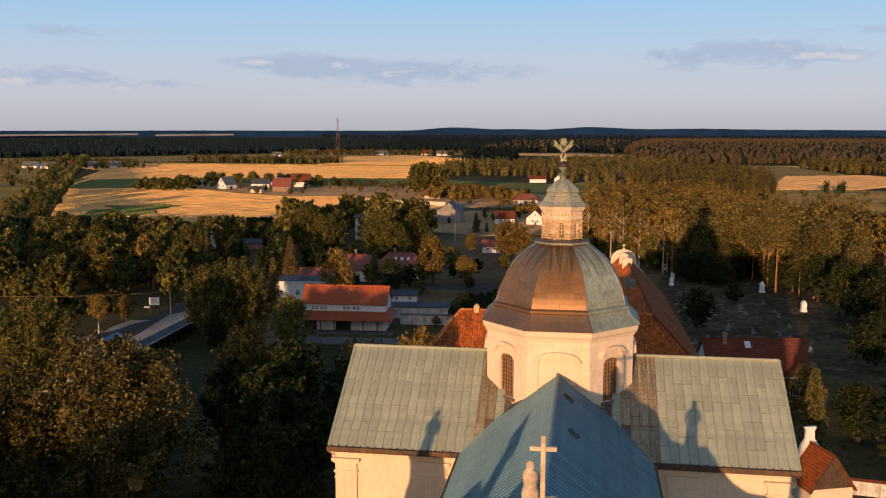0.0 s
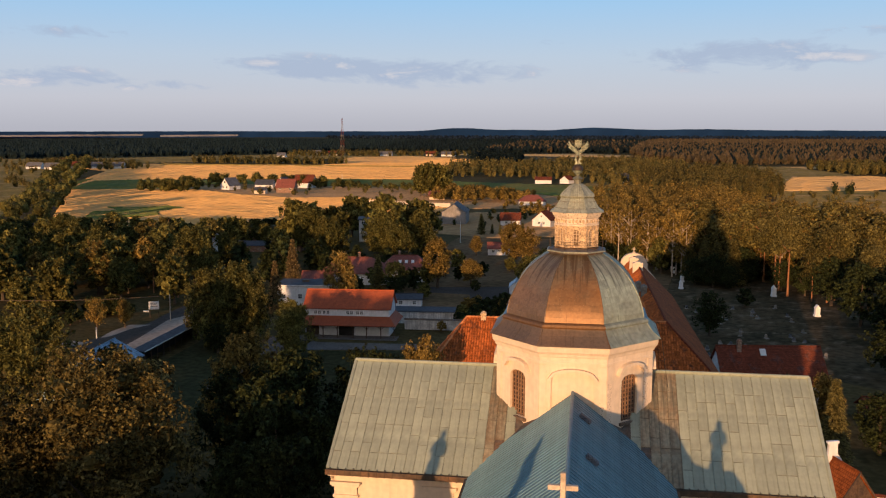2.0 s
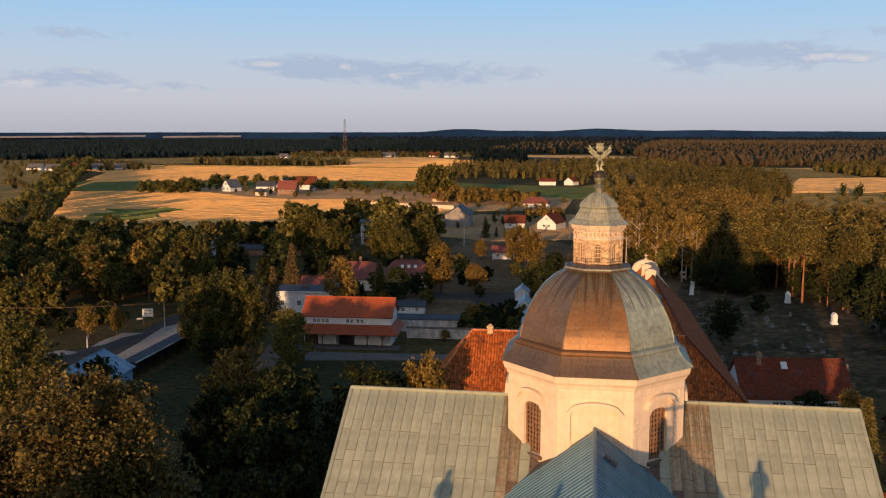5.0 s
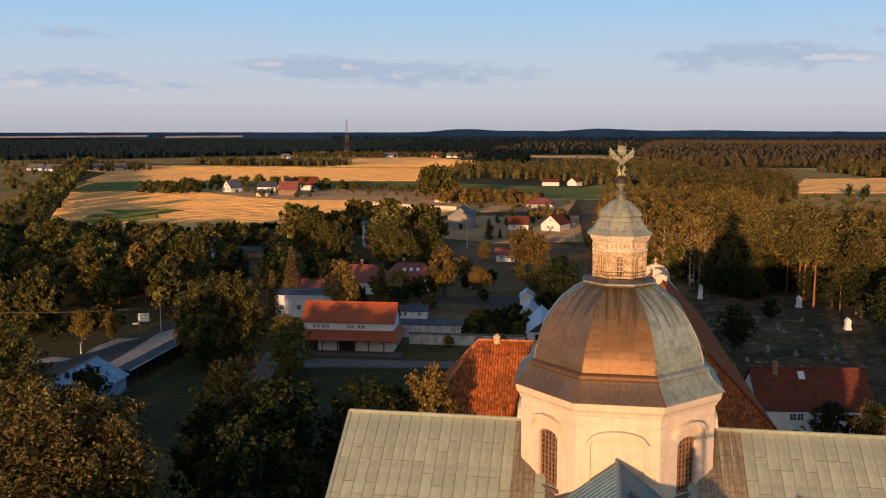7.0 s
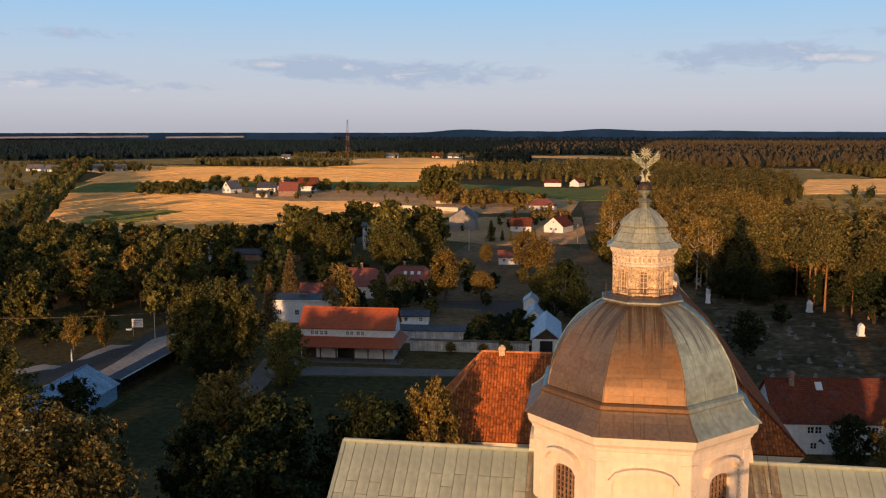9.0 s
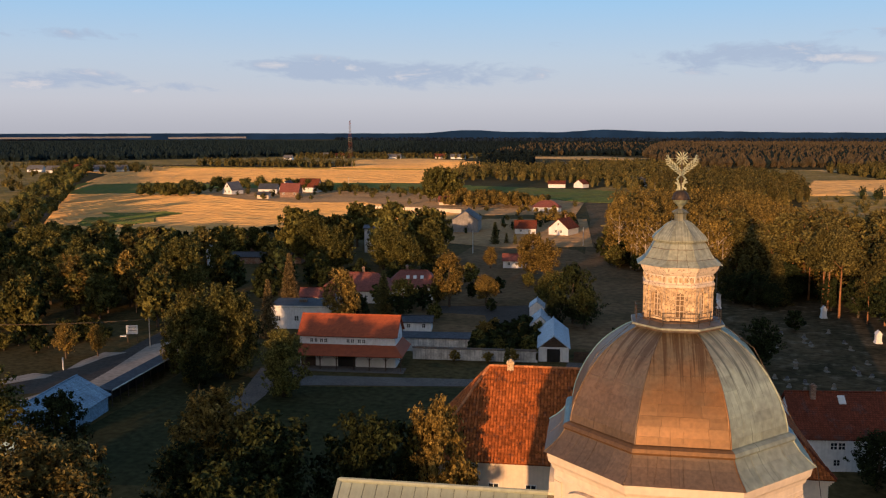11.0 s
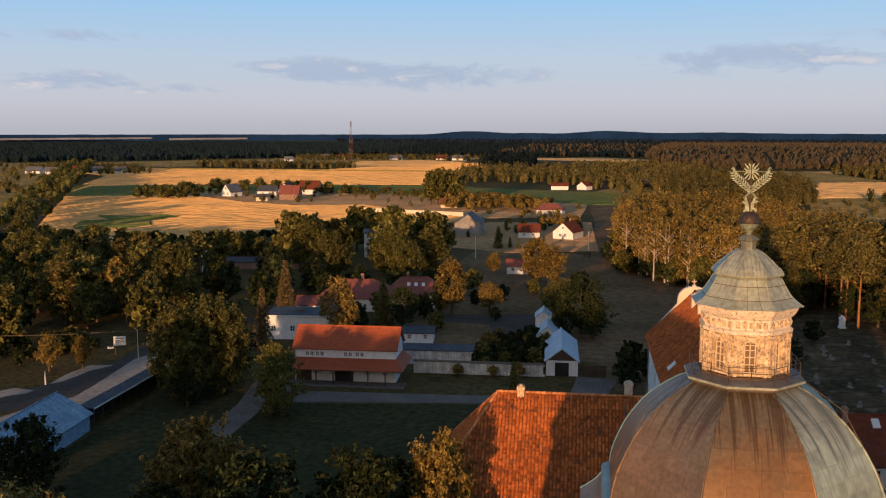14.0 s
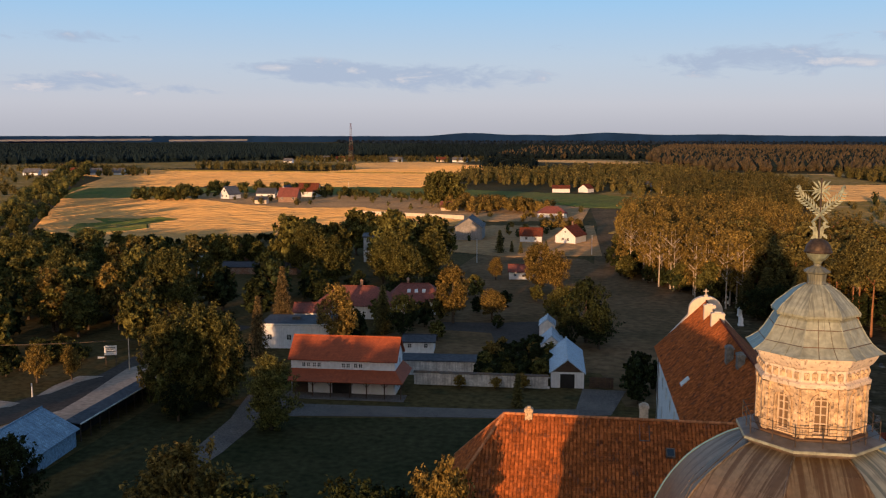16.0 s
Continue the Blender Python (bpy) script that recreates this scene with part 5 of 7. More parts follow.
pts = [(E_X0 + 0.2, EZ - 0.3), (10.4, 18.0), (10.5, 18.9)] + [(E_MID + 2.7 * math.cos(math.radians(a)), 19.0 + 2.2 * math.sin(math.radians(a))) for a in range(175, 4, -17)] + [(15.9, 18.9), (16.0, 18.0), (W_X1 - 0.3, EZ - 0.3)]
n = len(pts)
g.add([(x, E_Y1 - 0.2, z) for x, z in pts] + [(x, E_Y1 + 0.9, z) for x, z in pts], [tuple(range(n - 1, -1, -1)), tuple(range(n, 2 * n))] + [(i, (i + 1) % n, n + (i + 1) % n, n + i) for i in range(n)])
part("end_gable", g, PLASTER, monastery)
g = Geo()
g.bev(E_MID - 0.3, E_MID + 0.3, E_Y1, E_Y1 + 0.7, 21.05, 21.45)
g.box(E_MID - 0.1, E_MID + 0.1, E_Y1 + 0.25, E_Y1 + 0.45, 21.45, 22.4)
g.box(E_MID - 0.4, E_MID + 0.4, E_Y1 + 0.26, E_Y1 + 0.44, 21.95, 22.1)
part("gable_cross", g, STONE, monastery)
# roof windows and the sweep's hatch
west_tilt = math.atan2(RZ - EZ, E_MID - E_X0)
m = Matrix.Translation((6.9, 93.6, EZ + (6.9 - E_X0) * (RZ - EZ) / (E_MID - E_X0) + 0.1)) @ Matrix.Rotation(-west_tilt, 4, "Y")
for k in (0, 1):
    part("roof_window", Geo().bev(-0.75, 0.75, -0.75 + 0.85 * k, -0.1 + 0.85 * k, -0.02, 0.14, 0.02, m), WHITE_PAINT, monastery)
south_tilt = math.atan2(RZ - EZ, W_MID - W_Y0)
m = Matrix.Translation((1.0, 53.0, EZ + (53.0 - W_Y0) * (RZ - EZ) / (W_MID - W_Y0) + 0.1)) @ Matrix.Rotation(south_tilt, 4, "X")
hatch = part("roof_hatch", Geo().bev(-0.42, 0.42, -0.5, 0.5, -0.05, 0.28, 0.03, m), LEAD, monastery)
part("pane", Geo().box(-0.3, 0.3, -0.36, 0.36, 0.28, 0.3, m), GLASS, hatch)
m = Matrix.Translation((-1.3, 54.6, EZ + (54.6 - W_Y0) * (RZ - EZ) / (W_MID - W_Y0) + 0.14)) @ Matrix.Rotation(south_tilt, 4, "X")
for x in (-0.45, 0.45):
    part("roof_ladder", Geo().box(x - 0.03, x + 0.03, -0.9, 0.9, 0.0, 0.06, m), LEAD, monastery)
part("roof_ladder", Geo().box(-0.45, 0.45, -0.9, -0.82, 0.0, 0.06, m), LEAD, monastery)
for x in range(-19, 18, 4):
    for z in (4.0, 9.0):
        rect_window(monastery, 1.2, 1.9, Matrix.Translation((x + 1.5, W_Y0 + 0.58, z)))
for y in range(70, 121, 6):
    for z in (4.0, 9.0):
        rect_window(monastery, 1.2, 1.9, Matrix.Translation((E_X0 + 0.58, y, z)) @ Matrix.Rotation(-math.pi / 2, 4, "Z"))
# downpipe at the far corner of the east wing
part("downpipe", Geo().tube([(E_X0 + 0.5, 119.5, 0), (E_X0 + 0.5, 119.5, EZ - 0.2)], 0.08, 6), LEAD, monastery)


# ---- houses ----
def house(name, label, x, y, turn, length, depth, eave, ridge, wall_mat, roof_mat, windows=(), doors=(), chims=(), group="", category="house", over=0.45, hip=0.0):
    """A gabled house; the ridge runs along its own x; windows are (side, along, z, w, h)."""
    h = thing(name, label, category, pose(x, y, 0, 0, 0, turn), group)
    g = Geo()
    if hip:
        g.box(-length / 2, length / 2, -depth / 2, depth / 2, 0, eave - 0.1)
    else:
        gable_walls(g, -length / 2, length / 2, -depth / 2, depth / 2, eave, ridge)
    part("wall", g, wall_mat, h)
    g = Geo()
    if hip:
        xa, ya, e = length / 2 + over, depth / 2 + over, eave - 0.1
        c = [(-xa, -ya, e), (xa, -ya, e), (xa, ya, e), (-xa, ya, e), (-length / 2 + hip, 0, ridge), (length / 2 - hip, 0, ridge)]
        for f in ((0, 1, 5, 4), (1, 2, 5), (2, 3, 4, 5), (3, 0, 4)):
            g.slab([c[i] for i in f], 0.16)
    else:
        gable_roof(g, -length / 2, length / 2, -depth / 2, depth / 2, eave, ridge, over)
    r = part("roof", g, roof_mat, h)
    g = Geo()
    g.tube([(-length / 2 - over + hip * 1.3, 0, ridge + 0.05), (length / 2 + over - hip * 1.3, 0, ridge + 0.05)], 0.13, 7)
    part("ridge_cap", g, roof_mat, r)
    spots = {"s": (Matrix.Translation((0, -depth / 2 - 0.01, 0)), 0), "n": (Matrix.Translation((0, depth / 2 + 0.01, 0)) @ Matrix.Rotation(math.pi, 4, "Z"), 0),
             "w": (Matrix.Translation((-length / 2 - 0.01, 0, 0)) @ Matrix.Rotation(-math.pi / 2, 4, "Z"), 0), "e": (Matrix.Translation((length / 2 + 0.01, 0, 0)) @ Matrix.Rotation(math.pi / 2, 4, "Z"), 0)}
    for sd, a, z, w, hh in windows:
        rect_window(h, w, hh, spots[sd][0] @ Matrix.Translation((a, 0, z)))
    for sd, a, w, hh in doors:
        part("door", Geo().bev(a - w / 2, a + w / 2, -0.06, 0.1, 0.02, hh, 0.015, spots[sd][0]), WOOD, h)
    for cx, cy, top in chims:
        chimney(h, cx, cy, ridge - abs(cy) * (ridge - eave) / (depth / 2) - 0.4, top)
    return h


# two-storey red-roofed outbuilding with an arcade roof along its front
red = house("outbuilding", "two-storey white outbuilding with red tile roof and timber arcade", -56.75, 130.2, 4.2, 19.6, 8.2, 6.7, 9.95, WHITEWASH, TILE_NEW, over=0.5,
            windows=[("s", a + b, 5.35, 0.72, 0.85) for a in (-6.9, -4.9, 0.6, 2.9) for b in (-0.45, 0.45)] + [("e", 1.0, 5.4, 0.9, 1.1)], category="outbuilding")
g = Geo()
L = 9.8
lo, hi, yo = 3.0, 4.6, -7.3
g.slab([(-L - 0.2, yo, lo), (L + 1.9, yo, lo), (L + 0.02, -4.12, hi), (-L - 0.2, -4.12, hi)], 0.16)
g.slab([(L + 1.9, yo, lo), (L + 1.9, 4.4, lo), (L + 0.02, 4.4, hi), (L + 0.02, -4.12, hi)], 0.16)
part("arcade_roof", g, TILE_NEW, red)
for x in (-8.2, -5.0, -1.7, 1.9, 5.0, 8.3, 11.3):
    g = Geo()
    g.box(x - 0.1, x + 0.1, yo + 0.35, yo + 0.55, 0, 3.0)
    for s in (-1, 1):
        g.tube([(x, yo + 0.45, 2.1), (x + s * 0.7, yo + 0.45, 2.85)], 0.06, 5)
    part("post", g, WOOD, red)
for a, b, mt, lab in ((-9.6, -6.6, WOOD, "dark timber gate"), (-6.0, -2.4, WHITE_PAINT, ""), (-2.0, 1.6, DARK, "open gateway, its shade a dark panel"), (2.0, 5.0, WHITE_PAINT, ""), (5.3, 9.5, WHITE_PAINT, "")):
    part("gate_panel", Geo().bev(a, b, -4.25, -4.08, 0.05, 2.7, 0.03), mt, red, lab)
part("paved_strip", Geo().box(-L - 1, L + 2.2, -8.2, -4.05, 0.0, 0.09), PAVING, red)

# long garden wall with niches, and a second wall behind it
wall = thing("garden_wall", "stained white garden wall with shallow niches and a dark coping", "wall", pose(-45.0, 135.0, 0, 0, 0, 4.0))
g = Geo()
g.box(0, 25.6, 0, 0.45, 0, 2.35)
for i in range(8):
    x = 0.4 + i * 3.2
    g.box(x, x + 0.5, -0.1, 0.02, 0, 2.3)
    g.box(x + 0.5, x + 3.2, -0.06, 0.02, 0, 0.5)
    g.box(x + 0.5, x + 3.2, -0.06, 0.02, 2.05, 2.3)
part("wall_body", g, OLD_WALL, wall)
part("coping", Geo().slab([(-0.1, -0.25, 2.38), (25.7, -0.25, 2.38), (25.7, 0.25, 2.68), (-0.1, 0.25, 2.68)], 0.08).slab([(25.7, 0.7, 2.38), (-0.1, 0.7, 2.38), (-0.1, 0.25, 2.68), (25.7, 0.25, 2.68)], 0.08), LEAD, wall)
shed = thing("low_store", "long low store with a dark felt roof and flaking white wall", "shed", pose(-48.0, 141.5, 0, 0, 0, 5.5))
part("wall", Geo().box(-1.0, 13.6, 0, 3.6, 0, 3.0), OLD_WALL, shed)
part("roof", Geo().slab([(-1.3, -0.3, 3.02), (13.9, -0.3, 3.02), (13.9, 3.9, 3.5), (-1.3, 3.9, 3.5)], 0.14), FELT, shed)

# gatehouse with a pale blue metal roof
hut = house("gatehouse", "small white gatehouse with pale blue metal roof and dark opening", -16.65, 147.3, 94.5, 18.6, 6.2, 3.2, 5.6, WHITEWASH, BLUE_ROOF, over=0.35)
part("opening", Geo().bev(-9.45, -9.15, -1.35, 1.35, 0.02, 2.7, 0.02), DARK, hut, "open doorway, its shade a dark slab")
part("gable_boarding", Geo().add([(-9.38, -2.9, 3.12), (-9.38, 2.9, 3.12), (-9.38, 0, 5.3), (-9.3, -2.9, 3.12), (-9.3, 2.9, 3.12), (-9.3, 0, 5.3)], [(0, 2, 1), (3, 4, 5), (0, 1, 4, 3), (1, 2, 5, 4), (2, 0, 3, 5)]), WOOD, hut)
house("garden_shed", "small white shed with pale blue metal roof beside the gatehouse", -21.0, 165.5, 94.0, 9.0, 4.6, 2.9, 4.9, WHITEWASH, BLUE_ROOF, category="shed", over=0.3)
house("garden_shed", "tall narrow white shed end with a pale metal roof", -23.0, 178.0, 94.0, 6.0, 3.6, 4.2, 5.6, WHITEWASH, BLUE_ROOF, category="shed", over=0.2)
gate = thing("timber_gate", "dark timber yard gate beside the gatehouse", "gate", pose(-12.0, 138.6, 0, 0, 0, 5))
for k in range(9):
    part("board", Geo().bev(0.2 + 0.5 * k, 0.66 + 0.5 * k, 0, 0.07, 0.08, 2.2, 0.01), WOOD, gate)
for z in (0.5, 1.8):
    part("rail", Geo().box(0.1, 4.8, 0.07, 0.15, z, z + 0.14), WOOD, gate)

# flat-roofed block, garages and villas behind
flat = thing("flat_roofed_house", "white house with a flat dark felt roof", "house", pose(-76.6, 163.0, 0, 0, 0, 8))
part("wall", Geo().box(-9.2, 6, -4.6, 5.4, 0, 5.3), WHITEWASH, flat)
part("roof", Geo().box(-9.6, 6.4, -5.0, 5.8, 5.3, 5.65), FELT, flat)
part("roof_hatch", Geo().bev(-3.2, -1.4, 0, 1.2, 5.65, 6.3), LEAD, flat)
part("roof_edge", Geo().box(-9.62, 6.42, -5.03, -4.98, 5.35, 5.7), WHITE_PAINT, flat)
for a in (-7.4, -3.0, 1.5, 5.0):
    rect_window(flat, 1.1, 1.3, Matrix.Translation((a, -4.62, 2.6)))
house("small_cottage", "small white cottage with a dark felt roof", -50.0, 162.5, 8, 6.6, 6.4, 2.7, 3.5, WHITEWASH, FELT, windows=[("s", -2, 1.7, 0.9, 1.0), ("s", 1.6, 1.7, 0.9, 1.0), ("e", 0, 1.7, 0.9, 1.0)], category="cottage")
house("villa", "white house with a broad red tile roof and a brick chimney", -75.0, 199.0, 6, 20.0, 13.0, 3.6, 7.6, WHITEWASH, VILLA_TILE, chims=((1.0, 0.5, 9.1),), windows=[("e", -2, 2.2, 1.1, 1.3), ("e", 2, 2.2, 1.1, 1.3)], over=0.7, category="villa", hip=5.0)
v = house("villa", "white house with a red tile roof, roof windows and a chimney", -61.0, 206.5, 10, 14.0, 12.0, 3.8, 7.5, WHITEWASH, VILLA_TILE, windows=[("e", -2.5, 2.2, 1.2, 1.4), ("e", 1.5, 2.2, 1.1, 2.0), ("s", 3.5, 2.2, 1.1, 1.3)], chims=((-2.0, 1.0, 8.8),), over=0.7, category="villa", hip=3.0)
ang = math.atan2(3.8, 6.7)
for a in (-1.6, 0.4, 2.4):
    m = Matrix.Translation((a, -2.9, 3.7 + 3.8 * 3.8 / 6.7 + 0.06)) @ Matrix.Rotation(ang, 4, "X")
    part("roof_window", Geo().bev(-0.45, 0.45, -0.7, 0.7, -0.02, 0.12, 0.02, m), WHITE_PAINT, v)
house("porch_house", "low house with an orange tile roof among trees", -84.5, 190.5, 10, 9.0, 6.5, 2.6, 4.3, WHITEWASH, VILLA_TILE)

# the long white wing right of the church
rw = house("convent_annex", "long white annex with a dark red tile roof and small windows", 29.7, 89.7, 8.5, 17.2, 10.5, 5.1, 10.0, WHITEWASH, TILE_DARK,
           windows=[("s", a, 3.7, 1.05, 1.1) for a in (-3.5, -2.4, 1.1, 2.2, 4.7, 5.8)] + [("s", a, 1.3, 1.0, 1.0) for a in (-3, 1.6, 5.2)], chims=((-5.1, -0.6, 11.2),), over=0.4, category="annex")
ang = math.atan2(4.9, 5.25)
m = Matrix.Translation((-1.1, -0.9, 10.0 - 0.9 * 4.9 / 5.25)) @ Matrix.Rotation(ang, 4, "X")
part("roof_window", Geo().bev(-0.5, 0.5, -0.8, 0.6, -0.02, 0.13, 0.02, m), WHITE_PAINT, rw)
house("lean_to", "low dark-roofed lean-to behind the annex", 15.5, 101.0, 6, 8.0, 6.0, 4.0, 6.0, WHITEWASH, TILE_DARK, category="annex")

# small chapel with an ornate curved gable
oc = house("gate_chapel", "small brick-red roofed chapel with a curved white gable", 30.2, 37.0, 111, 5.0, 5.6, 4.4, 8.4, PLASTER, TILE, category="chapel", over=0.3)
g = Geo()
pts = [(-2.9, 4.2), (-2.9, 5.0), (-2.4, 5.5), (-2.2, 6.3), (-1.5, 7.0), (-1.2, 8.0), (-0.6, 8.8), (-0.55, 9.9), (-0.75, 10.1), (-0.75, 10.35), (0.75, 10.35), (0.75, 10.1), (0.55, 9.9), (0.6, 8.8), (1.2, 8.0), (1.5, 7.0), (2.2, 6.3), (2.4, 5.5), (2.9, 5.0), (2.9, 4.2)]
n = len(pts)
g.add([(2.4, y, z) for y, z in pts] + [(2.8, y, z) for y, z in pts], [tuple(range(n)), tuple(range(2 * n - 1, n - 1, -1))] + [(i + n, (i + 1) % n + n, (i + 1) % n, i) for i in range(n)])
part("curved_gable", g, WHITEWASH, oc)
part("verge_board", Geo().slab([(-2.95, -3.15, 4.0), (-2.8, -3.15, 4.0), (-2.8, 0, 8.55), (-2.95, 0, 8.55)], 0.16).slab([(-2.8, 3.15, 4.0), (-2.95, 3.15, 4.0), (-2.95, 0, 8.55), (-2.8, 0, 8.55)], 0.16), WOOD, oc)
part("gable_timber", Geo().add([(-2.56, -2.7, 4.3), (-2.56, 2.7, 4.3), (-2.56, 0, 8.1)], [(0, 2, 1)]).box(-2.6, -2.54, -0.06, 0.06, 4.4, 8.0), WOOD, oc)
lw = thing("churchyard_wall", "low white churchyard wall with tiled coping", "wall", pose(33.2, 44.6, 0, 0, 0, -8))
part("wall_body", Geo().box(0, 22, 0, 0.5, 0, 1.9), OLD_WALL, lw)
part("coping", Geo().slab([(-0.1, -0.15, 1.95), (22.1, -0.15, 1.95), (22.1, 0.25, 2.2), (-0.1, 0.25, 2.2)], 0.07).slab([(22.1, 0.65, 1.95), (-0.1, 0.65, 1.95), (-0.1, 0.25, 2.2), (22.1, 0.25, 2.2)], 0.07), TILE_DARK, lw)
house("woodshed", "small open timber shed with a rusty red roof", 46.5, 84.0, 12, 5.0, 4.0, 2.2, 3.6, WOOD, TILE_DARK, category="shed")

# station chapels in the cemetery wood
def station(x, y, h=3.6, w=1.5):
    s = thing("wayside_shrine", "small white masonry wayside shrine at the wood's edge", "shrine", pose(x, y, 0, 0, 0, 8), "shrines in the cemetery wood")
    part("base", Geo().bev(-w * 0.62, w * 0.62, -w * 0.62, w * 0.62, 0, 0.5, 0.04), WHITEWASH, s)
    part("body", Geo().bev(-w / 2, w / 2, -w / 2, w / 2, 0.5, h * 0.72, 0.04), WHITEWASH, s)
    part("cap", Geo().add([(-w * 0.58, -w * 0.58, h * 0.72), (w * 0.58, -w * 0.58, h * 0.72), (w * 0.58, w * 0.58, h * 0.72), (-w * 0.58, w * 0.58, h * 0.72), (0, -w * 0.58, h), (0, w * 0.58, h)], [(3, 2, 1, 0), (0, 1, 4), (2, 3, 5), (1, 2, 5, 4), (3, 0, 4, 5)]), WHITEWASH, s)


station(48.2, 195.6, 3.2, 1.2)
station(54.3, 168.5, 3.0, 1.2)
station(23.3, 203.5, 2.6, 1.0)
station(23.2, 233.8, 2.2, 1.0)
station(24.5, 216.0, 2.4, 1.0)

# pale blue barn and the long shed along the road
barn = house("blue_barn", "barn with pale blue board walls and a pale metal roof", -92.4, 78.8, 95.7, 22.0, 11.0, 3.0, 6.0, BLUE_WALL, BARN_ROOF, category="barn", over=0.5)
part("doorway", Geo().bev(-3.6, -0.6, -5.72, -5.5, 0.02, 2.8, 0.02), DARK, barn, "open barn doorway, its shade a dark slab")
part("side_door", Geo().bev(-6.6, -5.6, -5.72, -5.55, 0.02, 2.1, 0.02), WOOD, barn)
ls = thing("long_shed", "long low open shed with a white roof edge, inner shade painted black", "shed", pose(-89.0, 92.2, 0, 0, 0, 92.5))
part("roof", Geo().slab([(0, -0.6, 3.0), (27, -0.6, 3.0), (27, 2.2, 3.25), (0, 2.2, 3.25)], 0.14), FELT, ls)
part("roof_edge", Geo().box(0, 27, -0.68, -0.58, 2.86, 3.06), WHITE_PAINT, ls)
part("back_wall", Geo().box(0.1, 26.9, 1.9, 2.1, 0, 3.05), DARK, ls)
part("end_wall", Geo().box(26.7, 26.9, -0.4, 1.9, 0, 3.0), WOOD, ls)
for k in range(10):
    part("post", Geo().bev(0.2 + 2.9 * k, 0.36 + 2.9 * k, -0.5, -0.34, 0, 2.92, 0.01), WOOD, ls)

# village houses
house("barn", "tall grey gabled barn with a dark slate roof", -74.5, 379.0, 94, 18.0, 12.0, 6.2, 10.2, GREY_WALL, SLATE, category="barn")
house("cottage", "white house with a dark tiled roof and gable windows", -28.6, 372.0, 70, 12.0, 9.5, 3.6, 7.6, WHITEWASH, TILE_DARK, windows=[("w", -1.2, 2.0, 1.2, 1.2), ("w", 1.2, 2.0, 1.2, 1.2), ("w", 0, 5.2, 0.9, 0.9)], chims=((2, 0, 9.0),), category="cottage")
house("cottage", "small white cottage with a rusty red roof", -46.0, 371.5, 3, 9.5, 7.0, 3.2, 6.2, WHITEWASH, TILE_DARK, windows=[("s", -2, 1.8, 1.1, 1.1), ("s", 2, 1.8, 1.1, 1.1)], category="cottage")
house("cottage", "small white house with a faded red roof behind garden trees", -39.0, 268.0, 6, 8.0, 6.0, 2.8, 4.6, WHITEWASH, VILLA_TILE, windows=[("s", -2, 1.6, 1.0, 1.0), ("s", 1.5, 1.6, 1.0, 1.0)], category="cottage")
house("bungalow", "low bungalow with a bright orange hipped roof", -46.0, 492.0, 5, 16.5, 10.0, 2.8, 6.2, WHITEWASH, VILLA_TILE, category="bungalow", hip=4.5)
house("farmhouse", "pale farmhouse with a low brown roof", -56.0, 716.0, 4, 14.0, 8.0, 3.4, 5.6, WHITEWASH, TILE_DARK, category="farmhouse")
house("farmhouse", "white farmhouse with a gable roof", -36.0, 720.0, 60, 9.0, 9.0, 3.4, 6.6, WHITEWASH, TILE_DARK, category="farmhouse")
house("farmhouse", "small house with orange roof among birch trees", -112.0, 524.0, 15, 10.0, 7.0, 2.6, 5.6, PLASTER, VILLA_TILE, category="farmhouse")
house("detached_house", "white detached house with a dark grey roof and big gable", -287.0, 592.0, 65, 11.0, 10.0, 3.6, 9.2, WHITEWASH, SLATE, windows=[("w", -2, 2.2, 1.4, 1.6), ("w", 2, 2.2, 1.4, 1.6), ("w", 0, 6.0, 1.6, 1.6)])
house("detached_house", "white single-storey house with black roof", -262.0, 601.0, 3, 14.0, 9.0, 4.0, 7.5, WHITEWASH, FELT, windows=[("s", -3, 2.0, 1.6, 1.4), ("s", 2, 2.0, 1.6, 1.4)])
house("detached_house", "white house with dark roof and tall gable", -249.0, 606.0, 88, 12.0, 10.0, 4.2, 9.5, WHITEWASH, FELT)
house("detached_house", "brick house with a steep red roof", -233.0, 569.0, 4, 13.5, 10.0, 4.4, 10.0, BRICK, VILLA_TILE, windows=[("s", -4, 3.0, 1.5, 1.5), ("s", 4, 3.0, 1.5, 1.5)])
house("detached_house", "house with white gable and a dark red mansard roof", -237.0, 622.0, 4, 15.0, 10.0, 4.6, 10.5, WHITEWASH, TILE_DARK)
house("garden_store", "low cream store beside the brick house", -246.0, 551.0, 5, 8.0, 6.0, 3.2, 5.0, PLASTER, FELT, category="shed")
fw = thing("pale_fence", "long pale concrete fence at the field edge", "fence", pose(-160, 484, 0, 0, 0, -16))
for k in range(11):
    part("fence_panel", Geo().bev(k * 6.4, k * 6.4 + 6.3, 0, 0.3, 0, 2.6, 0.03), PLASTER, fw)
sb = thing("apartment_block", "three-storey white block with balconies among trees", "apartment block", pose(-94.5, 300.0, 0, 0, 0, 14))
part("wall", Geo().box(-7.5, 9, -4, 8, 0, 9.2), WHITEWASH, sb)
part("roof", Geo().box(-8, 9.5, -4.6, 8.5, 9.2, 9.7), SLATE, sb)
for z in (0.9, 3.8, 6.7):
    for x in (-5.6, -1.8, 2.0, 5.6):
        rect_window(sb, 1.8, 1.5, Matrix.Translation((x, -4.02, z + 1.1)))
    b = part("balcony", Geo().box(-7.4, -3.4, -5.4, -4.0, z - 0.25, z - 0.05).box(-7.4, -3.4, -5.4, -5.3, z - 0.05, z + 0.85), WHITE_PAINT, sb)
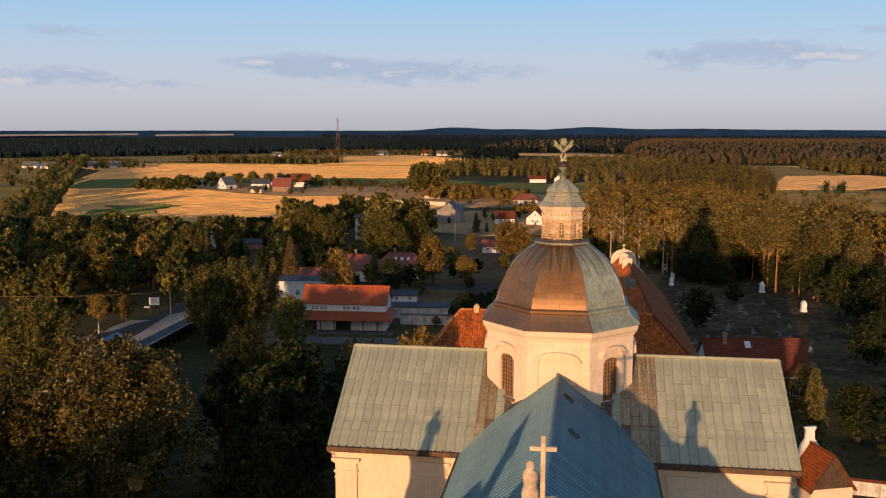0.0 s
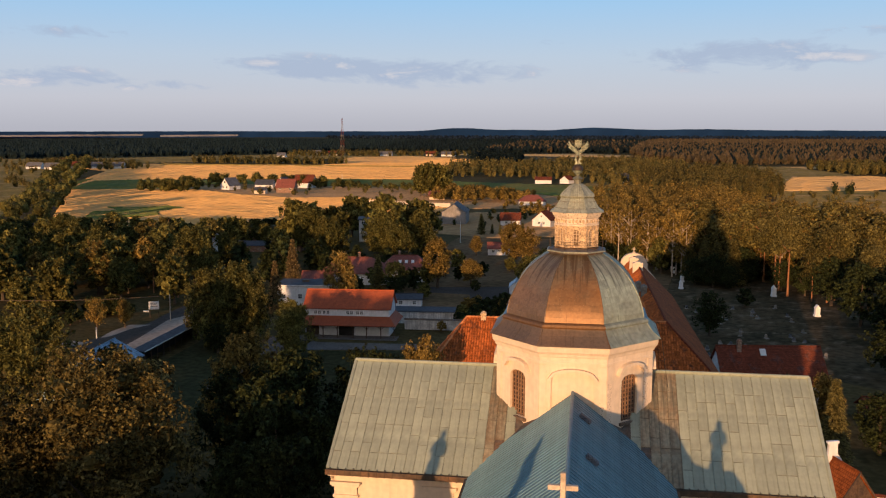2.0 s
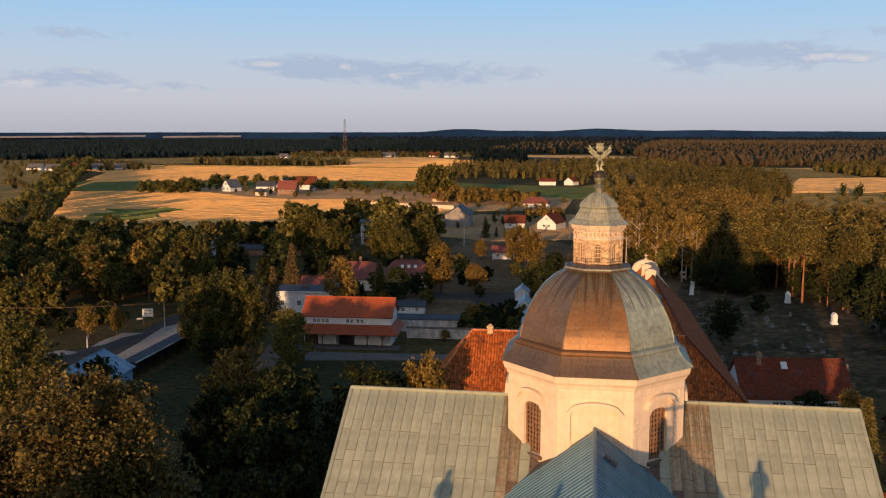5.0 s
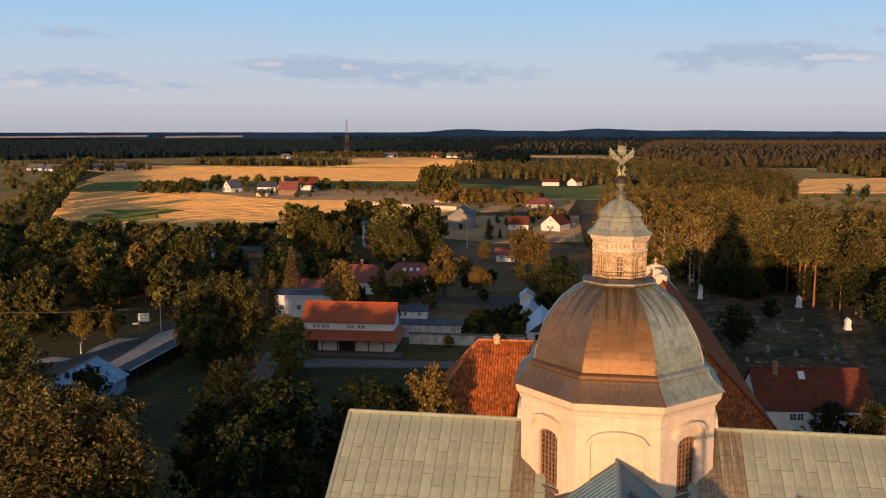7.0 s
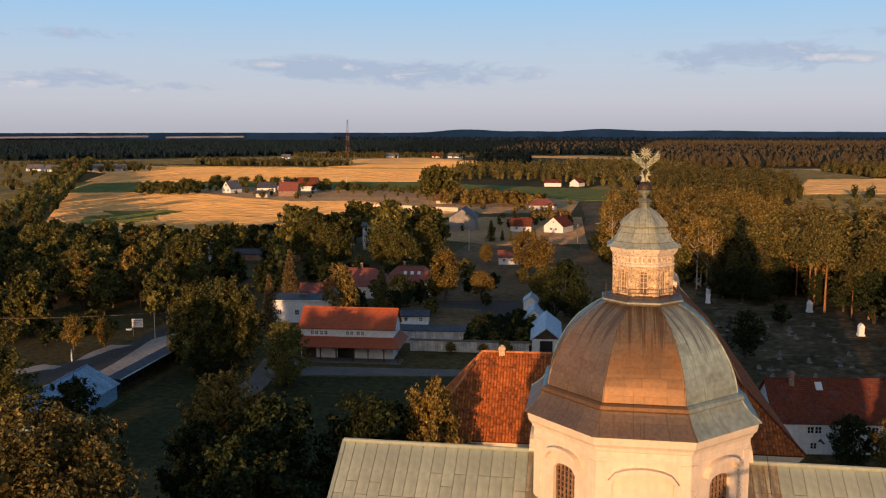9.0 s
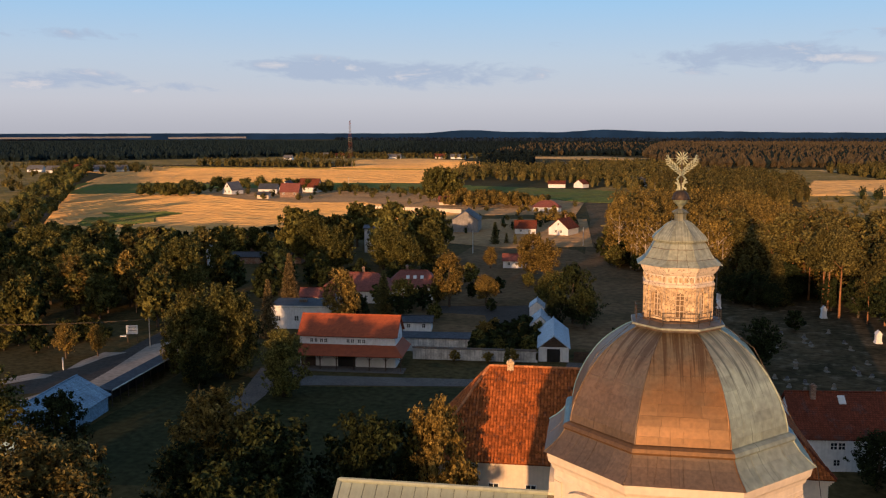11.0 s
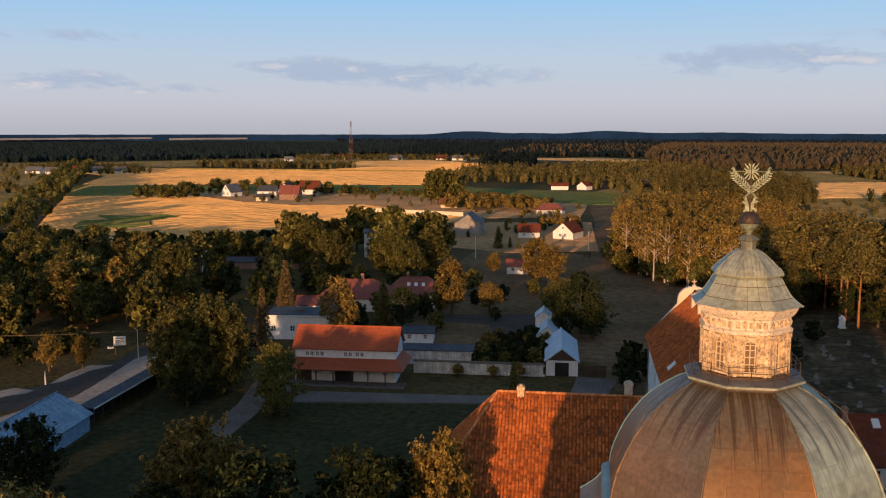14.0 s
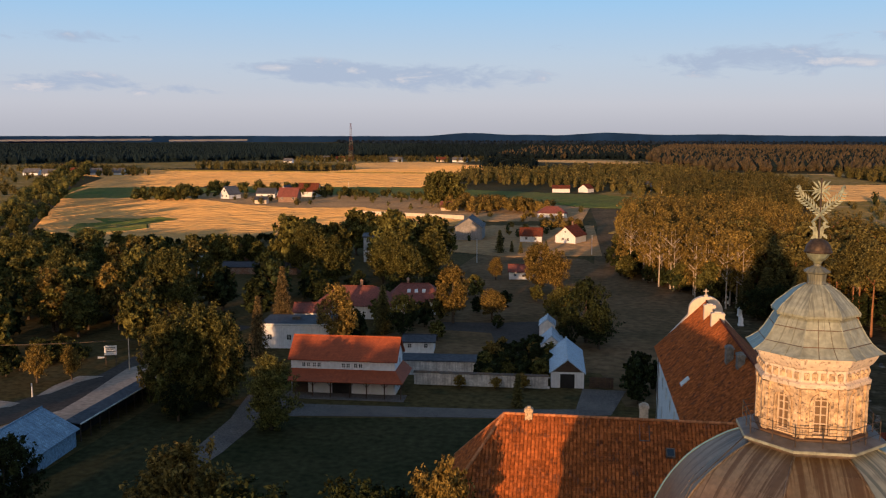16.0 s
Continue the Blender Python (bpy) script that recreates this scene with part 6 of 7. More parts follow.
for i, (x, y, t, w) in enumerate(((-610, 905, 3, 16), (-585, 900, 40, 12), (-560, 905, 5, 14), (-690, 1010, 30, 16), (-520, 1330, 4, 14), (-372, 1425, 4, 22), (-300, 1445, 12, 16), (-268, 1440, 3, 24), (-510, 1480, 4, 14), (-470, 1440, 20, 14), (30, 690, 8, 14), (10, 740, 30, 12), (130, 760, 5, 18), (-620, 870, 15, 18), (-650, 880, 5, 18))):
    house("farmhouse", "distant pale farmhouse with a dark roof", x, y, t, w, 9.0, 3.6, 8.0, WHITEWASH if i % 3 else PLASTER, SLATE if i % 3 else TILE_DARK, category="farmhouse", group="distant farmhouses")

# sign board, poles, cables, mast, lamps
sign = thing("sign_board", "white roadside sign board with faint grey text bars on posts", "sign", pose(-110.2, 137.2, 0, 0, 0, 22))
for x in (-1.0, 1.0):
    part("post", Geo().bev(x - 0.07, x + 0.07, 0, 0.14, 0, 3.9, 0.01), WOOD, sign)
part("board", Geo().bev(-1.25, 1.25, -0.08, 0.0, 2.0, 4.0, 0.02), WHITE_PAINT, sign)
for z, a, b in ((3.5, -0.8, 0.9), (3.1, -0.8, 0.6), (2.7, -0.8, 1.0)):
    part("text_bar", Geo().box(a, b, -0.092, -0.078, z, z + 0.14), IRON, sign)
part("lower_board", Geo().bev(-2.6, -1.3, -0.06, 0.02, 1.4, 1.8, 0.02), WHITE_PAINT, sign)
pole = thing("utility_pole", "pale timber utility pole beside the road", "utility pole", pose(-104.0, 133.7, 0))
part("shaft", Geo().tube([(0, 0, 0), (0, 0, 6.6)], [0.13, 0.08], 8), STONE, pole)
part("crossarm", Geo().box(-0.6, 0.6, -0.05, 0.05, 6.2, 6.3), WOOD, pole)
cable = thing("overhead_cable", "thin overhead cable between utility poles", "cable")
for o in (0.0, 0.5):
    part("wire", Geo().tube([(-104.0 + (x + 0) * -1.0, 133.7 - 0.22 * x, 6.3 + o * 0.2 - 1.1 * (1 - (2 * x / 60 - 1) ** 2)) for x in range(0, 61, 6)], 0.035, 4), IRON, cable)
pole2 = copy_thing(pole, pose(-164.0, 120.5, 0))
bollard = thing("marker_post", "pale timber marker post on the verge", "post", pose(-111.4, 112.8, 0))
part("shaft", Geo().tube([(0, 0, 0), (0, 0, 2.6)], [0.14, 0.12], 8), WHITE_PAINT, bollard)
mast = thing("radio_mast", "tall red and white lattice radio mast beyond the fields", "mast", pose(-447, 1424, 0))
for k in range(7):
    z0, z1 = k * 9.0, (k + 1) * 9.0
    w0, w1 = (7.0 - 5.8 * z0 / 63), (7.0 - 5.8 * z1 / 63)
    gg = Geo()
    for sx, sy in ((-1, -1), (1, -1), (1, 1), (-1, 1)):
        gg.tube([(sx * w0 / 2, sy * w0 / 2, z0), (sx * w1 / 2, sy * w1 / 2, z1)], 0.17, 4)
    for j in range(3):
        za, zb = z0 + 3 * j, z0 + 3 * j + 3
        gg.tube([(-w0 / 2, -w0 / 2, za), (w0 / 2, -w0 / 2, zb)], 0.1, 4)
        gg.tube([(w0 / 2, -w0 / 2, za), (-w0 / 2, -w0 / 2, zb)], 0.1, 4)
    part("lattice_section", gg, TILE_DARK if k % 2 == 0 else OLD_STONE, mast)
for x, y, h in ((-59, 300, 9.0), (-36, 268, 8.0), (-212, 640, 11), (-125, 640, 11), (-18, 330, 8)):
    p = thing("street_lamp", "slim grey street lamp among village trees", "street lamp", pose(x, y, 0), "village street lamps")
    part("shaft", Geo().tube([(0, 0, 0), (0, 0, h)], [0.14, 0.09], 6), WHITE_PAINT, p)
    part("lamp_head", Geo().bev(-0.7, 0.15, -0.15, 0.15, h - 0.05, h + 0.12, 0.03), IRON, p)
tw = thing("white_chimney_post", "white masonry post standing by the hedge", "pillar", pose(-143.5, 247.5, 0))
part("shaft", Geo().bev(-0.7, 0.7, -0.7, 0.7, 0, 7.4, 0.05), WHITEWASH, tw)
part("cap", Geo().bev(-0.95, 0.95, -0.95, 0.95, 7.4, 7.9, 0.05), WHITEWASH, tw)
house("low_hall", "long low hall with a dark roof behind the trees", -128.0, 262.0, 8, 26.0, 7.0, 2.6, 3.8, BRICK, FELT, category="hall")
house("hidden_house", "house with a dark brown roof among trees", -150.0, 292.0, 20, 14.0, 9.0, 2.6, 5.4, BRICK, TILE_DARK)


def gravestone(x, y, h, turn, mat):
    gs = thing("gravestone", "small weathered gravestone in the bare cemetery", "gravestone", pose(x, y, 0, 0, 0, turn), "gravestones of the cemetery")
    part("plinth", Geo().bev(-0.45, 0.45, -0.9, 0.3, 0, 0.2, 0.03), OLD_STONE, gs)
    pts = [(-0.34, 0.2), (0.34, 0.2), (0.34, h * 0.75)] + [(0.34 * math.cos(math.radians(a)), h * 0.75 + 0.3 * math.sin(math.radians(a))) for a in range(30, 151, 30)] + [(-0.34, h * 0.75)]
    n = len(pts)
    g = Geo()
    g.add([(px_, 0, pz) for px_, pz in pts] + [(px_, 0.18, pz) for px_, pz in pts], [tuple(range(n)), tuple(range(2 * n - 1, n - 1, -1))] + [(i + n, (i + 1) % n + n, (i + 1) % n, i) for i in range(n)])
    part("slab", g, mat, gs)


rg = random.Random(8)
for i in range(64):
    row = i // 8
    gx, gy = 17 + (i % 8) * 4.0 + rg.uniform(-2.4, 2.4), 124 + row * 7.0 + rg.uniform(-4.5, 4.5)
    if rg.random() < 0.75 and not ((gx - 25.2) ** 2 + (gy - 140.5) ** 2 < 25):
        gravestone(gx, gy, rg.uniform(0.45, 0.95), rg.uniform(-30, 30), SLATE if rg.random() < 0.6 else OLD_STONE)

# ---- trees ----
def quads_mesh(name, co, mat, extra=None):
    """A mesh of loose four-cornered leaves, plus solid faces given as (verts, faces)."""
    n = len(co)
    verts = co.reshape(-1, 3)
    faces = np.arange(n * 4).reshape(n, 4).tolist()
    v = verts.tolist()
    if extra:
        k = len(v)
        v += extra[0]
        faces += [[i + k for i in f] for f in extra[1]]
    me = bpy.data.meshes.new(name)
    me.from_pydata(v, [], faces)
    me.materials.append(mat)
    me.update()
    return me


def leaves(rng, lobes, count, size, shell=0.55, hang=0.0):
    """Leaf clumps scattered over rounded lobes (cx, cy, cz, rx, rz)."""
    lb = np.array(lobes)
    w = lb[:, 3] ** 2
    pick = rng.choice(len(lb), count, p=w / w.sum())
    d = rng.normal(size=(count, 3))
    d /= np.linalg.norm(d, axis=1)[:, None]
    d[:, 2] = np.where(d[:, 2] < -0.45, -d[:, 2] * 0.6, d[:, 2])
    r = shell + (1.06 - shell) * rng.random(count) ** 0.45
    L = lb[pick]
    c = L[:, :3] + d * r[:, None] * np.stack([L[:, 3], L[:, 3], L[:, 4]], 1)
    nrm = d * 0.7 + rng.normal(size=(count, 3)) * 0.65
    nrm /= np.linalg.norm(nrm, axis=1)[:, None]
    ref = rng.normal(size=(count, 3))
    ref[:, 2] -= hang
    u = np.cross(nrm, ref)
    u /= np.linalg.norm(u, axis=1)[:, None] + 1e-9
    v = np.cross(nrm, u)
    s = size * (0.55 + 0.9 * rng.random(count))
    u, v = u * s[:, None] * 0.5, v * s[:, None] * 0.75
    bend = nrm * (s * 0.22)[:, None]
    return np.stack([c - v, c + u * 0.9 + bend, c + v, c - u * 0.9 + bend], 1)


def cores(rng, lobes, share=0.72):
    """Rough dark cores of the lobes, so that no light passes straight through."""
    v, f = [], []
    for cx, cy, cz, rx, rz in lobes:
        k = len(v)
        for j in range(1, 4):
            for i in range(6):
                a, b = 2 * math.pi * (i + 0.5 * (j % 2)) / 6, math.pi * j / 4
                q = share * (0.85 + 0.3 * rng.random())
                v.append([cx + rx * q * math.sin(b) * math.cos(a), cy + rx * q * math.sin(b) * math.sin(a), cz + rz * q * math.cos(b)])
        v += [[cx, cy, cz + rz * share], [cx, cy, cz - rz * share]]
        for j in range(2):
            f += [[k + j * 6 + i, k + j * 6 + 6 + i, k + j * 6 + 6 + (i + 1) % 6, k + j * 6 + (i + 1) % 6] for i in range(6)]
        f += [[k + 18, k + i, k + (i + 1) % 6] for i in range(6)] + [[k + 19, k + 12 + (i + 1) % 6, k + 12 + i] for i in range(6)]
    return v, f


def boughs(rng, h, r, kind):
    """Large masses of a crown: (cx, cy, cz, rx, rz) in an uneven envelope."""
    shape = {"broad": (0.07, 0.97, 0.42, 17), "dark": (0.05, 0.96, 0.40, 17), "lime": (-0.04, 0.97, 0.40, 24), "chestnut": (0.05, 0.96, 0.45, 26), "gold": (0.10, 0.97, 0.38, 15)}[kind]
    low, top, mid, n = shape
    out = []
    for i in range(n):
        z = low + 0.10 + (top - low - 0.20) * (i + 0.5) / n
        t = (z - low) / (top - low)
        env = (t / mid) ** 0.55 if t < mid else max(0.0, 1 - ((t - mid) / (1 - mid)) ** 1.9) ** 0.62
        a = 2.39996 * i + rng.uniform(-0.5, 0.5)
        s = r * rng.uniform(0.26, 0.42) * (0.55 + 0.45 * env)
        k = max(0.0, r * env * rng.uniform(0.72, 1.05) - s * 0.85)
        out.append((k * math.cos(a), k * math.sin(a), h * z, s, s * rng.uniform(0.75, 1.15)))
    out.append((0.06 * r * rng.normal(), 0.06 * r * rng.normal(), h * (top - 0.09), r * 0.24, h * 0.085))
    return out


def sprays(rng, lobes, count, per, size, tuft=0.30, droop=0.0):
    """Leafy twigs: small tufts set over the boughs, each tuft a handful of leaves pointing outwards."""
    lb = np.array(lobes)
    w = lb[:, 3] ** 1.7
    pick = rng.choice(len(lb), count, p=w / w.sum())
    d = rng.normal(size=(count, 3))
    d /= np.linalg.norm(d, axis=1)[:, None]
    d[:, 2] = np.where(d[:, 2] < -0.6, -d[:, 2], d[:, 2])
    L = lb[pick]
    reach = 0.62 + 0.62 * rng.random(count) ** 0.8
    c = L[:, :3] + d * reach[:, None] * np.stack([L[:, 3], L[:, 3], L[:, 4]], 1)
    q = np.repeat(np.arange(count), per)
    n = len(q)
    rad = L[:, 3][q] * tuft * (0.6 + 0.8 * rng.random(count))[q]
    axis = d + np.array((0, 0, 0.35 - droop))
    axis /= np.linalg.norm(axis, axis=1)[:, None]
    along = rng.random(n) * 1.9 - 0.7
    side = rng.normal(size=(n, 3)) * 0.42
    pos = c[q] + axis[q] * (along * rad)[:, None] + side * (rad * (1.15 - 0.45 * np.abs(along)))[:, None]
    pos[:, 2] -= droop * rad * rng.random(n) * 1.5
    nrm = d[q] * 0.55 + rng.normal(size=(n, 3)) * 0.6 + np.array((0, 0, 0.25))
    nrm /= np.linalg.norm(nrm, axis=1)[:, None]
    u = np.cross(nrm, rng.normal(size=(n, 3)))
    u /= np.linalg.norm(u, axis=1)[:, None] + 1e-9
    v = np.cross(nrm, u)
    s = size * (0.5 + 1.0 * rng.random(n))
    u, v = u * s[:, None] * 0.46, v * s[:, None] * 0.78
    bend = nrm * (s * 0.25)[:, None]
    return np.stack([pos - v, pos + u + bend, pos + v, pos - u + bend], 1)


def trunk_geo(rng, h, r0, limbs=4, reach=2.5, clear=0.3):
    g = Geo()
    sway = [(0, 0, -0.2), (0.1 * r0 * rng.random(), 0.2 * r0, h * 0.3), (0.5 * r0 * rng.random(), -0.3 * r0, h * 0.65), (0, 0, h * 0.92)]
    g.tube(sway, [r0 * 1.25, r0 * 0.85, r0 * 0.5, r0 * 0.12], 7)
    for i in range(limbs):
        a = 2 * math.pi * (i / limbs + 0.1 * rng.random())
        z = h * (clear + 0.35 * rng.random())
        k = reach * (0.7 + 0.5 * rng.random())
        g.tube([(0, 0, z), (k * 0.5 * math.cos(a), k * 0.5 * math.sin(a), z + k * 0.45), (k * math.cos(a), k * math.sin(a), z + k * 0.95)], [r0 * 0.45, r0 * 0.3, r0 * 0.1], 5)
    return g


def make_tree(kind, seed, h, r, count, size):
    """Trunk and crown meshes of one tree."""
    rng = np.random.default_rng(seed)
    if kind in ("broad", "gold", "dark", "chestnut", "lime"):
        mat = {"broad": LEAF, "lime": LEAF_LIME, "chestnut": LEAF_CHESTNUT, "gold": LEAF_GOLD, "dark": LEAF_DARK}[kind]
        lob = boughs(rng, h, r, kind)
        per = 8 if count < 3000 else 22 if count < 9000 else 60
        crown = quads_mesh("crown", sprays(rng, lob, count // per, per, size, 0.30 if count < 3000 else 0.36), mat, cores(rng, lob, 0.66 if count < 3000 else 0.32))
        trunk = trunk_geo(rng, h * 0.8, 0.028 * h, 4, r * 0.6, 0.2).mesh("trunk", BARK)
    elif kind in ("birch", "thin_birch"):
        lob = []
        low = 0.22 if kind == "birch" else 0.46
        for i in range(13):
            z = low + (0.94 - low) * i / 12
            k = r * (0.62 - 0.35 * abs(z - 0.6)) * rng.uniform(0.7, 1.35)
            a = 2.4 * i + rng.random()
            lob.append((k * math.cos(a), k * math.sin(a), h * z, r * rng.uniform(0.28, 0.46) * (1.25 - 0.8 * abs(z - 0.55)), h * rng.uniform(0.045, 0.075)))
        per = 8
        crown = quads_mesh("crown", sprays(rng, lob, count // per, per, size, 0.45, 0.55), LEAF_BIRCH, cores(rng, lob[::3], 0.3))
        trunk = trunk_geo(rng, h, (0.0105 if kind == "birch" else 0.0115) * h, 11, r * 0.95, 0.35).mesh("trunk", BARK_BIRCH)
    elif kind == "pine":
        lob = []
        for i in range(12):
            z = 0.56 + 0.39 * i / 11
            a = 2.4 * i + rng.random()
            k = r * (0.75 - 0.62 * max(0.0, (z - 0.66) / 0.30)) * rng.uniform(0.5, 1.1)
            lob.append((k * math.cos(a), k * math.sin(a), h * z, r * rng.uniform(0.30, 0.44), h * rng.uniform(0.045, 0.075)))
        crown = quads_mesh("crown", sprays(rng, lob, count // 8, 8, size, 0.4), NEEDLE, cores(rng, lob, 0.55))
        trunk = trunk_geo(rng, h, 0.014 * h, 5, r * 0.6, 0.55).mesh("trunk", BARK_PINE)
    else:                                                    # spruce
        mat = NEEDLE_RED if kind == "redspruce" else NEEDLE
        co = []
        tiers = 16
        per = count // tiers
        for j in range(tiers):
            z = 0.06 + 0.92 * j / tiers
            rr = r * (1 - z) ** 0.85 + 0.1
            a = rng.random(per) * 2 * math.pi
            q = rr * (0.25 + 0.8 * rng.random(per) ** 0.6) * (1 + 0.18 * np.sin(a * 5 + j * 1.7))
            c = np.stack([q * np.cos(a), q * np.sin(a), h * z - 0.34 * q + (rng.random(per) - 0.5) * h * 0.045], 1)
            out = np.stack([np.cos(a), np.sin(a), np.full(per, -0.35)], 1)
            tan = np.stack([-np.sin(a), np.cos(a), np.zeros(per)], 1)
            s = size * (0.6 + 0.8 * rng.random(per))
            drop = np.stack([np.zeros(per), np.zeros(per), -0.25 * s], 1)
            co.append(np.stack([c - out * s[:, None] * 0.7, c + tan * s[:, None] * 0.4 + drop, c + out * s[:, None] * 0.7, c - tan * s[:, None] * 0.4 + drop], 1))
        lob = [(0, 0, h * z, r * (1 - z) * 0.62, h * 0.10) for z in (0.12, 0.28, 0.44, 0.6, 0.76)]
        crown = quads_mesh("crown", np.concatenate(co), mat, cores(rng, lob, 0.85))
        trunk = trunk_geo(rng, h * 0.95, 0.016 * h, 0).mesh("trunk", BARK)
    return trunk, crown


STOCK = {}
LABEL = {"lime": ("lime_tree", "lime tree with a dense crown down to the ground", "tree"),
         "chestnut": ("chestnut_tree", "large chestnut with a broad golden-lit crown", "tree"),
         "broad": ("broadleaf_tree", "leafy green broadleaf tree with a rounded uneven crown", "tree"),
         "gold": ("broadleaf_tree", "yellow-green young broadleaf tree with a golden lit crown", "tree"),
         "dark": ("broadleaf_tree", "dark green broadleaf tree with a dense low crown", "tree"),
         "birch": ("birch_tree", "tall slender birch with pale trunk and thin golden crown", "birch"),
         "thin_birch": ("birch_tree", "tall birch with a long bare pale trunk and sparse crown", "birch"),
         "pine": ("pine_tree", "tall pine with bare orange trunk and flat crown", "pine"),
         "spruce": ("spruce_tree", "dark green conical spruce", "spruce"),
         "redspruce": ("spruce_tree", "conical spruce with reddish browning needles", "spruce")}
rng_t = random.Random(21)


def stock(kind, variant, fine=False):
    key = (kind, variant, fine)
    if key not in STOCK:
        spec = {"broad": (10.0, 4.2, 1700, 0.55), "gold": (10.0, 3.7, 1700, 0.50), "dark": (10.0, 4.3, 1250, 0.60), "birch": (10.0, 1.9, 1000, 0.25), "thin_birch": (10.0, 1.5, 300, 0.27),
                "lime": (10.0, 4.2, 1800, 0.52), "chestnut": (10.0, 4.2, 2400, 0.42), "pine": (10.0, 2.7, 900, 0.42), "spruce": (10.0, 2.5, 1300, 0.55), "redspruce": (10.0, 2.3, 1500, 0.5)}[kind]
        h, r, n, s = spec
        if fine == 2:
            n, s = int(n * 13), s * (0.30 if kind != "chestnut" else 0.27)
        elif fine == "low":
            n, s = int(n * 0.5), s * 1.35
        elif fine:
            n, s = int(n * 4.2), s * 0.44
        STOCK[key] = make_tree(kind, 100 + 17 * variant + len(kind), h, r, n, s)
    return STOCK[key]


def tree(kind, x, y, h, spread=1.0, fine=False, group="", label=""):
    """One tree of height h; the stock trees are ten metres high."""
    trunk, crown = stock(kind, rng_t.randrange(4), fine or ("low" if h < 7.5 else False))
    nm, lab, cat = LABEL[kind]
    if h < 6.2 and nm == "broadleaf_tree":
        nm, lab, cat = "shrub", {"broad": "leafy green shrub with an uneven crown", "gold": "yellow-green shrub lit by low sun", "dark": "dense dark green shrub, low to the ground"}[kind], "shrub"
    s = h / 10.0
    t = thing(nm, label or lab, cat, Matrix.Translation((x, y, 0)) @ Matrix.Rotation(rng_t.random() * 6.28, 4, "Z") @ Matrix.Diagonal((s * spread, s * spread, s, 1)), group)
    part("trunk", trunk, None, t)
    part("crown", crown, None, t)
    return t


# trees close to the church
tree("chestnut", -50.5, 13.0, 24.9, 1.0, 2, label="large chestnut with a broad golden-lit crown beside the church")
tree("chestnut", -61.0, 8.0, 21.5, 1.0, 2)
tree("broad", -57.0, 28.0, 16.0, 1.05, 2)
# gold leaves here paint the low sun on the crown
tree("gold", -46.0, 42.0, 19.6, 0.92, 2, label="broad yellow-green tree lit by low sun beside the lawn")
tree("gold", -20.8, 41.0, 20.3, 0.62, 2, label="slim yellow-green tree beside the monastery roof")
# dark leaves put the yard's shade into these crowns
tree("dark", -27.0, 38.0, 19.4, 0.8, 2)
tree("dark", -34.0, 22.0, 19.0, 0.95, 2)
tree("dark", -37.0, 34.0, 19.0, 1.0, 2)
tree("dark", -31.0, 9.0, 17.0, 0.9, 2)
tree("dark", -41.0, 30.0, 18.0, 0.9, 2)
tree("broad", -67.0, 40.0, 12.3, 1.1, True)
tree("dark", -76.5, 58.5, 13.0, 0.9, 2)
tree("broad", -88.5, 56.0, 19.3, 0.95, 2)
tree("broad", -100.0, 62.0, 13.0, 1.05, True)
tree("broad", -113.0, 79.0, 13.0, 1.05, True)
# tall unseen trees, added before the west front to shade the yard
for x, y, h in ((-41, -31, 22), (-37, -42, 23), (-45, -34, 22), (-51, -34, 20.6), (-57, -31, 18), (-63, -30, 18), (-73, -36, 24), (-80, -38, 24.5), (-87, -36, 24)):
    tree("broad", x, y, h, 0.95)
# limes by the drive and trees of the village centre
tree("lime", -81.8, 109.0, 17.3, 0.85, 2, label="tall lime tree with a dense golden-edged crown")
tree("lime", -77.0, 114.0, 18.8, 0.85, 2, label="tall lime tree with a dense golden-edged crown")
tree("broad", -84.0, 117.0, 14.0, 0.9, True)
tree("dark", -78.0, 120.0, 15.0, 0.95, True)
tree("dark", -78.5, 105.0, 6.5, 1.1, True)
tree("redspruce", -82.0, 148.0, 14.5, 0.75, True)
tree("lime", -61.8, 104.0, 12.4, 0.9, 2)
tree("gold", -67.0, 156.0, 15.5, 0.8, True)
tree("gold", -48.0, 192.4, 15.2, 0.85, True)
tree("gold", -39.0, 199.0, 8.2, 1.25, True)
tree("redspruce", -88.0, 178.0, 16.5, 0.8, True)
# dark leaves again for crowns in shade behind the gatehouse
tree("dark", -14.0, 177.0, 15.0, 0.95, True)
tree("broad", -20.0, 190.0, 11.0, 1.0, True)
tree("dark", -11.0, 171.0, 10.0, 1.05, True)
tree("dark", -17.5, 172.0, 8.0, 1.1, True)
tree("gold", -31.0, 241.0, 15.4, 0.95, True)
tree("gold", -25.5, 238.0, 14.0, 0.9, True)
tree("gold", -46.8, 263.0, 7.6, 1.0, True)
tree("spruce", -62.5, 178.0, 12.5, 0.9, True)
for x, y, h in ((-52, 196, 6.5), (-58, 190, 5.5), (-66, 188, 7), (-86, 205, 8), (-92, 212, 9), (-80, 216, 9), (-70, 219, 8), (-60, 220, 7.5), (-52, 214, 6), (-44, 206, 4.5), (-38, 216, 5), (-96, 222, 10), (-48, 228, 7), (-58, 232, 8), (-30, 226, 5), (-24, 206, 6), (-36, 188, 3.5), (-70, 174, 8), (-48, 172, 5), (-66, 168, 6)):
    tree("dark" if rng_t.random() < 0.7 else "broad", x, y, h, 1.1)
tree("dark", -57.0, 176.0, 10.0, 1.0, True)
tree("dark", -54.0, 186.0, 7.0, 1.0)
for x, y, h in ((-189, 255, 15), (-123, 187, 18), (-140, 163, 15.5), (-132, 178, 15.5), (-182, 210, 18), (-118, 200, 14), (-150, 178, 15), (-160, 196, 16), (-114, 176, 12)):
    tree("broad", x, y, h, 0.9, True)
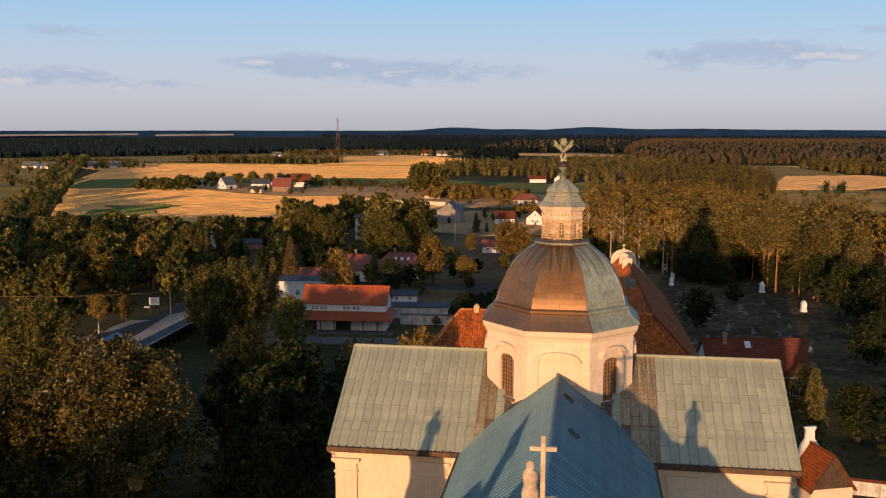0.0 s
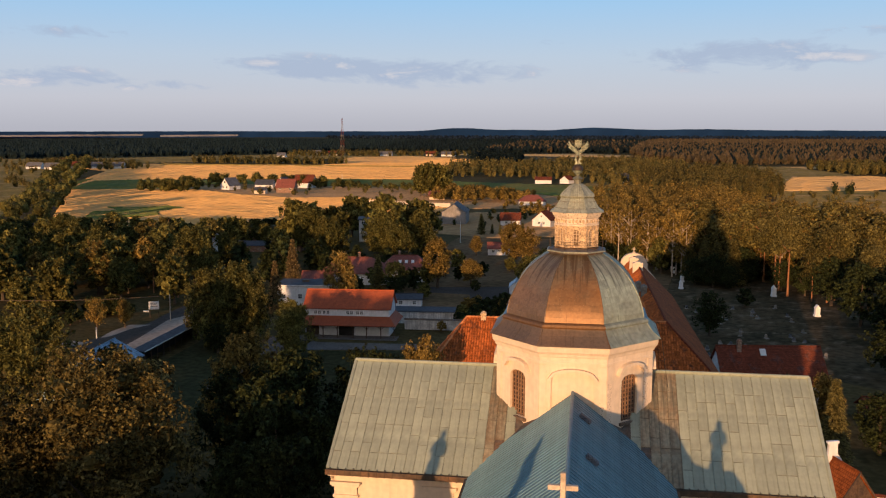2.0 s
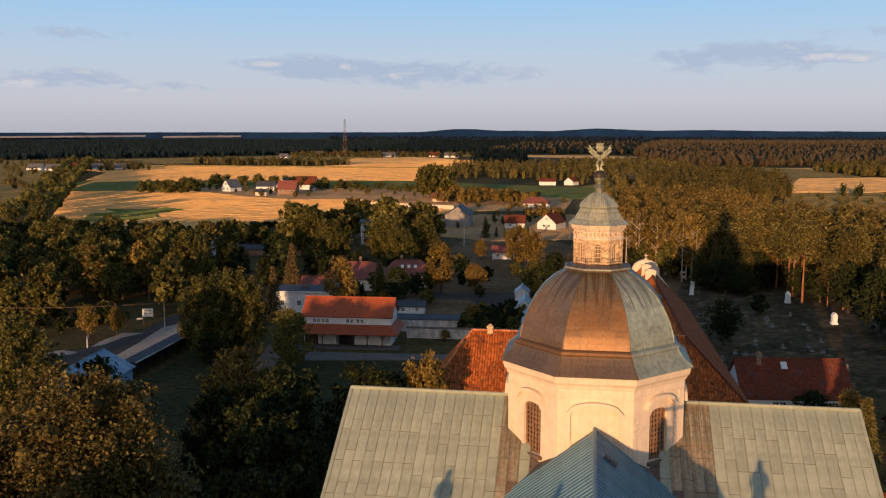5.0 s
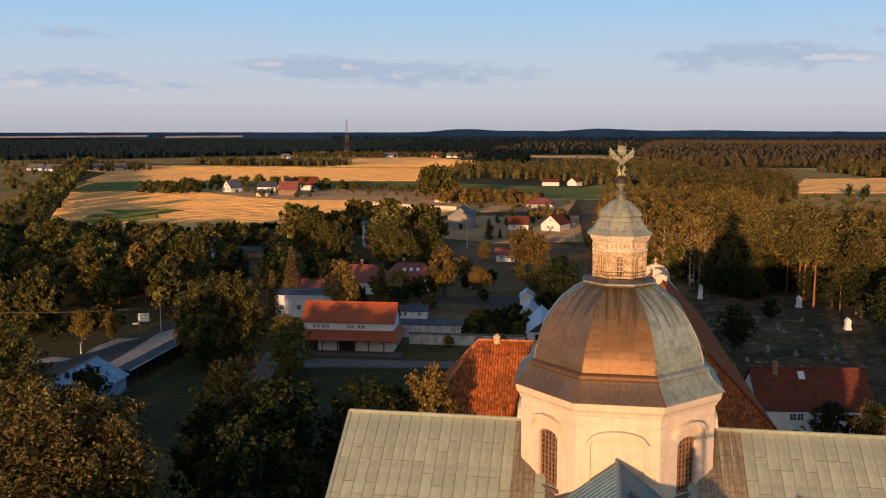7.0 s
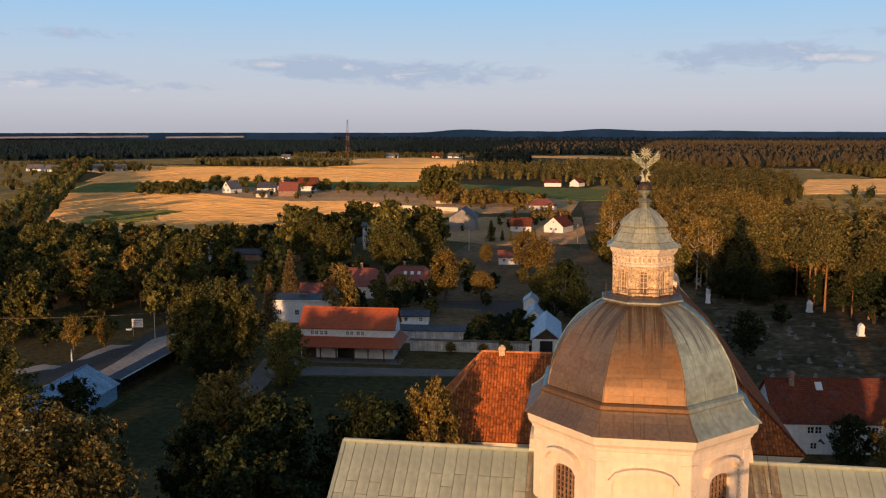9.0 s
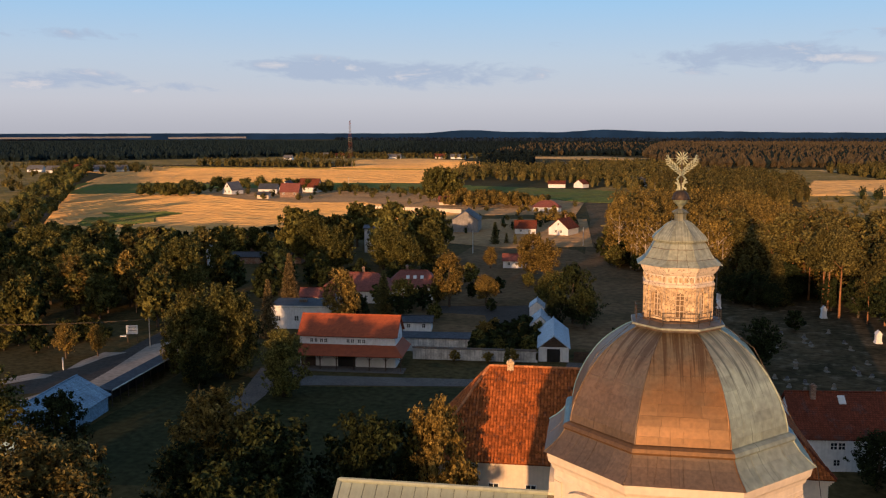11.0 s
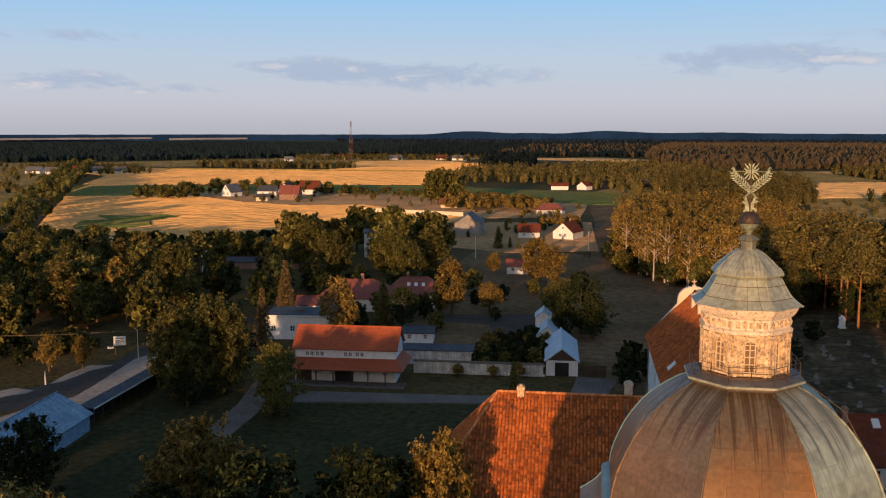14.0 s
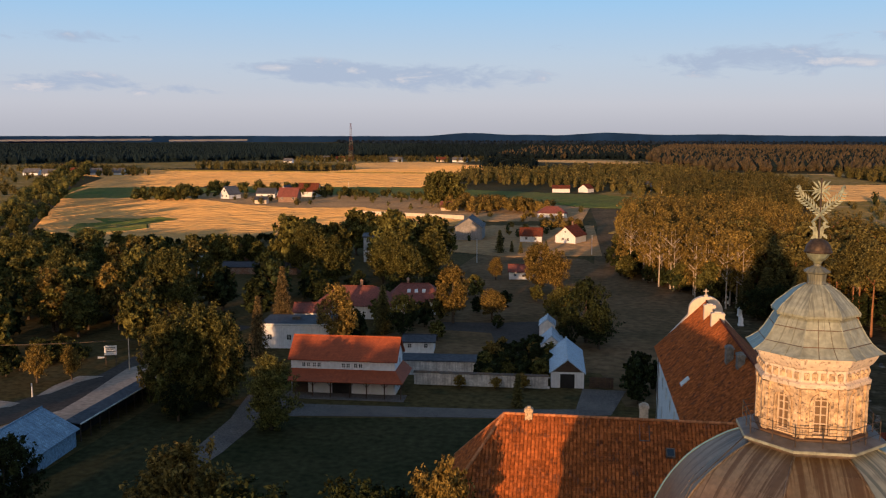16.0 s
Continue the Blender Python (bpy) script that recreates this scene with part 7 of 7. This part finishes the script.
for x, y, h in ((-93, 232, 17), (-76, 240, 18), (-70, 233, 15), (-66, 248, 17), (-108, 255, 18), (-116, 262, 20), (-126, 268, 11), (-104, 270, 17), (-81, 263, 22.5), (-72, 277, 19.8), (-71, 284, 17), (-118, 285, 17), (-97, 250, 10.5), (-81, 248, 14), (-109, 312, 18), (-104, 316, 17)):
    tree("broad", x, y, h, 0.95, y < 262)
for x, y, h in ((-100, 205, 13), (-106, 215, 14), (-112, 196, 12), (-98, 186, 11)):
    tree("dark", x, y, h, 1.0)
for x, y, h in ((-54.5, 330, 10), (-50, 333, 5), (-46, 330, 5), (-36, 330, 6)):
    tree("spruce", x, y, h, 0.9)
for x, y, h in ((-4, 136, 6), (-2.5, 141, 7), (0.5, 138, 6), (-3, 130, 5)):
    tree("dark", x, y, h, 1.0)
tree("spruce", -23.8, 124.0, 6.5, 0.75)
for x, y, h in ((-36, 134, 2.6), (-29, 134.5, 2.4), (-24, 134.8, 3.2)):
    tree("gold", x, y, h, 1.3)
# dark trees added under the dome's cast shadow so that it reads wider
for x, y, h in ((27, 222, 12), (31, 216, 14), (35, 219, 13), (39, 213, 15), (33, 208, 10), (28, 212, 8), (42, 216, 11), (37, 205, 7)):
    tree("dark" if h < 12 else "spruce", x, y, h, 1.25, True)
# the smaller ones get dark leaves as painted shade
for x, y, h in ((62, 158, 14), (68, 175, 15), (61, 184, 12), (72, 190, 15), (57, 198, 9), (66, 142, 13), (76, 160, 14), (64, 204, 13), (52, 206, 8)):
    tree("pine" if h > 14.5 else "dark", x, y, h * 1.1, 1.0, True)
# right of the church
tree("spruce", 33.0, 55.0, 14.8, 0.78, True)
tree("gold", 36.0, 75.0, 9.0, 1.0, True)
tree("dark", 31.5, 78.0, 8.0, 1.15, True)
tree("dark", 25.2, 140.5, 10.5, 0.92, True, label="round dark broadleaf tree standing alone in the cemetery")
# dark leaves in place of shade on the trees near the annex
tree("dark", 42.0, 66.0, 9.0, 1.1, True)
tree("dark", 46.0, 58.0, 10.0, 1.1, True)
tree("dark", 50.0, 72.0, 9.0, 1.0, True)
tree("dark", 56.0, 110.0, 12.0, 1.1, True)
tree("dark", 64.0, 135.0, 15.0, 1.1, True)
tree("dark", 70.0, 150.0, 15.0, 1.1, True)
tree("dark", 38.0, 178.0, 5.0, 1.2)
# garden shrubs between the wall and the villas
for i in range(46):
    tree("dark" if i % 4 else "broad", rng_t.uniform(-34, -20.5), rng_t.uniform(138.5, 158), rng_t.uniform(2.2, 4.6), 1.15)
for i in range(34):
    x, y = rng_t.uniform(-50, -22), rng_t.uniform(142, 172)
    if not (-56 < x < -33 and 138 < y < 172):
        tree("dark" if i % 3 else "gold", x, y, rng_t.uniform(2.5, 5.0), 1.25)
for x in range(-9, 84, 3):
    ey = 294 - 2.0 * (x + 12) if x < 22 else 226 - 0.35 * (x - 22)
    tree("dark", x + rng_t.uniform(-1, 1), ey + rng_t.uniform(2, 12), rng_t.uniform(3.5, 8.5), 1.1, group="undergrowth at the wood's edge")
# left park: scattered trees between road and wheat
placed = []
for i in range(900):
    y = rng_t.uniform(128, 305)
    x = rng_t.uniform(-0.78 * y - 75, -0.36 * y - 52)
    if x > -112 and y < 168:
        continue
    if x < -118 and y < 150 and rng_t.random() < 0.75:
        continue
    if any((x - a) ** 2 + (y - b) ** 2 < 48 for a, b in placed) or (x + 112) ** 2 + (y - 137) ** 2 < 250:
        continue
    d = abs((x + 275) * 0.867 + (y - 323) * 0.5)
    if d < 7 and y > 300:
        continue
    if -0.42 * y - 40 < x and y > 300:
        continue
    if y > 300 and (x + 216) * 0.72 - (y - 315) * 0.69 < -8:
        continue
    placed.append((x, y))
    if len(placed) > 140:
        break
    k = rng_t.random()
    tree("broad" if k < 0.62 else "dark" if k < 0.8 else "pine" if k < 0.92 else "gold", x, y, rng_t.uniform(9, 16) * (1.0 if y < 240 else 0.6), rng_t.uniform(0.85, 1.15) * (1.0 if y < 240 else 1.3))
for i in range(9):
    tree("broad", rng_t.uniform(-162, -134), rng_t.uniform(268, 284), rng_t.uniform(8, 12), 1.0)
for i in range(26):
    tree("broad" if i % 3 else "dark", rng_t.uniform(-142, -117), rng_t.uniform(118, 140) + 6, rng_t.uniform(1.5, 4.5), 1.2)
tree("gold", -116.5, 121.5, 7.5, 0.95, True)
tree("gold", -111.0, 124.5, 7.0, 0.8, True)
STANDS = []
for i in range(70):
    f = i / 69
    x, y = -272 - 440 * f, 318 + 755 * f
    for s in (-1, 1):
        STANDS.append(("avenue", x + s * (7 + 5 * f) + rng_t.uniform(-2, 2), y + rng_t.uniform(-4, 4), rng_t.uniform(9, 14)))
for i in range(70):
    f = i / 69
    STANDS.append(("hedge", -222 + 125 * f + rng_t.uniform(-3, 3), 306 + 78 * f + rng_t.uniform(-3, 3), rng_t.uniform(2.5, 4.6)))
for i in range(52):
    x = rng_t.uniform(-335, -205)
    STANDS.append(("farm", x, 634 - 0.10 * (x + 330) + rng_t.uniform(-12, 16), rng_t.uniform(6, 12)))
for i in range(30):
    STANDS.append(("farm", rng_t.uniform(-345, -298), rng_t.uniform(545, 600), rng_t.uniform(6, 12)))
for i in range(50):
    f = i / 49
    STANDS.append(("farm", -205 + 130 * f, 622 - 55 * f + rng_t.uniform(-6, 6), rng_t.uniform(4, 8)))
for i in range(80):
    STANDS.append(("copse", rng_t.uniform(-116, -50), rng_t.uniform(505, 545), rng_t.uniform(6, 10)))
for i in range(24):
    STANDS.append(("copse", rng_t.uniform(-62, -25), rng_t.uniform(388, 480), rng_t.uniform(3, 7)))
for x, y, h in ((-128, 548, 22), (-122, 540, 24), (-116, 546, 23), (-112, 552, 20)):
    tree("broad", x, y, h, 0.8)

for i in range(16):
    y = rng_t.uniform(268, 350)
    tree("broad" if i % 3 else "gold", -5.5 - 0.035 * (y - 290) + rng_t.uniform(-1.5, 2.5), y, rng_t.uniform(4, 9), 1.1)

# the birch and pine wood right of the church
wood = []
for i in range(3000):
    y = rng_t.uniform(205, 420)
    x = rng_t.uniform(-20, 150)
    edge_y = 296 - 2.0 * (x + 12) if x < 22 else 228 - 0.35 * (x - 22)
    if y < edge_y or y > edge_y + 62 or x > 0.30 * y + 25 or x < -6:
        continue
    gap = 9 if y < edge_y + 25 else 14
    if any((x - a) ** 2 + (y - b) ** 2 < gap for a, b in wood):
        continue
    wood.append((x, y))
    if x < 28:
        k = "birch" if rng_t.random() < 0.8 else "broad"
        tree(k, x, y, rng_t.uniform(17.5, 21.5) if k == "birch" else rng_t.uniform(8, 12), 1.0, group="trees of the birch wood")
    else:
        r = rng_t.random()
        tree("pine" if r < 0.72 else "birch" if r < 0.86 else "dark", x, y, rng_t.uniform(16, 20.5) if r < 0.86 else rng_t.uniform(6, 11), 1.05, group="trees of the pine wood")


for x in (-3.5, 0.8, 1.6, 2.6, 5.2, 8.6, 9.4, 14.8, 17.5, 22.0, 26.0):
    ey = 296 - 2.0 * (x + 12) if x < 22 else 228 - 0.35 * (x - 22)
    tree("thin_birch", x, ey + rng_t.uniform(-3, 3), rng_t.uniform(18, 21.5), 1.0, group="trees of the birch wood")
for x, y, h in ((50.3, 207.7, 21.2), (51.2, 205.4, 22.0), (52.0, 196.1, 21.2), (57.2, 189.8, 13.4), (60.9, 188.4, 20.1), (63.7, 191.7, 20.5)):
    tree("pine", x, y, h, 0.9, True, group="trees of the pine wood")


# far woods: many small clumps in one sheet each
def inside(x, y, poly):
    c = False
    for (x0, y0), (x1, y1) in zip(poly, poly[1:] + poly[:1]):
        if (y0 > y) != (y1 > y) and x < (x1 - x0) * (y - y0) / (y1 - y0) + x0:
            c = not c
    return c


def spindle(v, f, rng, x, y, h, r, base=0.1):
    """A far tree as one rough tapering mass."""
    k = len(v)
    a0 = rng.random() * 6.28
    for zz, rr in ((base, 0.6), (0.5, 1.0)):
        for i in range(4):
            a = a0 + 6.283 * i / 4 + zz
            q = r * rr * (0.75 + 0.5 * rng.random())
            v.append([x + q * math.cos(a), y + q * math.sin(a), h * (zz + 0.12 * (rng.random() - 0.5))])
    v.append([x + 0.3 * r * (rng.random() - 0.5), y, h])
    f += [[k + i, k + (i + 1) % 4, k + 4 + (i + 1) % 4, k + 4 + i] for i in range(4)]
    f += [[k + 4 + i, k + 4 + (i + 1) % 4, k + 8] for i in range(4)]


def far_wood(name, poly, gap, h, mat, label, seed, leafy=0, rows=1.0, width=0.28, size=1.0):
    """A wood of single trees in loose rows, joined: gap between the trees, rows times that between the rows."""
    rng = np.random.default_rng(seed)
    xs, ys = [p[0] for p in poly], [p[1] for p in poly]
    v, f, lob = [], [], []
    y = min(ys)
    while y < max(ys):
        x = min(xs) + gap * rng.random()
        while x < max(xs):
            tx, ty = x + gap * 0.35 * rng.normal(), y + gap * 0.4 * rng.normal() * rows ** 0.5
            if inside(tx, ty, poly):
                hh = h * rng.uniform(0.72, 1.12)
                r = hh * width * rng.uniform(0.75, 1.25)
                spindle(v, f, rng, tx, ty, hh * (0.8 if leafy else 0.97), r * (0.75 if leafy else 1.0))
                if leafy:
                    lob += [(tx, ty, hh * 0.42, r * 0.95, hh * 0.30), (tx, ty, hh * 0.72, r * 0.70, hh * 0.24)]
            x += gap * rng.uniform(0.6, 1.4)
        y += gap * rows * rng.uniform(0.85, 1.15)
    co = leaves(rng, np.array(lob), len(lob) * leafy // 2, size, 0.75) if leafy else np.zeros((0, 4, 3))
    ob = new(name, quads_mesh(name, co, mat, (v, f)))
    return tagged(ob, label, "forest", kind="stuff")


def stand(name, key, mat, label, seed, per=150, size=0.75):
    """The trees of one far row or group, leaf by leaf, in one mesh."""
    rng = np.random.default_rng(seed)
    lob = []
    for k, x, y, h in STANDS:
        if k == key:
            for j in range(4):
                r = h * rng.uniform(0.16, 0.27)
                lob.append((x + rng.normal() * h * 0.14, y + rng.normal() * h * 0.14, h * rng.uniform(0.28, 0.8), r, r * 1.1))
    co = leaves(rng, lob, len(lob) * per // 4, size, 0.5)
    ob = new(name, quads_mesh(name, co, mat, cores(rng, lob, 0.75)))
    return tagged(ob, label, "trees", kind="stuff")


stand("avenue_trees", "avenue", LEAF, "double row of broadleaf trees along the avenue", 31)
stand("hedge_trees", "hedge", LEAF_DARK, "dark hedge along the wheat field", 32)
stand("farm_trees", "farm", LEAF, "garden trees round the farmhouses", 33)
stand("copse_trees", "copse", LEAF_GOLD, "golden young copse beyond the village", 34)
far_wood("birch_wood_canopy", [(-5, 345), (18, 310), (45, 288), (95, 268), (105, 305), (83, 312), (67, 337), (52, 405), (18, 418), (-8, 402)], 4.3, 20, LEAF_BIRCH, "dense golden canopy of the birch and pine wood", 3, 140, 1.0, 0.20, 0.66)
far_wood("pine_belt", [(30, 560), (104, 545), (118, 590), (140, 740), (120, 880), (47, 840), (20, 700)], 7.0, 15, LEAF_OLIVE, "mixed pine and birch wood behind a clearing", 14, 60, 1.3, 0.26, 1.0)
far_wood("hillside_scrub", [(8, 450), (60, 440), (98, 400), (112, 420), (70, 500), (15, 540)], 9.0, 6, LEAF_OLIVE, "scrubby young trees behind the birch wood", 15, 40, 1.3, 0.35, 0.8)
far_wood("clearing_trees", [(150, 634), (158, 622), (170, 616), (166, 630)], 6.0, 10, LEAF_DARK, "clump of trees in the stubble field", 16, 60, 1.0, 0.3, 0.9)
far_wood("middle_wood", [(-158, 790), (-190, 1000), (-106, 1040), (13, 1194), (90, 1040), (47, 850), (5, 640), (-20, 700), (-78, 793)], 9.0, 13, LEAF_OLIVE, "mixed wood between the meadow and the fields", 4, 40, 2.2, 0.30, 1.3)
far_wood("west_garden_trees", [(-420, 540), (-730, 1070), (-980, 1060), (-880, 720), (-520, 500)], 26.0, 8, LEAF_OLIVE, "scattered garden trees beside the avenue", 17, 34, 1.2, 0.36, 1.1)
far_wood("plot_trees", [(-340, 575), (-250, 545), (-165, 536), (-95, 470), (-30, 475), (-30, 550), (-112, 640), (-215, 640)], 24.0, 5, LEAF_OLIVE, "scattered small trees on the plots", 18, 34, 1.1, 0.36, 0.8)
far_wood("yard_trees", [(-112, 352), (-73, 430), (-24, 440), (-18, 335)], 21.0, 4.5, LEAF_DARK, "scattered fruit trees on the dry plots", 19, 40, 1.2, 0.38, 0.6)
far_wood("clearing_scrub", [(60, 424), (80, 350), (112, 325), (165, 420), (225, 590), (130, 640), (110, 540)], 17.0, 4.5, LEAF_OLIVE, "scattered young trees in the clearing", 20, 34, 1.2, 0.36, 0.7)
far_wood("dark_copse", [(-190, 1120), (-117, 1110), (-127, 1273), (-195, 1300)], 8.0, 16, FAR_DARK, "dark copse standing in the wheat", 5, 30, 1.4, 0.2, 1.6)
far_wood("field_wood", [(-560, 1075), (-370, 1060), (-330, 1090), (-420, 1130), (-560, 1120)], 8.0, 11, LEAF_OLIVE, "belt of trees behind the wheat field", 6, 24, 1.4, 0.3, 1.4)
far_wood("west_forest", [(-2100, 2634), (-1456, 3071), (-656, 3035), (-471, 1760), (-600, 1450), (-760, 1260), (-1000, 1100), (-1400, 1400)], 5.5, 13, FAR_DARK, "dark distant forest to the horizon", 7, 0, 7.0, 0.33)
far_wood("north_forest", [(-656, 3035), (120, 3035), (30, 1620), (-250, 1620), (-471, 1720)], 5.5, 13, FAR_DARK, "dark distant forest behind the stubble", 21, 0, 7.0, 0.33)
far_wood("east_forest", [(120, 3035), (1100, 3035), (700, 1600), (340, 1130), (110, 1130), (40, 1420), (30, 1620)], 5.0, 14, FAR_WOOD, "brown evening-lit forest towards the hills", 8, 0, 7.5, 0.30)
# dark trees mixed in to paint shade between the brown crowns
far_wood("forest_shade", [(130, 2200), (1000, 2200), (690, 1600), (335, 1140), (115, 1140), (50, 1420), (60, 1700)], 11.0, 15, FAR_DARK, "dark trees among the brown forest, standing in for its shade", 22, 0, 5.0, 0.30)
far_wood("forest_fringe", [(-240, 1650), (40, 1640), (130, 2700), (-260, 2700)], 12.0, 15, FAR_WOOD, "brown crowns scattered in the dark forest", 23, 0, 6.0, 0.30)
far_wood("right_wood", [(240, 905), (330, 900), (345, 1010), (280, 1050), (215, 1040)], 7.0, 13, LEAF_OLIVE, "wood beyond the stubble field", 9, 30, 1.6, 0.28, 1.4)
far_wood("hamlet_trees", [(-520, 1360), (-250, 1420), (-200, 1480), (-430, 1560), (-560, 1480)], 11.0, 10, LEAF_OLIVE, "trees of a distant hamlet", 10, 20, 2.0, 0.34, 1.5)
far_wood("west_village_trees", [(-720, 960), (-560, 860), (-520, 900), (-600, 1010), (-740, 1100)], 9.0, 9, LEAF_OLIVE, "trees of a village beside the avenue", 12, 30, 1.6, 0.34, 1.2)
far_wood("last_forest", [(-1350, 4150), (-800, 4300), (1800, 4200), (1300, 3100), (-600, 3200), (-1100, 3500)], 16.0, 15, FAR_HAZE, "last dark belt of forest under the horizon, tinted with haze", 13, 0, 7.0, 0.5)


def hills(name, dist, a0, a1, z0, bumps, seed, label):
    """A far ridge along the horizon, seen in outline only."""
    g = Geo()
    n = 160
    rr = random.Random(seed)
    prof = []
    for i in range(n + 1):
        a = a0 + (a1 - a0) * i / n
        z = z0 + sum(hh * math.exp(-((a - c) / w) ** 2) for c, w, hh in bumps) + rr.uniform(-0.8, 0.8)
        prof.append((math.sin(radians(a)) * dist, math.cos(radians(a)) * dist, z))
    v = [(x, y, -2) for x, y, z in prof] + prof + [(x * 1.04, y * 1.04, -2) for x, y, z in prof]
    m = n + 1
    g.add(v, [(i, i + 1, m + i + 1, m + i) for i in range(n)] + [(m + i, m + i + 1, 2 * m + i + 1, 2 * m + i) for i in range(n)])
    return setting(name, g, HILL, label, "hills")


# no air in the scene: the ridge's blue is painted haze
hills("backdrop", 4550, -60, 40, 29, ((-9.5, 2.0, 17), (-5.8, 1.5, 8), (-1.2, 2.4, 18), (5, 4, 11), (13, 5, 6), (-25, 10, 1)), 2, "wooded hills along the horizon, haze blue in their colour")
